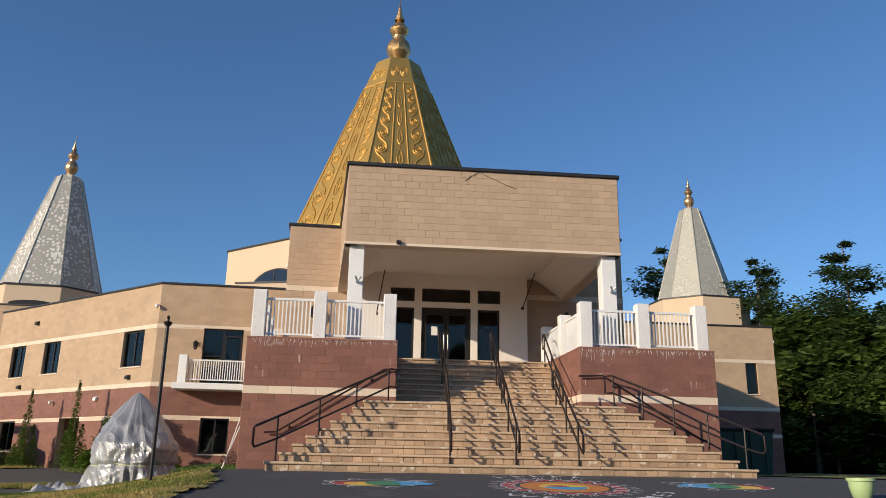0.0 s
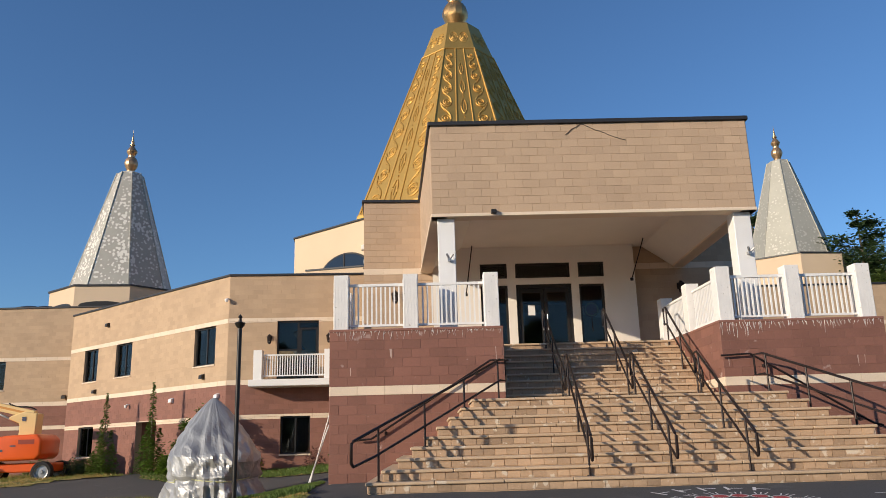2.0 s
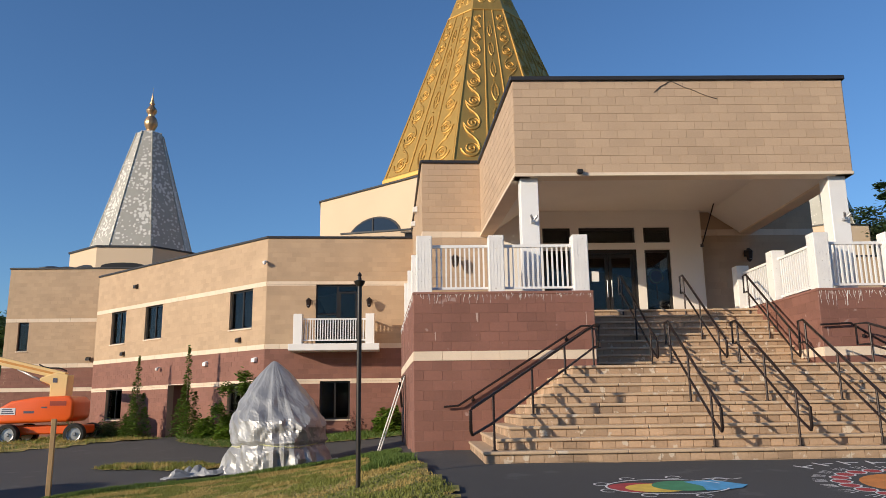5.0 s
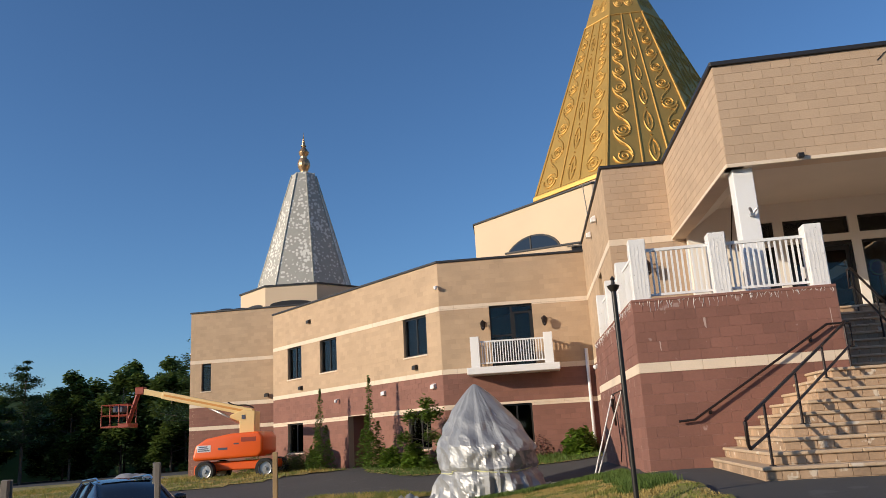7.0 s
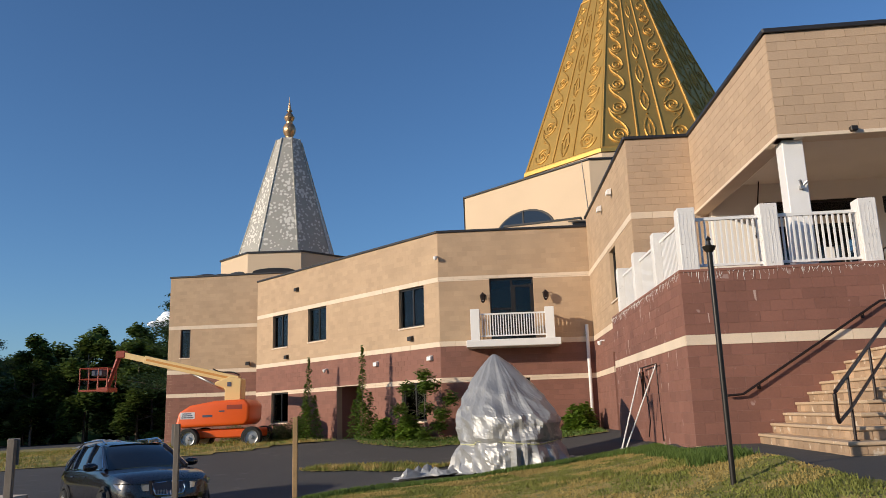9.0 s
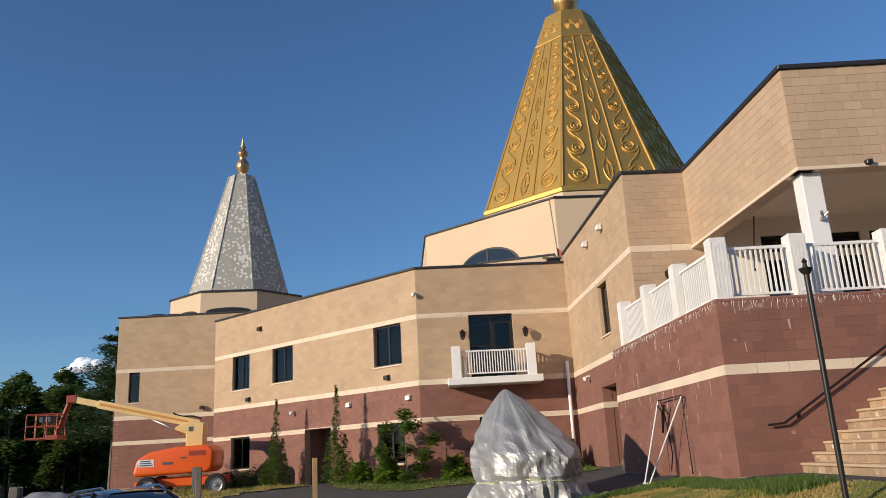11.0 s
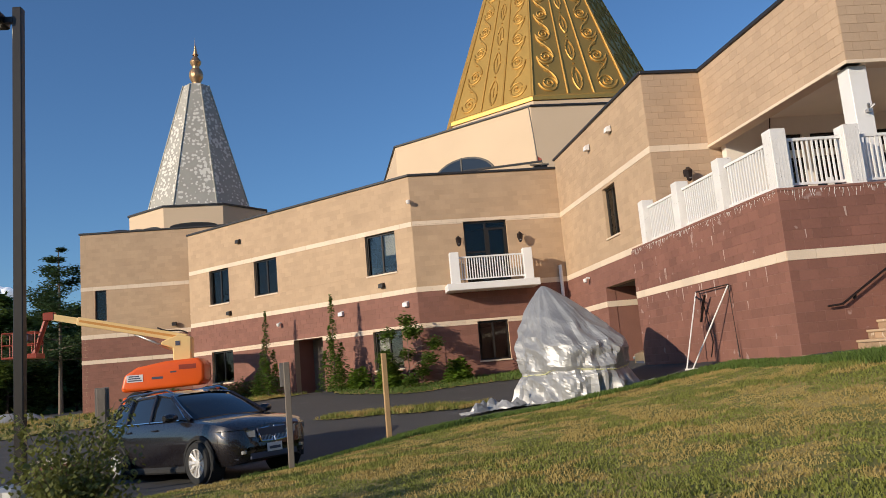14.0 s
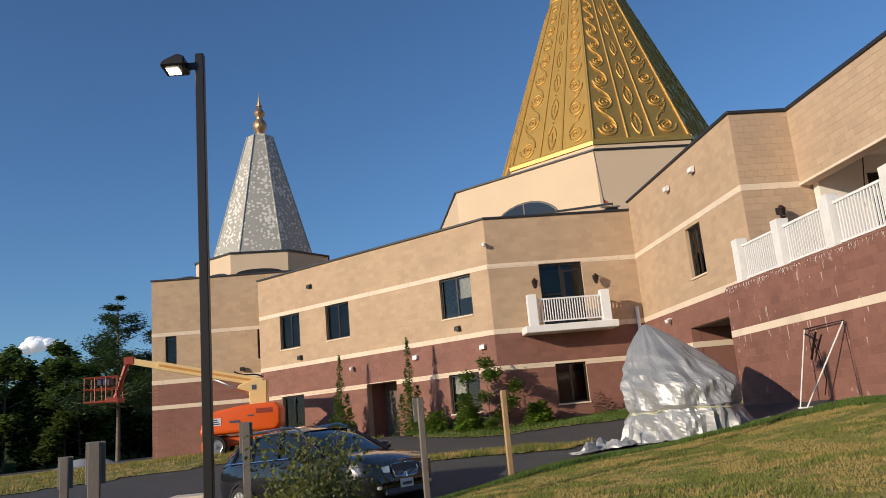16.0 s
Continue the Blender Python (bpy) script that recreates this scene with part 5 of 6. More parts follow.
    for i in range(rows2 + 1):
        row = []
        for j in range(cols + 1):
            x = -6.85 - 1.9 * i / rows2
            y = 3.35 + 0.8 * (j / cols - 0.5) * (1 - 0.5 * i / rows2) - 0.25 * i / rows2 + 0.12 * math.sin(i * 0.5)
            h = 0.20 * abs(noise.noise((x * 4.2, y * 4.2, 4.0))) + 0.24 * abs(noise.noise((x * 2, y * 2.2, 1.0)))
            e = min(1, 4 * min(j, cols - j) / cols) * min(1, 3 * (rows2 - i) / rows2 + 0.1)
            row.append((x + r.uniform(-0.02, 0.02), y, ground_z(x, y) + 0.05 + h * e * 1.3 + r.uniform(0, 0.03)))
        rr.append(row)
    part("trailing_hem", tail.rings(rr, closed=False, caps=False), TARP, ob)


tarpaulin()


# ---------------------------------------------------------------- boom lift
def wheel(c, axis, r, w, parent, rim_mat, spokes=0):
    """A tyre with its rim; the axle runs along axis."""
    ax = Vector(axis).normalized()
    u = ax.cross(Vector((0, 0, 1))).normalized()
    m4 = Matrix(((u.x, 0, ax.x, c[0]), (u.y, 0, ax.y, c[1]), (0, 1, 0, c[2]), (0, 0, 0, 1)))

    def turned(profile, n=28, caps=True):
        return Mesh().rings(caps=caps, rings=[[m4 @ Vector((q * math.cos(a), q * math.sin(a), s)) for a in [2 * math.pi * i / n for i in range(n)]] for q, s in profile])

    ty = part("tyre", turned([(r * 0.68, -w / 2), (r * 0.94, -w / 2), (r, -w * 0.36), (r, w * 0.36), (r * 0.94, w / 2), (r * 0.68, w / 2), (r * 0.66, w * 0.3)], caps=False), RUBBER, parent, smooth=35)
    rim = turned([(r * 0.69, -w * 0.46), (r * 0.69, w * 0.46), (r * 0.62, w * 0.42), (r * 0.60, w * 0.2), (r * 0.2, w * 0.22), (r * 0.16, w * 0.4), (0.01, w * 0.4)])
    if spokes:
        rim = turned([(r * 0.70, -w * 0.46), (r * 0.70, w * 0.46), (r * 0.65, w * 0.47), (r * 0.62, w * 0.30), (r * 0.6, w * 0.27), (0.02, w * 0.27)])
        for k in range(spokes):
            for d in (-0.09, 0.09):
                a = 2 * math.pi * k / spokes
                p0 = m4 @ Vector((r * 0.12 * math.cos(a), r * 0.12 * math.sin(a), w * 0.36))
                p1 = m4 @ Vector((r * 0.66 * math.cos(a + d), r * 0.66 * math.sin(a + d), w * 0.42))
                rim.tube([p0, p1], 0.017, 5)
        rim.rings([[m4 @ Vector((q * math.cos(a), q * math.sin(a), s)) for a in [2 * math.pi * i / 12 for i in range(12)]] for q, s in ((r * 0.17, w * 0.2), (r * 0.17, w * 0.42), (r * 0.1, w * 0.45))])
    part("rim", rim, rim_mat, ty, smooth=30)


def boom_lift():
    g = ground_z(-19.4, 19.6) - 0.10
    O = Vector((-19.4, 19.6, g))
    th = math.radians(4)
    R = Matrix.Translation(O) @ Matrix.Rotation(th, 4, "Z")
    ob = thing("boom_lift", O, "orange and cream telescopic boom lift with raised folded basket", "boom lift")
    part("chassis", Mesh().box(-1.75, 1.75, -0.75, 0.75, 0.45, 0.85, R).box(-1.95, -1.55, -0.95, 0.95, 0.30, 0.72, R), ORANGE, ob, bevel=0.05)
    for x in (-1.35, 1.5):
        for y in (-1.05, 1.05):
            c = R @ Vector((x, y, 0.46))
            wheel(c, R.to_3x3() @ Vector((0, -1 if y < 0 else 1, 0)), 0.46, 0.36, ob, STEEL)
            part("axle", Mesh().tube([R @ Vector((x, y * 0.4, 0.46)), R @ Vector((x, y * 0.9, 0.46))], 0.09, 8), RAIL, ob)
    hood = [(-2.0, 1.05), (-1.9, 0.92), (1.15, 1.0), (1.36, 1.2), (1.38, 1.9), (1.15, 2.14), (-0.2, 2.10), (-1.35, 1.92), (-1.85, 1.62)]
    m4 = R @ Matrix(((1, 0, 0, 0), (0, 0, 1, -1.1), (0, 1, 0, 0), (0, 0, 0, 1)))
    tt = part("turntable_hood", Mesh().extrude(hood, m4, 2.2), ORANGE, ob, "glossy orange engine hood", bevel=0.13, seg=3, smooth=50)
    part("decal", Mesh().box(-1.75, -1.1, -1.115, -1.102, 1.32, 1.62, R), PLATE, tt, "white maker's plate with unreadable marks")
    for k in range(3):
        part("marking", Mesh().box(-1.70 + 0.02 * k, -1.15 - 0.05 * k, -1.12, -1.116, 1.36 + 0.085 * k, 1.41 + 0.085 * k, R), INK, tt)
    for x0, x1, z0, z1 in ((-0.75, -0.3, 1.38, 1.48), (0.0, 0.25, 1.6, 1.66)):
        part("marking", Mesh().box(x0, x1, -1.112, -1.103, z0, z1, R), INK, tt)
    part("vent_panel", Mesh().box(0.35, 1.05, -1.108, -1.101, 1.7, 1.9, R), DARKRED, tt, "louvred panel")
    part("mast", Mesh().extrude([(0.0, 2.0), (0.75, 2.0), (0.78, 3.1), (0.2, 3.2), (-0.45, 2.98), (-0.5, 2.85), (0.0, 2.65)], R @ Matrix(((1, 0, 0, 0), (0, 0, 1, -0.38), (0, 1, 0, 0), (0, 0, 0, 1))), 0.76), CREAMY, ob, "cream boom mast", bevel=0.04)
    part("pivot_pin", Mesh().box(0.12, 0.3, -0.40, -0.37, 2.75, 2.95, R), INK, ob)
    p0, p1 = Vector((0.55, -0.05, 3.02)), Vector((-5.15, -0.05, 4.42))
    d = (p1 - p0).normalized()
    q = d.cross(Vector((0, 1, 0))).normalized()
    if q.z < 0:
        q = -q

    def beam(a, b, half, h0, h1):
        m = Mesh()
        v = [R @ (p + s * Vector((0, half, 0)) + t * q) for p in (a, b) for s in (-1, 1) for t in (h0, h1)]
        return m.add(v, [(0, 1, 3, 2), (4, 6, 7, 5), (0, 4, 5, 1), (2, 3, 7, 6), (0, 2, 6, 4), (1, 5, 7, 3)])

    part("boom", beam(p0, p0 + d * 4.6, 0.20, -0.16, 0.20), CREAMY, ob, "cream telescopic boom", bevel=0.02)
    part("boom_stripe", beam(p0 + d * 0.4, p0 + d * 4.5, 0.207, -0.02, 0.08), material("ochre_stripe", (0.62, 0.28, 0.06), 0.45), ob, "ochre stripe along the boom")
    part("inner_boom", beam(p0 + d * 4.5, p1, 0.15, -0.12, 0.15), CREAMY, ob)
    part("lift_cylinder", Mesh().tube([R @ Vector((0.05, 0, 2.55)), R @ (p0 + d * 2.2 - q * 0.15)], 0.06, 8), STEEL, ob, "steel hydraulic cylinder", smooth=True)
    part("cable_tray", Mesh().box(0.0, 0.0001, 0, 0.0001, 3.0, 3.0001, R).tube([R @ (p0 + d * t + q * (0.26 + 0.05 * math.sin(t * 5)) + Vector((0, -0.1, 0))) for t in [0.1 * k for k in range(14)]], 0.035, 6), RAIL, ob, "dark hose bundle")
    RB = R @ Matrix.Translation((-0.55, 0, -0.26))
    part("tip_bracket", Mesh().box(-4.75, -4.3, -0.22, 0.12, 4.5, 4.85, RB), DARKRED, ob, bevel=0.03)
    j0, j1 = Vector((-4.6, -0.05, 4.7)), Vector((-5.15, -0.05, 3.05))
    part("jib", Mesh().tube([RB @ j0, RB @ j1], 0.11, 6), DARKRED, ob, "red jib arm")
    bk = part("basket", Mesh().box(-6.3, -4.95, -0.45, 0.45, 2.98, 3.06, RB).box(-5.4, -4.9, -0.5, 0.5, 2.95, 3.15, RB), DARKRED, ob, "red work basket", bevel=0.01)
    for x in (-6.28, -5.85, -5.40, -4.97):
        for y in (-0.44, 0.44):
            part("basket_post", Mesh().tube([RB @ Vector((x, y, 3.05)), RB @ Vector((x, y, 4.05))], 0.028, 6), DARKRED, bk)
    for z in (3.55, 4.05):
        part("basket_rail", Mesh().tube([RB @ Vector(v) for v in ((-6.28, -0.44, z), (-4.97, -0.44, z), (-4.97, 0.44, z), (-6.28, 0.44, z), (-6.28, -0.44, z))], 0.028, 6), DARKRED, bk)
    part("control_box", Mesh().box(-5.8, -5.3, -0.3, 0.3, 3.7, 4.0, RB), INK, bk, bevel=0.02)


boom_lift()


# ---------------------------------------------------------------- dark estate car
def suv():
    h = Vector((0.705, -0.709, 0))
    front = Vector((-12.5, -0.78, 0))
    g = -1.27
    u = Vector((0.709, 0.705, 0))
    R = Matrix(((h.x, -u.x, 0, front.x), (h.y, -u.y, 0, front.y), (0, 0, 1, g), (0, 0, 0, 1))) @ Matrix.Rotation(radians(-2.5), 4, "Y")  # x ahead, y to its left, from the nose; the drive falls away behind
    ob = thing("suv", R @ Vector((-2.45, 0, 0)), "dark metallic sport utility car parked on the asphalt", "car")
    L = 4.9
    # stations: x, belt height, half width, sill height
    st = [(0.0, 0.62, 0.55, 0.42), (-0.06, 0.86, 0.74, 0.30), (-0.25, 0.96, 0.90, 0.26), (-0.6, 1.03, 0.955, 0.25), (-1.25, 1.10, 0.965, 0.25), (-1.6, 1.13, 0.97, 0.25), (-2.6, 1.15, 0.97, 0.25), (-3.8, 1.17, 0.965, 0.27), (-4.5, 1.16, 0.93, 0.34), (-4.82, 1.08, 0.84, 0.42), (-4.9, 0.85, 0.72, 0.48)]
    rings = []
    for x, zb, w, zs in st:
        mid = (zb + zs) / 2
        half = [(0.0, zs), (w * 0.86, zs), (w * 0.97, zs + 0.12), (w, mid), (w * 0.985, zb - 0.14), (w * 0.93, zb - 0.02), (w * 0.8, zb + 0.015), (0.0, zb + 0.05 * (1 if x > -1.4 else 0.4))]
        full = [(-y, z) for y, z in half[::-1]] + half[1:-1]
        rings.append([R @ Vector((x, y, z)) for y, z in full])
    body = part("body", Mesh().rings(rings), CARPAINT, ob, "dark metallic painted body", smooth=38)
    cab = [(-1.30, 1.12, 1.14, 0.80, 0.80), (-1.75, 1.13, 1.42, 0.86, 0.70), (-2.15, 1.13, 1.62, 0.88, 0.64), (-2.7, 1.13, 1.70, 0.88, 0.64), (-3.5, 1.14, 1.70, 0.88, 0.63), (-4.2, 1.15, 1.62, 0.86, 0.61), (-4.6, 1.15, 1.45, 0.82, 0.60), (-4.82, 1.12, 1.14, 0.78, 0.70)]
    rg = []
    for x, zb, zt_, wb, wt in cab:
        rg.append([R @ Vector((x, y, z)) for y, z in ((-wb, zb), (-(wb * 0.5 + wt * 0.5) * 1.015, (zb + zt_) / 2), (-wt, zt_ - 0.03), (-wt * 0.8, zt_), (0, zt_ + 0.02), (wt * 0.8, zt_), (wt, zt_ - 0.03), ((wb * 0.5 + wt * 0.5) * 1.015, (zb + zt_) / 2), (wb, zb))])
    part("glasshouse", Mesh().rings(rg), CARGLASS, ob, "dark tinted car windows", smooth=38)
    rf_ = []
    for x, zb, zt_, wb, wt in cab[2:7]:
        rf_.append([R @ Vector((x, y, z)) for y, z in ((-wt * 1.02, zt_ - 0.06), (-wt * 0.82, zt_ + 0.012), (0, zt_ + 0.034), (wt * 0.82, zt_ + 0.012), (wt * 1.02, zt_ - 0.06))])
    part("roof", Mesh().rings(rf_, closed=False, caps=False), CARPAINT, ob, smooth=True)
    for s in (-1, 1):
        for xa, za, wa, xb, zb_, wb_ in ((-1.28, 1.13, 0.83, -2.18, 1.60, 0.655), (-2.62, 1.14, 0.89, -2.7, 1.68, 0.655), (-3.55, 1.15, 0.89, -3.62, 1.67, 0.65), (-4.3, 1.15, 0.87, -4.2, 1.6, 0.63)):
            part("pillar", Mesh().tube([R @ Vector((xa, s * wa, za)), R @ Vector(((xa + xb) / 2, s * (wa + wb_) / 2 * 1.02, (za + zb_) / 2)), R @ Vector((xb, s * wb_, zb_))], 0.04, 6), CARPAINT, ob)
        part("window_trim", Mesh().tube([R @ Vector((x, s * w, z)) for x, w, z in ((-1.45, 0.885, 1.14), (-2.6, 0.90, 1.16), (-3.6, 0.90, 1.17), (-4.4, 0.865, 1.19), (-4.5, 0.80, 1.34), (-4.1, 0.675, 1.58), (-3.4, 0.665, 1.67), (-2.6, 0.672, 1.67), (-2.15, 0.68, 1.60), (-1.45, 0.86, 1.17))], 0.014, 5), CHROME, ob, "bright window trim")
        part("roof_rail", Mesh().tube([R @ Vector((x, s * 0.60, z)) for x, z in ((-2.2, 1.66), (-2.5, 1.755), (-3.9, 1.745), (-4.3, 1.64))], 0.02, 6), CHROME, ob)
        mr = part("mirror", Mesh().rings([[R @ Vector((-1.62 + 0.09 * math.cos(a) * q, s * (0.98 + dy), 1.20 + 0.085 * math.sin(a) * q)) for a in [i * math.pi / 6 for i in range(12)]] for dy, q in ((-0.06, 0.5), (0, 0.95), (0.12, 1.0), (0.2, 0.7))]), CARPAINT, ob, smooth=40)
        for x in (-0.88, -3.81):
            c = R @ Vector((x, s * 0.905, 0.37))
            wheel(c, R.to_3x3() @ Vector((0, s, 0)), 0.37, 0.27, ob, ALLOY, spokes=10)
            ar = [R @ Vector((x + 0.43 * math.cos(a), s * 0.972, 0.37 + 0.43 * math.sin(a))) for a in [math.pi * (-0.1 + 1.2 * i / 16) for i in range(17)]]
            part("wheel_arch", Mesh().tube(ar, 0.045, 6), RUBBER, ob, "dark wheel arch lip")
            part("arch_well", Mesh().rings([[R @ Vector((x + 0.41 * math.cos(a), s * yy, 0.37 + 0.41 * math.sin(a))) for a in [i * math.pi / 10 for i in range(20)]] for yy in (0.70, 0.972)]), RUBBER, ob)
        hl = part("headlight", Mesh().add([R @ (Vector(v) + Vector((0.07, s * 0.045, 0.005))) for v in ((-0.035, s * 0.36, 0.70), (-0.30, s * 0.86, 0.74), (-0.42, s * 0.925, 0.86), (-0.16, s * 0.74, 0.86), (-0.04, s * 0.36, 0.82), (-0.15, s * 0.36, 0.70), (-0.45, s * 0.80, 0.74), (-0.5, s * 0.85, 0.84), (-0.3, s * 0.6, 0.86), (-0.15, s * 0.36, 0.82))], [(0, 1, 2, 3, 4), (5, 9, 8, 7, 6), (0, 5, 6, 1), (1, 6, 7, 2), (2, 7, 8, 3), (3, 8, 9, 4), (4, 9, 5, 0)]), LAMPGLASS, ob, "clear headlight")
        part("fog_light", Mesh().lathe([(0.0, -0.03), (0.05, -0.02), (0.05, 0.03), (0, 0.04)], 10, R @ Vector((-0.03, s * 0.62, 0.46))), LAMPGLASS, ob)
        part("lower_trim", Mesh().tube([R @ Vector(v) for v in ((-0.02, s * 0.38, 0.36), (-0.10, s * 0.70, 0.36), (-0.22, s * 0.83, 0.42))], 0.018, 6), CHROME, ob)
        kid = [R @ Vector((0.012 if z < 0.75 else -0.035, s * y, z)) for y, z in ((0.03, 0.60), (0.27, 0.62), (0.31, 0.72), (0.28, 0.83), (0.05, 0.85), (0.02, 0.75), (0.03, 0.60))]
        gr = part("grille", Mesh().tube(kid, 0.018, 6), CHROME, ob, "chrome-rimmed grille half")
        for k in range(8):
            y = 0.055 + 0.03 * k
            part("slat", Mesh().tube([R @ Vector((0.012, s * y, 0.62)), R @ Vector((-0.03, s * y, 0.83))], 0.008, 5), STEEL, gr)
        part("door_handle", Mesh().box(-2.45, -2.25, s * 0.965 - 0.02, s * 0.965 + 0.02, 0.99, 1.02, R).box(-3.45, -3.25, s * 0.962 - 0.02, s * 0.962 + 0.02, 1.0, 1.03, R), CARPAINT, ob, bevel=0.006)
    part("grille_back", Mesh().box(-0.12, 0.0, -0.32, 0.32, 0.60, 0.84, R), INK, ob)
    part("air_intake", Mesh().box(-0.15, 0.012, -0.5, 0.5, 0.33, 0.43, R), INK, ob, bevel=0.01)
    pl = part("number_plate", Mesh().box(0.012, 0.03, -0.16, 0.16, 0.42, 0.57, R), PLATE, ob, bevel=0.004)
    part("plate_bar", Mesh().box(0.031, 0.033, -0.12, 0.12, 0.46, 0.51, R), INK, pl)
    part("badge", Mesh().lathe([(0.0, 0.0), (0.04, 0.0), (0.035, 0.015), (0, 0.018)], 12, R @ Vector((-0.10, 0, 0.895))), CHROME, ob)
    part("sill", Mesh().box(-3.4, -1.3, -0.985, 0.985, 0.20, 0.32, R), RUBBER, ob, bevel=0.03)


suv()
cr = thing("parked_car", (-0.5, 8.3, -0.55), "beige parked car showing its nose from the recess", "car")
rg = []
for x, w, zb, zs in ((-3.10, 0.55, 0.10, -0.2), (-3.04, 0.75, 0.22, -0.3), (-2.8, 0.85, 0.32, -0.35), (-1.9, 0.88, 0.42, -0.35), (0.4, 0.88, 0.45, -0.35)):
    rg.append([(x + 0.5, 8.2 + y, z) for y, z in ((-w * 0.9, zs), (-w, (zs + zb) / 2), (-w * 0.92, zb), (0, zb + 0.06), (w * 0.92, zb), (w, (zs + zb) / 2), (w * 0.9, zs))])
part("body", Mesh().rings(rg), material("beige_car_paint", (0.42, 0.34, 0.22), 0.3, 0.4, coat=0.8, bump=0), cr, smooth=40)
for s in (-1, 1):
    part("headlight", Mesh().box(-2.59, -2.35, 8.2 + s * 0.62 - 0.14, 8.2 + s * 0.62 + 0.14, 0.05, 0.19), LAMPGLASS, cr, bevel=0.04)
    wheel((-1.7, 8.2 + s * 0.78, -0.33), (0, s, 0), 0.32, 0.2, cr, ALLOY)
part("grille", Mesh().box(-2.62, -2.5, 7.85, 8.55, -0.12, 0.02), INK, cr)


# ---------------------------------------------------------------- posts, lamps, small things
def lamp_tall():
    x, y = -14.80, -5.48
    g = ground_z(x, y)
    ob = thing("street_lamp", (x, y, g), "tall dark square-section parking lamp, lit", "street lamp")
    part("pole", Mesh().box(x - 0.057, x + 0.057, y - 0.057, y + 0.057, g, 5.38), FRAME, ob, bevel=0.01)
    part("base", Mesh().lathe([(0.26, 0), (0.26, 0.45), (0.22, 0.5)], 16, (x, y, g)), STEEL, ob, "concrete-grey footing")
    part("arm", Mesh().box(x - 0.17, x - 0.055, y - 0.03, y + 0.03, 5.18, 5.26), FRAME, ob)
    hd = part("head", Mesh().extrude([(-0.16, 0.09), (-0.26, 0.14), (-0.46, 0.05), (-0.50, -0.03), (-0.18, -0.03)], Matrix(((1, 0, 0, x), (0, 0, 1, y - 0.18), (0, 1, 0, 5.20), (0, 0, 0, 1))), 0.36), FRAME, ob, bevel=0.02)
    part("lens", Mesh().box(x - 0.43, x - 0.27, y - 0.09, y + 0.09, 5.155, 5.168), LED, hd, "lit lamp lens")


lamp_tall()
sx, sy = -3.06, -6.05
sg = ground_z(sx, sy)
sl = thing("garden_lamp", (sx, sy, sg), "slim dark round garden lamp post with small cap", "lamp post")
part("pole", Mesh().tube([(sx, sy, sg), (sx, sy, 2.62)], 0.034, 12), FRAME, sl, smooth=40)
part("cap", Mesh().lathe([(0.036, 0.0), (0.07, 0.04), (0.085, 0.08), (0.03, 0.10), (0.022, 0.15), (0.036, 0.17), (0.0, 0.22)], 12, (sx, sy, 2.60)), FRAME, sl, smooth=40)


for x, y, top, mat, w, lab in ((-10.44, 0.73, 0.74, WOOD, 0.10, "raw timber stake at the lawn's edge"), (-12.16, -1.28, 0.68, GREYWOOD, 0.10, "weathered timber stake at the lawn's edge"), (-16.06, -5.73, 0.36, GREYWOOD, 0.13, "weathered timber sign post seen from behind"), (-15.1, -1.9, 0.50, GREYWOOD, 0.13, "weathered timber sign post seen from behind"), (-17.8, -2.5, 0.2, GREYWOOD, 0.12, "weathered timber sign post seen from behind")):
    g = ground_z(x, y)
    m4 = pose(x, y, 0, 0, 0, 12)
    pp = thing("timber_post", (x, y, g), lab, "post", "timber posts")
    part("post", Mesh().box(-w / 2, w / 2, -w / 2, w / 2, g - 0.2, top, m4), mat, pp, bevel=0.008)
    if "sign" in lab:
        part("sign_board", Mesh().box(-0.11, 0.11, w / 2, w / 2 + 0.02, top - 0.48, top + 0.01, m4), BOARD, pp, "grey board, its back to the lawn", bevel=0.004)
    elif mat is GREYWOOD:
        part("sign_board", Mesh().box(-0.12, -0.04, w / 2, w / 2 + 0.02, top - 0.42, top, m4), BOARD, pp, "narrow grey board", bevel=0.004)

fm = thing("goal_frame", (-3.3, 2.6, -0.3), "old white metal frame leaning on the terrace wall, paint worn", "metal frame")
gl = lambda x, y: ground_z(x, y) + 0.02
part("leg", Mesh().tube([(-3.35, 2.75, gl(-3.35, 2.75)), (-2.75, 3.05, 1.62)], 0.018, 8), WORN, fm, "worn white pole")
part("leg", Mesh().tube([(-3.28, 2.55, gl(-3.28, 2.55)), (-2.62, 1.55, 1.62)], 0.018, 8), WORN, fm, "worn white pole")
part("bar", Mesh().tube([(-2.75, 3.05, 1.62), (-2.62, 1.55, 1.64), (-2.60, 1.5, 0.0)], 0.018, 8), RAIL, fm)
part("bar", Mesh().tube([(-2.72, 2.95, 1.62), (-2.70, 2.8, 1.25), (-2.68, 2.6, 0.4), (-2.72, 2.72, 0.05)], 0.014, 6), RAIL, fm)
part("netting", Mesh().tube([(-2.78, 3.0, 1.5), (-2.80, 2.6, 1.35), (-2.74, 2.9, 1.1), (-2.78, 2.5, 1.5), (-2.74, 3.0, 0.9)], 0.03, 5), RAIL, fm, "snagged dark netting")
part("foot_bar", Mesh().tube([(-3.36, 2.8, gl(-3.3, 2.7)), (-3.24, 2.35, gl(-3.3, 2.5))], 0.022, 6), WORN, fm)

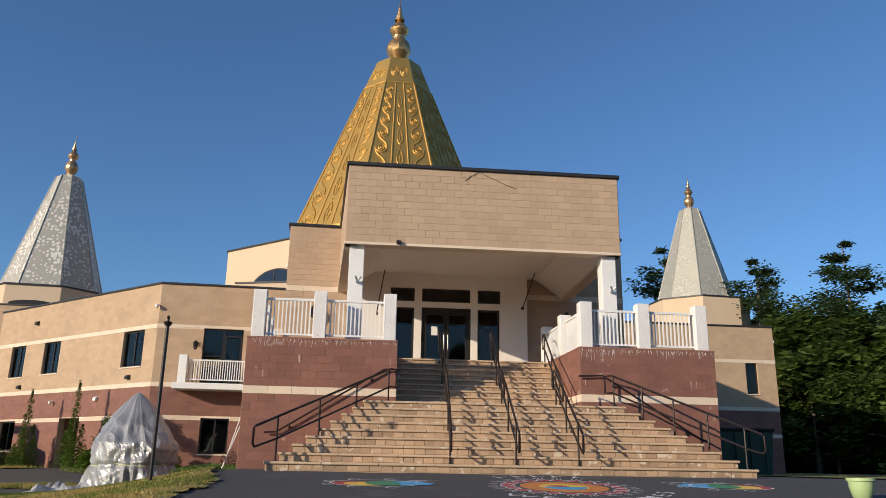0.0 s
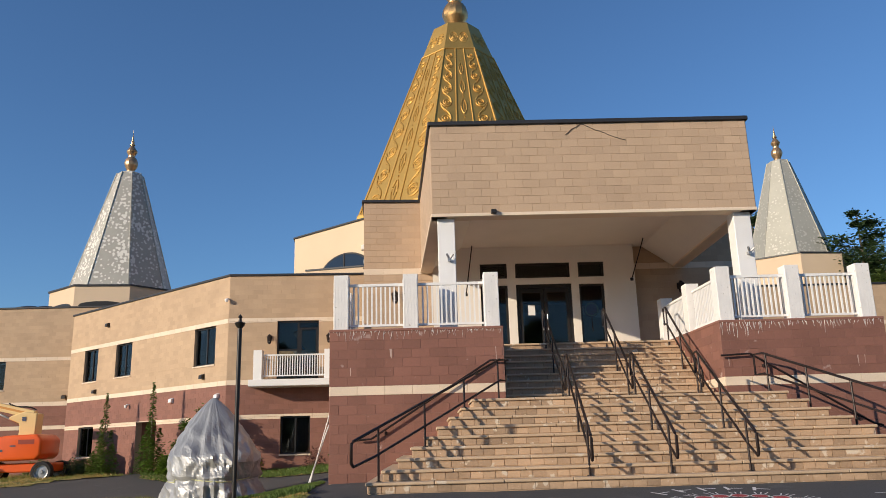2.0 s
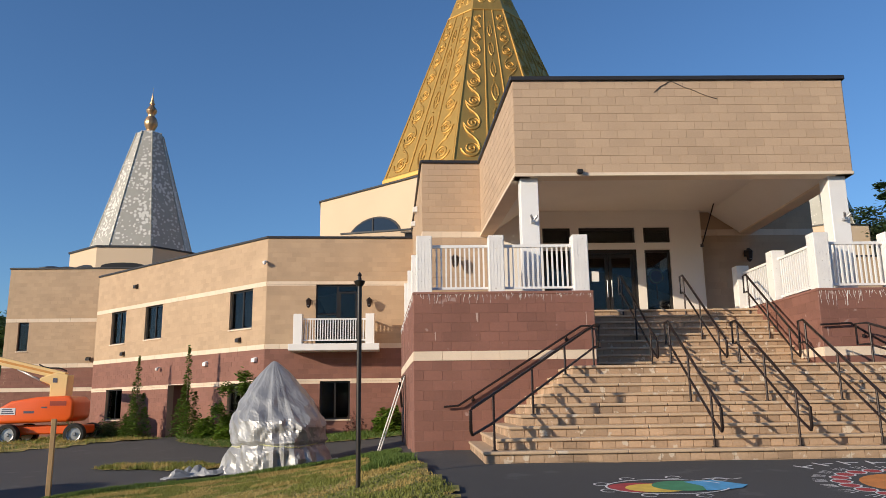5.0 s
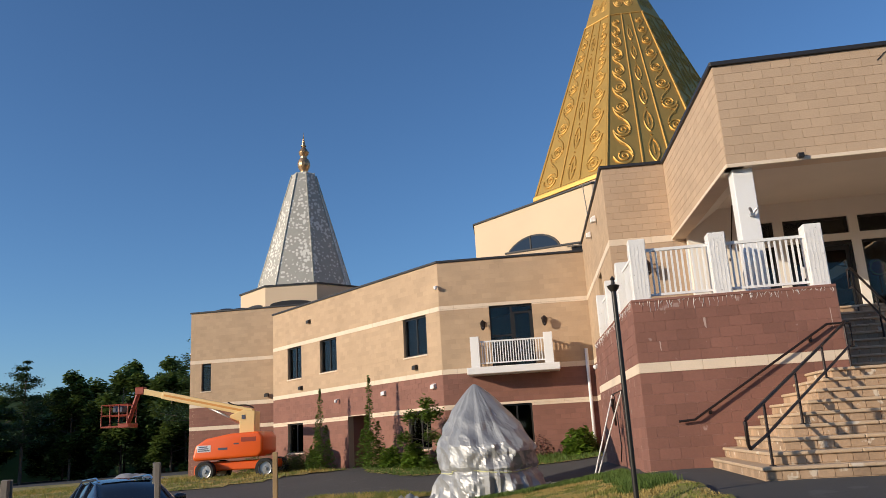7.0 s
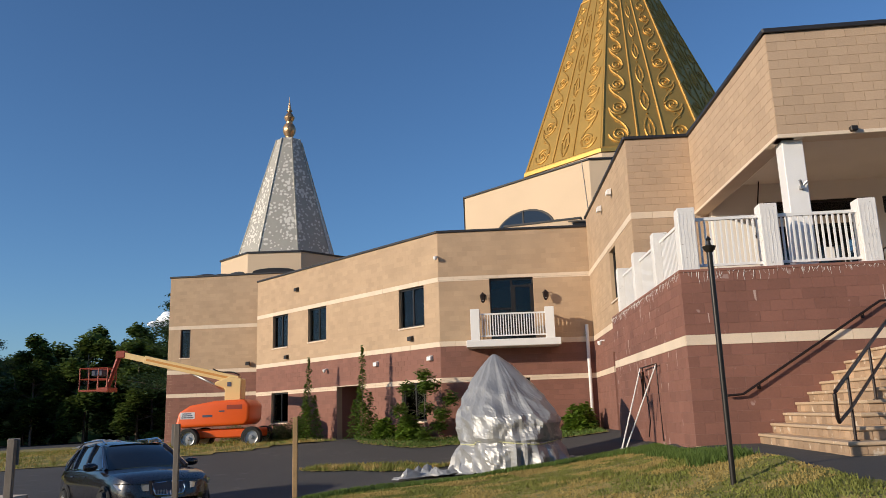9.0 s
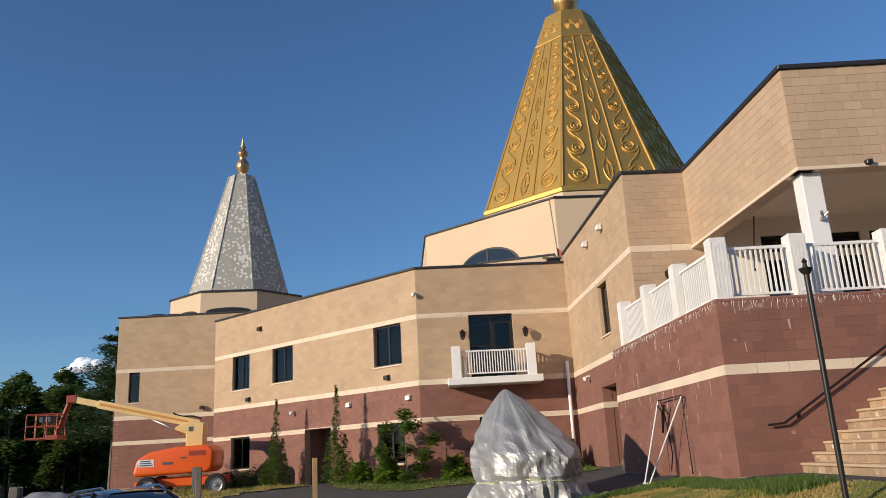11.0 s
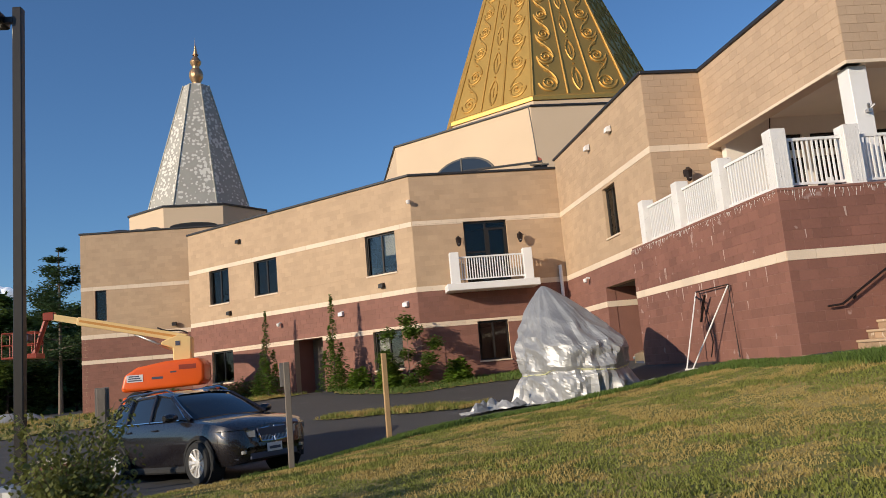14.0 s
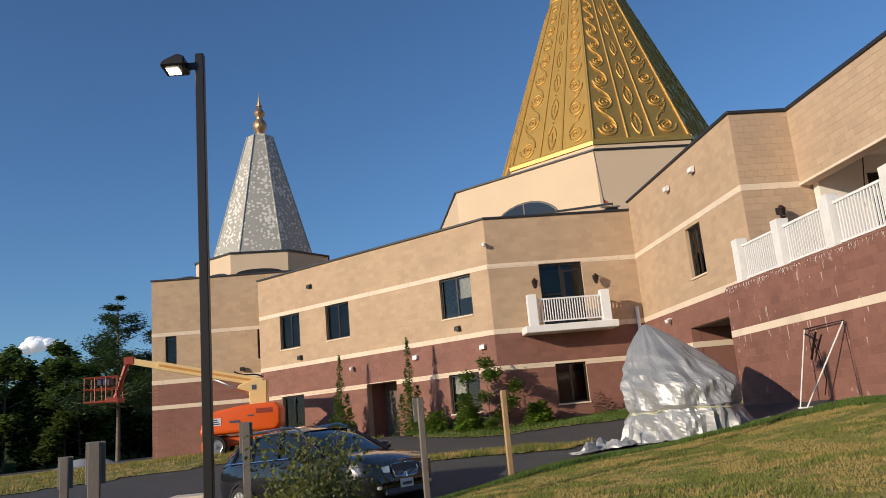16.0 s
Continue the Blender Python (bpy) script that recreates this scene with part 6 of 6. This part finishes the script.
px, py = 9.0, -8.3
pg = ground_z(px, py)
pt = thing("planter", (px, py, pg), "pale green glazed flower pot on the asphalt", "planter")
part("pot", Mesh().lathe([(0.10, 0.0), (0.15, 0.04), (0.19, 0.19), (0.20, 0.29), (0.225, 0.30), (0.225, 0.345), (0.195, 0.345), (0.19, 0.27)], 24, (px, py, pg)), POT, pt, smooth=40)
part("soil", Mesh().lathe([(0.19, 0.285), (0.15, 0.30), (0.0, 0.305)], 16, (px, py, pg)), BARK, pt)
dm = thing("dumpster", (13.6, 5.6, ground_z(13.6, 5.6)), "dark green steel refuse container beside the terrace", "dumpster")
part("bin", Mesh().extrude([(-1.2, -0.05), (1.2, -0.05), (1.35, 1.45), (-1.35, 1.45)], Matrix(((1, 0, 0, 13.4), (0, 0, 1, 5.0), (0, 1, 0, 0.0), (0, 0, 0, 1))), 1.6), DUMP, dm, bevel=0.03)
part("lid", Mesh().box(12.0, 14.8, 4.95, 6.65, 1.46, 1.56), RUBBER, dm, bevel=0.03)
for k in range(5):
    part("rib", Mesh().box(12.3 + 0.52 * k, 12.4 + 0.52 * k, 4.93, 5.0, 0.15, 1.4), DUMP, dm)
bx = thing("brick_pier", (-16.6, 0.1, -1.1), "low red block pier beside the driveway", "pier")
part("pier", Mesh().box(-16.9, -16.3, -0.2, 0.4, -1.3, -0.78), RED_B, bx, bevel=0.01)
part("cap_stone", Mesh().box(-16.95, -16.25, -0.25, 0.45, -0.78, -0.71), BAND, bx, bevel=0.01)
hp = Mesh()
rr = []
for i in range(41):
    row = []
    for j in range(17):
        x, y = -31.5 + 0.11 * i, 25.2 + 0.15 * j + 0.03 * i
        e = math.sin(math.pi * i / 40) * math.sin(math.pi * j / 16)
        row.append((x, y, ground_z(x, y) - 0.1 + e * (0.55 + 0.35 * noise.noise((x * 0.5, y * 0.5, 0)) + 0.3 * noise.noise((x * 1.5, y * 1.5, 0)))))
    rr.append(row)
solid("heap_cover", hp.rings(rr, closed=False, caps=False), TARP, "pale plastic sheeting spread over a low heap", "sheeting", smooth=True)
fl = thing("far_lamp", (-50, 38, ground_z(-50, 38)), "distant slim parking lamp before the woods", "street lamp")
part("pole", Mesh().tube([(-50, 38, -1.5), (-50, 38, 5.2)], 0.09, 8), STEEL, fl)
part("head", Mesh().box(-50.9, -49.1, 37.8, 38.2, 5.2, 5.32), STEEL, fl)
cb = thing("concrete_block", (-48, 34, ground_z(-48, 34)), "short pale concrete bollard at the far drive", "bollard")
part("block", Mesh().lathe([(0.35, -0.3), (0.35, 0.8), (0.3, 0.85)], 14, (-48, 34, ground_z(-48, 34))), BAND, cb)


# ---------------------------------------------------------------- chalk drawings
def lay(poly, lift):
    return [(x, y, ground_z(x, y) + lift) for x, y in poly]


def blob(parent, name, poly, colour, lift):
    m = Mesh()
    n = len(poly)
    cx, cy = sum(p[0] for p in poly) / n, sum(p[1] for p in poly) / n
    m.add(lay(poly + [(cx, cy)], lift), [(i, (i + 1) % n, n) for i in range(n)])
    return part(name, m, CHALK[colour], parent)


def line(parent, pts, colour, w, lift=0.008):
    m = Mesh()
    v, f = [], []
    for k, (x, y) in enumerate(pts):
        ax, ay = pts[min(k + 1, len(pts) - 1)]
        bx_, by_ = pts[max(k - 1, 0)]
        d = Vector((ax - bx_, ay - by_)).normalized()
        v += [(x - d.y * w / 2, y + d.x * w / 2), (x + d.y * w / 2, y - d.x * w / 2)]
        if k:
            f.append((2 * k - 2, 2 * k - 1, 2 * k + 1, 2 * k))
    m.add(lay(v, lift), f)
    return part("chalk_line", m, CHALK[colour], parent)


def circle(cx, cy, rx, ry, a0=0, a1=360, n=28):
    return [(cx + rx * math.cos(radians(a0 + (a1 - a0) * i / n)), cy + ry * math.sin(radians(a0 + (a1 - a0) * i / n))) for i in range(n + (a1 - a0 < 359))]


def chalk_sun(cx, cy):
    ob = thing("chalk_mandala", (cx, cy, ground_z(cx, cy)), "chalk sunburst mandala in orange, blue and crimson on asphalt", "chalk drawing")
    blob(ob, "halo", circle(cx, cy, 0.78, 0.78), "orange", 0.005)
    blob(ob, "core", circle(cx, cy, 0.44, 0.44), "yellow", 0.007)
    blob(ob, "core", circle(cx, cy - 0.02, 0.40, 0.40, 180, 360), "blue", 0.009)
    blob(ob, "core", circle(cx - 0.08, cy + 0.1, 0.2, 0.1), "red", 0.010)
    for k in range(22):
        a = 2 * math.pi * k / 22
        px_, py_ = cx + 1.0 * math.cos(a), cy + 1.0 * math.sin(a)
        blob(ob, "petal", circle(px_, py_, 0.13, 0.13, n=12), "red", 0.005)
        line(ob, circle(px_, py_, 0.13, 0.13, 0, 360, 12) + [(px_ + 0.13, py_)], "white", 0.025)
        c, s = math.cos(a), math.sin(a)
        for d in (-0.06, 0, 0.06):
            line(ob, [(cx + 1.18 * c - d * s, cy + 1.18 * s + d * c), (cx + 1.34 * c - 1.6 * d * s, cy + 1.34 * s + 1.6 * d * c)], "white", 0.02)


def chalk_paisley(cx, cy, flip):
    ob = thing("chalk_paisley", (cx, cy, ground_z(cx, cy)), "chalk paisley in yellow, green, blue and crimson on asphalt", "chalk drawing")
    f = flip
    blob(ob, "lobe", circle(cx - f * 0.45, cy, 0.42, 0.32), "red", 0.005)
    blob(ob, "lobe", circle(cx - f * 0.25, cy - 0.05, 0.40, 0.28), "yellow", 0.007)
    blob(ob, "lobe", circle(cx + f * 0.12, cy + 0.05, 0.40, 0.34), "green", 0.009)
    blob(ob, "tail", [(cx + f * x, cy + y) for x, y in ((0.2, 0.3), (0.6, 0.42), (0.75, 0.25), (0.95, 0.05), (0.8, -0.15), (0.55, -0.25), (0.3, -0.3), (0.35, 0.0))], "blue", 0.011)
    line(ob, circle(cx - f * 0.1, cy, 0.78, 0.48, 20, 340), "white", 0.03, 0.013)
    for k in range(7):
        a = radians(40 + 40 * k)
        line(ob, circle(cx + 0.95 * math.cos(a), cy + 0.62 * math.sin(a), 0.1, 0.1, 0, 300, 10), "white", 0.025, 0.013)
    line(ob, [(cx + f * x, cy + y) for x, y in ((0.5, 0.45), (0.75, 0.55), (0.9, 0.42), (1.05, 0.5))], "white", 0.03, 0.013)


chalk_sun(4.25, -7.1)
chalk_paisley(1.05, -7.0, 1)
chalk_paisley(7.4, -6.7, -1)


def chalk_text(word, spots):
    """Letters chalked one by one along a curve."""
    for ch, (x, y, a) in zip(word, spots):
        cu = bpy.data.curves.new("letter", "FONT")
        cu.body, cu.size, cu.offset, cu.align_x = ch, 0.42, 0.004, "CENTER"
        tmp = bpy.data.objects.new("letter", cu)
        me = bpy.data.meshes.new_from_object(tmp)
        bpy.data.objects.remove(tmp)
        m4 = pose(x, y, 0, 0, 0, a)
        for vtx in me.vertices:
            p = m4 @ Vector((vtx.co.x * 1.25, vtx.co.y, 0))
            vtx.co = (p.x, p.y, ground_z(p.x, p.y) + 0.008)
        me.materials.clear()
        me.materials.append(CHALK["white"])
        ob = new("chalk_letter", me)
        tagged(ob, "white chalk capital letter of a greeting on asphalt", "chalk letter", "chalk greeting")


chalk_text("WELCOMES", [(4.25 + 1.85 * math.cos(radians(a)), -7.1 + 1.85 * math.sin(radians(a)), a + 90) for a in (-128, -112, -98, -84, -69, -53, -37, -23)])
nb = thing("chalk_marks", (3.3, -5.7, 0), "illegible white chalk strokes arched above the mandala", "chalk drawing")
for k in range(5):
    a = radians(125 - 14 * k)
    line(nb, [(4.25 + r_ * math.cos(a), -7.1 + r_ * math.sin(a)) for r_ in (1.5, 1.66, 1.8)], "white", 0.05)
    line(nb, [(4.25 + 1.66 * math.cos(a - q), -7.1 + 1.66 * math.sin(a - q)) for q in (0, 0.05, 0.1, 0.14)], "white", 0.04)
for k in range(4):
    a = radians(-75 + 13 * k)
    line(nb, [(4.25 + r_ * math.cos(a), -7.1 + r_ * math.sin(a)) for r_ in (2.35, 2.5, 2.65)], "white", 0.05)
solid("drain_cover", Mesh().lathe([(0.2, 0.0), (0.2, 0.012), (0.17, 0.014), (0, 0.014)], 20, (-0.4, -9.4, ground_z(-0.4, -9.4))), CAP, "small dark round drain cover in the asphalt", "drain cover")


# ---------------------------------------------------------------- plants
def leaf_card(m, p, s, r):
    """One leaf clump: two crossed little blades."""
    a, b = r.uniform(0, 6.3), r.uniform(-0.9, 0.9)
    u = Vector((math.cos(a), math.sin(a), 0.5 * b)) * s
    w = Vector((-math.sin(a), math.cos(a), r.uniform(-0.8, 0.8))) * s * 0.55
    m.add([p - u, p + w * 0.8, p + u, p - w * 0.8], [(0, 1, 2, 3)])


def broadleaf(name, h, spread, seed, mat, leaves, size, label, trunk_r=0.16, base=0.25, lobes=9):
    r = random.Random(seed)
    ob = thing(name, (0, 0, 0), label, "tree")
    tr = Mesh()
    lean = Vector((r.uniform(-0.4, 0.4), r.uniform(-0.4, 0.4), 0)) * h * 0.05
    pts = [Vector((0, 0, -0.2)) + lean * (k / 8) ** 2 * 2 + Vector((0, 0, h * 0.85 * k / 8)) for k in range(9)]
    tr.tube(pts, trunk_r, 8, trunk_r * 0.25)
    tips = []
    for k in range(lobes):
        f = base + (0.95 - base) * (k + 0.5) / lobes
        p0 = pts[min(8, int(f * 8))]
        a = k * 2.4 + r.uniform(-0.5, 0.5)
        reach = spread * math.sin(math.pi * (0.18 + 0.75 * (f - base) / (1 - base))) * r.uniform(0.6, 1.15)
        p1 = p0 + Vector((math.cos(a) * reach, math.sin(a) * reach, h * r.uniform(0.02, 0.14)))
        tr.tube([p0, (p0 + p1) / 2 + Vector((0, 0, h * 0.02)), p1], trunk_r * 0.35, 5, 0.02)
        tips.append((p1, reach))
    tips.append((pts[-1] + Vector((0, 0, h * 0.06)), spread * 0.4))
    part("trunk", tr, BARK, ob)
    cr_ = Mesh()
    for p1, reach in tips:
        for _ in range(leaves // len(tips)):
            d = Vector((r.gauss(0, 1), r.gauss(0, 1), r.gauss(0, 0.75)))
            d = d.normalized() * (r.random() ** 0.45)
            q = p1 + d * (spread * 0.36) * r.uniform(0.7, 1.15)
            leaf_card(cr_, q, size * r.uniform(0.6, 1.4), r)
    part("crown", cr_, mat, ob, kind="stuff")
    return ob


def pine(name, h, seed, label, dens=2.2):
    r = random.Random(seed)
    ob = thing(name, (0, 0, 0), label, "tree")
    tr, cr_ = Mesh(), Mesh()
    tr.tube([(0, 0, -0.2), (0.05, 0, h * 0.5), (0, 0.05, h)], 0.22, 8, 0.03)
    z = h * 0.32
    while z < h * 0.99:
        f = (z - h * 0.32) / (h * 0.67)
        for k in range(r.choice((3, 4, 5))):
            a = r.uniform(0, 6.3)
            l = h * 0.29 * (1 - f) ** 0.7 * r.uniform(0.5, 1.2) + 0.25
            p1 = Vector((math.cos(a) * l, math.sin(a) * l, z + l * r.uniform(0.0, 0.28)))
            p0 = Vector((0, 0, z))
            tr.tube([p0, p1], 0.05 * (1 - f) + 0.012, 4, 0.01)
            for j in range(int((26 + 30 * l) * dens)):
                t = r.uniform(0.3, 1.06)
                q = p0.lerp(p1, t) + Vector((r.gauss(0, 0.26), r.gauss(0, 0.26), r.gauss(0.05, 0.13))) * (0.5 + 0.5 * l)
                leaf_card(cr_, q, r.uniform(0.09, 0.20), r)
        z += h * 0.058 * r.uniform(0.7, 1.3)
    part("trunk", tr, BARK, ob)
    part("crown", cr_, NEEDLE, ob, kind="stuff")
    return ob


def plant_out(ob, spots, group):
    ob["group"] = group
    first = True
    for x, y, s in spots:
        m4 = pose(x, y, ground_z(x, y) - 0.05, 0, 0, (x * 37 + y * 91) % 360) @ Matrix.Scale(s, 4)
        if first:
            ob.matrix_basis = m4
            first = False
        else:
            c = copy_thing(ob, m4)
            c.matrix_basis = m4


tr_a = broadleaf("woodland_tree", 11.0, 3.4, 11, LEAF, 9000, 0.30, "tall broadleaved woodland tree, dense dark green crown", lobes=16, base=0.16)
tr_b = broadleaf("woodland_tree", 13.0, 3.0, 23, LEAF, 8500, 0.29, "tall slender woodland tree with bare pale trunk below", lobes=15, base=0.34)
tr_c = broadleaf("woodland_tree", 8.0, 3.2, 31, LEAF, 8500, 0.28, "bushy woodland edge tree, leafy to the ground", lobes=14, base=0.04)
pn_a = pine("pine_tree", 14.0, 5, "tall white pine with layered dark green boughs")
pn_b = pine("pine_tree", 11.5, 9, "white pine with open layered boughs")
r = random.Random(77)
L_, R_ = [], []
for k in range(64):
    f = k / 63
    x, y = -112 + 82 * f + r.uniform(-2, 2), 36 + 40 * f + r.uniform(-6, 8)
    L_.append((x, y, r.uniform(0.75, 1.1)))
for k in range(75):
    f = k / 74
    x, y = 34 + 36 * f + r.uniform(-2, 2), 40 - 30 * f + r.uniform(-4, 5) + 6 * (k % 3)
    R_.append((x, y, r.uniform(0.92, 1.25)))
# unseen row added behind the camera, only to darken what the panes reflect
UNSEEN_TREES = [(-45 + 120 * k / 27 + r.uniform(-2, 2), -66 + r.uniform(-6, 6), r.uniform(1.05, 1.35)) for k in range(28)]
plant_out(tr_a, L_[0::3] + R_[0::3] + UNSEEN_TREES[0::2], "woods behind the temple")
plant_out(tr_c, [(x, y - 2.5, s) for x, y, s in L_[1::3] + R_[1::3]] + [(x + 3, y - 6.0, s * 0.85) for x, y, s in R_[0::3]], "woods behind the temple")
plant_out(tr_b, L_[2::3] + R_[2::3] + UNSEEN_TREES[1::2], "woods behind the temple")
plant_out(pn_a, [(-38.5, 56.0, 1.05), (-35.2, 57.5, 0.95), (33.5, 40.0, 1.25), (39.0, 36.0, 1.3), (46.0, 30.0, 1.25), (29.5, 50.0, 1.5), (-60.0, 58.0, 0.9)], "pines behind the temple")
plant_out(pn_b, [(-33.0, 62.0, 0.9), (36.0, 44.0, 1.25), (42.0, 33.0, 1.1), (52.0, 24.0, 1.2), (-32.0, 58.0, 0.85), (49.0, 30.0, 1.35)], "pines behind the temple")
bk_m = Mesh()
for side in (0, 1):
    pts = [(-150, 30), (-100, 52), (-60, 76), (-24, 86)] if side == 0 else [(24, 74), (45, 58), (66, 34), (100, 8)]
    rowz = []
    for (ax, ay), (bx2, by2) in zip(pts, pts[1:]):
        for k in range(24):
            f = k / 24
            x, y = ax + (bx2 - ax) * f, ay + (by2 - ay) * f
            hh = (8.5 if side == 0 else 10) + 2.0 * noise.noise((x * 0.2, y * 0.2, 0)) + 1.2 * noise.noise((x * 0.9, y * 0.9, 2))
            rowz.append([(x + 1.2 * noise.noise((x, y, q * 1.0)), y + 1.2 * noise.noise((y, x, q * 1.0)), -2 + (hh + 2) * q / 8) for q in range(9)])
    bk_m.rings(rowz, closed=False, caps=False)
solid("backdrop_woods", bk_m, NEEDLE, "dark depth of the woods behind the front trees", "woods", "structure", smooth=True)


def juniper(h, seed):
    r_ = random.Random(seed)
    ob = thing("columnar_juniper", (0, 0, 0), "narrow columnar juniper against the red wall", "conifer", "junipers along the wing")
    part("trunk", Mesh().tube([(0, 0, -0.05), (0, 0, h * 0.9)], 0.04, 6, 0.01), BARK, ob)
    m = Mesh()
    for k, (q0, hk) in enumerate(((0.0, 1.0), (0.20, 0.68), (0.26, 0.55), (0.30, 0.50), (0.34, 0.42), (0.38, 0.38), (0.42, 0.30))):
        a0 = k * 2.3
        for _ in range(900 if k == 0 else 480):
            f = r_.random()
            rad = (0.30 * (1 - f) ** 0.75 + 0.03) * (0.55 + 0.7 * abs(math.sin(f * 17 + k)))
            a, q = r_.uniform(0, 6.3), rad * r_.random() ** 0.5
            out_ = q0 * (1.3 - 0.2 * f)
            leaf_card(m, Vector((out_ * math.cos(a0) + q * math.cos(a), out_ * math.sin(a0) + q * math.sin(a), 0.05 + f * h * hk)), r_.uniform(0.04, 0.08), r_)
    part("foliage", m, SHRUB, ob, kind="stuff")
    return ob


j1 = juniper(3.75, 41)
plant_out(j1, [(-15.42, 19.35, 1.0), (-12.38, 16.85, 1.05)], "junipers along the wing")


def shrub(rad, h, seed, mat, label, n=1500, size=0.06):
    r_ = random.Random(seed)
    ob = thing("shrub", (0, 0, 0), label, "shrub")
    st_ = Mesh()
    for k in range(9):
        a = k * 0.7
        st_.tube([(0, 0, -0.05), (math.cos(a) * rad * 0.4, math.sin(a) * rad * 0.4, h * 0.5), (math.cos(a) * rad * 0.7, math.sin(a) * rad * 0.7, h * 0.85)], 0.012, 4, 0.004)
    part("stems", st_, BARK, ob)
    m = Mesh()
    for _ in range(n):
        d = Vector((r_.gauss(0, 1), r_.gauss(0, 1), abs(r_.gauss(0, 1)))).normalized() * r_.random() ** 0.35
        k = 1 + 0.25 * noise.noise(d * 3 + Vector((seed, 0, 0)))
        leaf_card(m, Vector((d.x * rad * k, d.y * rad * k, 0.06 + d.z * h * k)), r_.uniform(0.6, 1.4) * size, r_)
    part("foliage", m, mat, ob, kind="stuff")
    return ob


plant_out(shrub(0.52, 0.78, 51, HOSTA, "rounded bright green shrub at the wall's foot", n=1700, size=0.085), [(-3.6, 13.6, 1.25), (-7.60, 14.60, 1.1), (-10.21, 15.50, 1.15), (-11.43, 16.42, 1.05), (-3.3, 14.8, 1.0)], "shrubs along the wing")
plant_out(shrub(0.9, 1.0, 53, LEAF, "low dark hedge shrub beside the wing"), [(-16.8, 21.3, 1.0), (-17.8, 22.0, 0.95), (-17.2, 20.6, 0.8), (-20.6, 24.2, 1.0)], "shrubs along the wing")
plant_out(shrub(0.55, 1.0, 57, PURPLE, "loose purple-leaved shrub at the wall's foot", n=500), [(-7.4, 14.9, 0.8), (-5.0, 14.9, 0.9), (-10.0, 16.2, 0.6)], "shrubs along the wing")
yt = broadleaf("young_tree", 3.1, 1.0, 61, SHRUB, 3800, 0.075, "slender young green tree before a window", trunk_r=0.025, base=0.2, lobes=10)
plant_out(yt, [(-9.45, 14.55, 1.0)], "young trees along the wing")


def sapling():
    r_ = random.Random(5)
    ob = thing("sapling", (0, 0, 0), "sparse leafy sapling with drooping narrow leaves by the drive", "sapling")
    st_, lf = Mesh(), Mesh()
    for k in range(40):
        a = r_.uniform(0, 6.3)
        reach, h = r_.uniform(0.1, 0.68), r_.uniform(0.6, 1.65)
        pts = [Vector((0, 0, 0.05 + 0.3 * r_.random()))]
        for j in range(1, 7):
            f = j / 6
            pts.append(Vector((math.cos(a) * reach * f ** 1.3, math.sin(a) * reach * f ** 1.3, h * (f - 0.16 * f * f))))
        st_.tube(pts, 0.008, 5, 0.002)
        for j in range(200):
            f = r_.uniform(0.25, 1.0) * 6
            i = min(5, int(f))
            p = pts[i].lerp(pts[i + 1], f - i) + Vector((r_.gauss(0, 0.075), r_.gauss(0, 0.075), r_.gauss(-0.03, 0.05)))
            b = r_.uniform(0, 6.3)
            d = Vector((math.cos(b) * 0.6, math.sin(b) * 0.6, -r_.uniform(0.2, 1.1))).normalized() * r_.uniform(0.03, 0.06)
            w = Vector((-math.sin(b), math.cos(b), 0)) * 0.017
            lf.add([p, p + d * 0.5 + w, p + d, p + d * 0.5 - w], [(0, 1, 2, 3)])
    part("stems", st_, BARK, ob, kind="stuff")
    part("foliage", lf, OLIVE, ob, kind="stuff")
    return ob


plant_out(sapling(), [(-13.2, -8.15, 1.06)], "saplings by the drive")

# fair-weather clouds, low over the woods
for cx, cy, cz, s in ((-722, 1500, 200, 0.60),):
    r_ = random.Random(int(cx))
    m = Mesh()
    for _ in range(60):
        t = r_.uniform(-1, 1)
        q = s * (26 * (1 - abs(t)) + 9) * r_.uniform(0.5, 1.0)
        o = Vector((cx + t * 75 * s, cy + r_.uniform(-15, 15), cz + r_.uniform(0, 30) * s * (1 - abs(t)) + 8 * t * s))
        m.rings([[o + Vector((q * math.cos(e) * math.cos(a), q * math.cos(e) * math.sin(a), 0.62 * q * math.sin(e))) for a in [i * math.pi / 8 for i in range(16)]] for e in [radians(-80 + 160 * j / 8) for j in range(9)]])
    cloud = material("cloud_white_glow", (0.8, 0.8, 0.8), 1.0, var=0.05, scale=0.02, fine=0.2, bump=0)
    cb_ = cloud.node_tree.nodes["Principled BSDF"]
    # a faint bluish emission stands in for light on the cloud's shaded underside
    cb_.inputs["Emission Color"].default_value, cb_.inputs["Emission Strength"].default_value = (0.75, 0.82, 0.95, 1), 0.35
    solid("backdrop_cloud", m, cloud, "small white fair-weather cloud", "cloud", "structure", smooth=True)
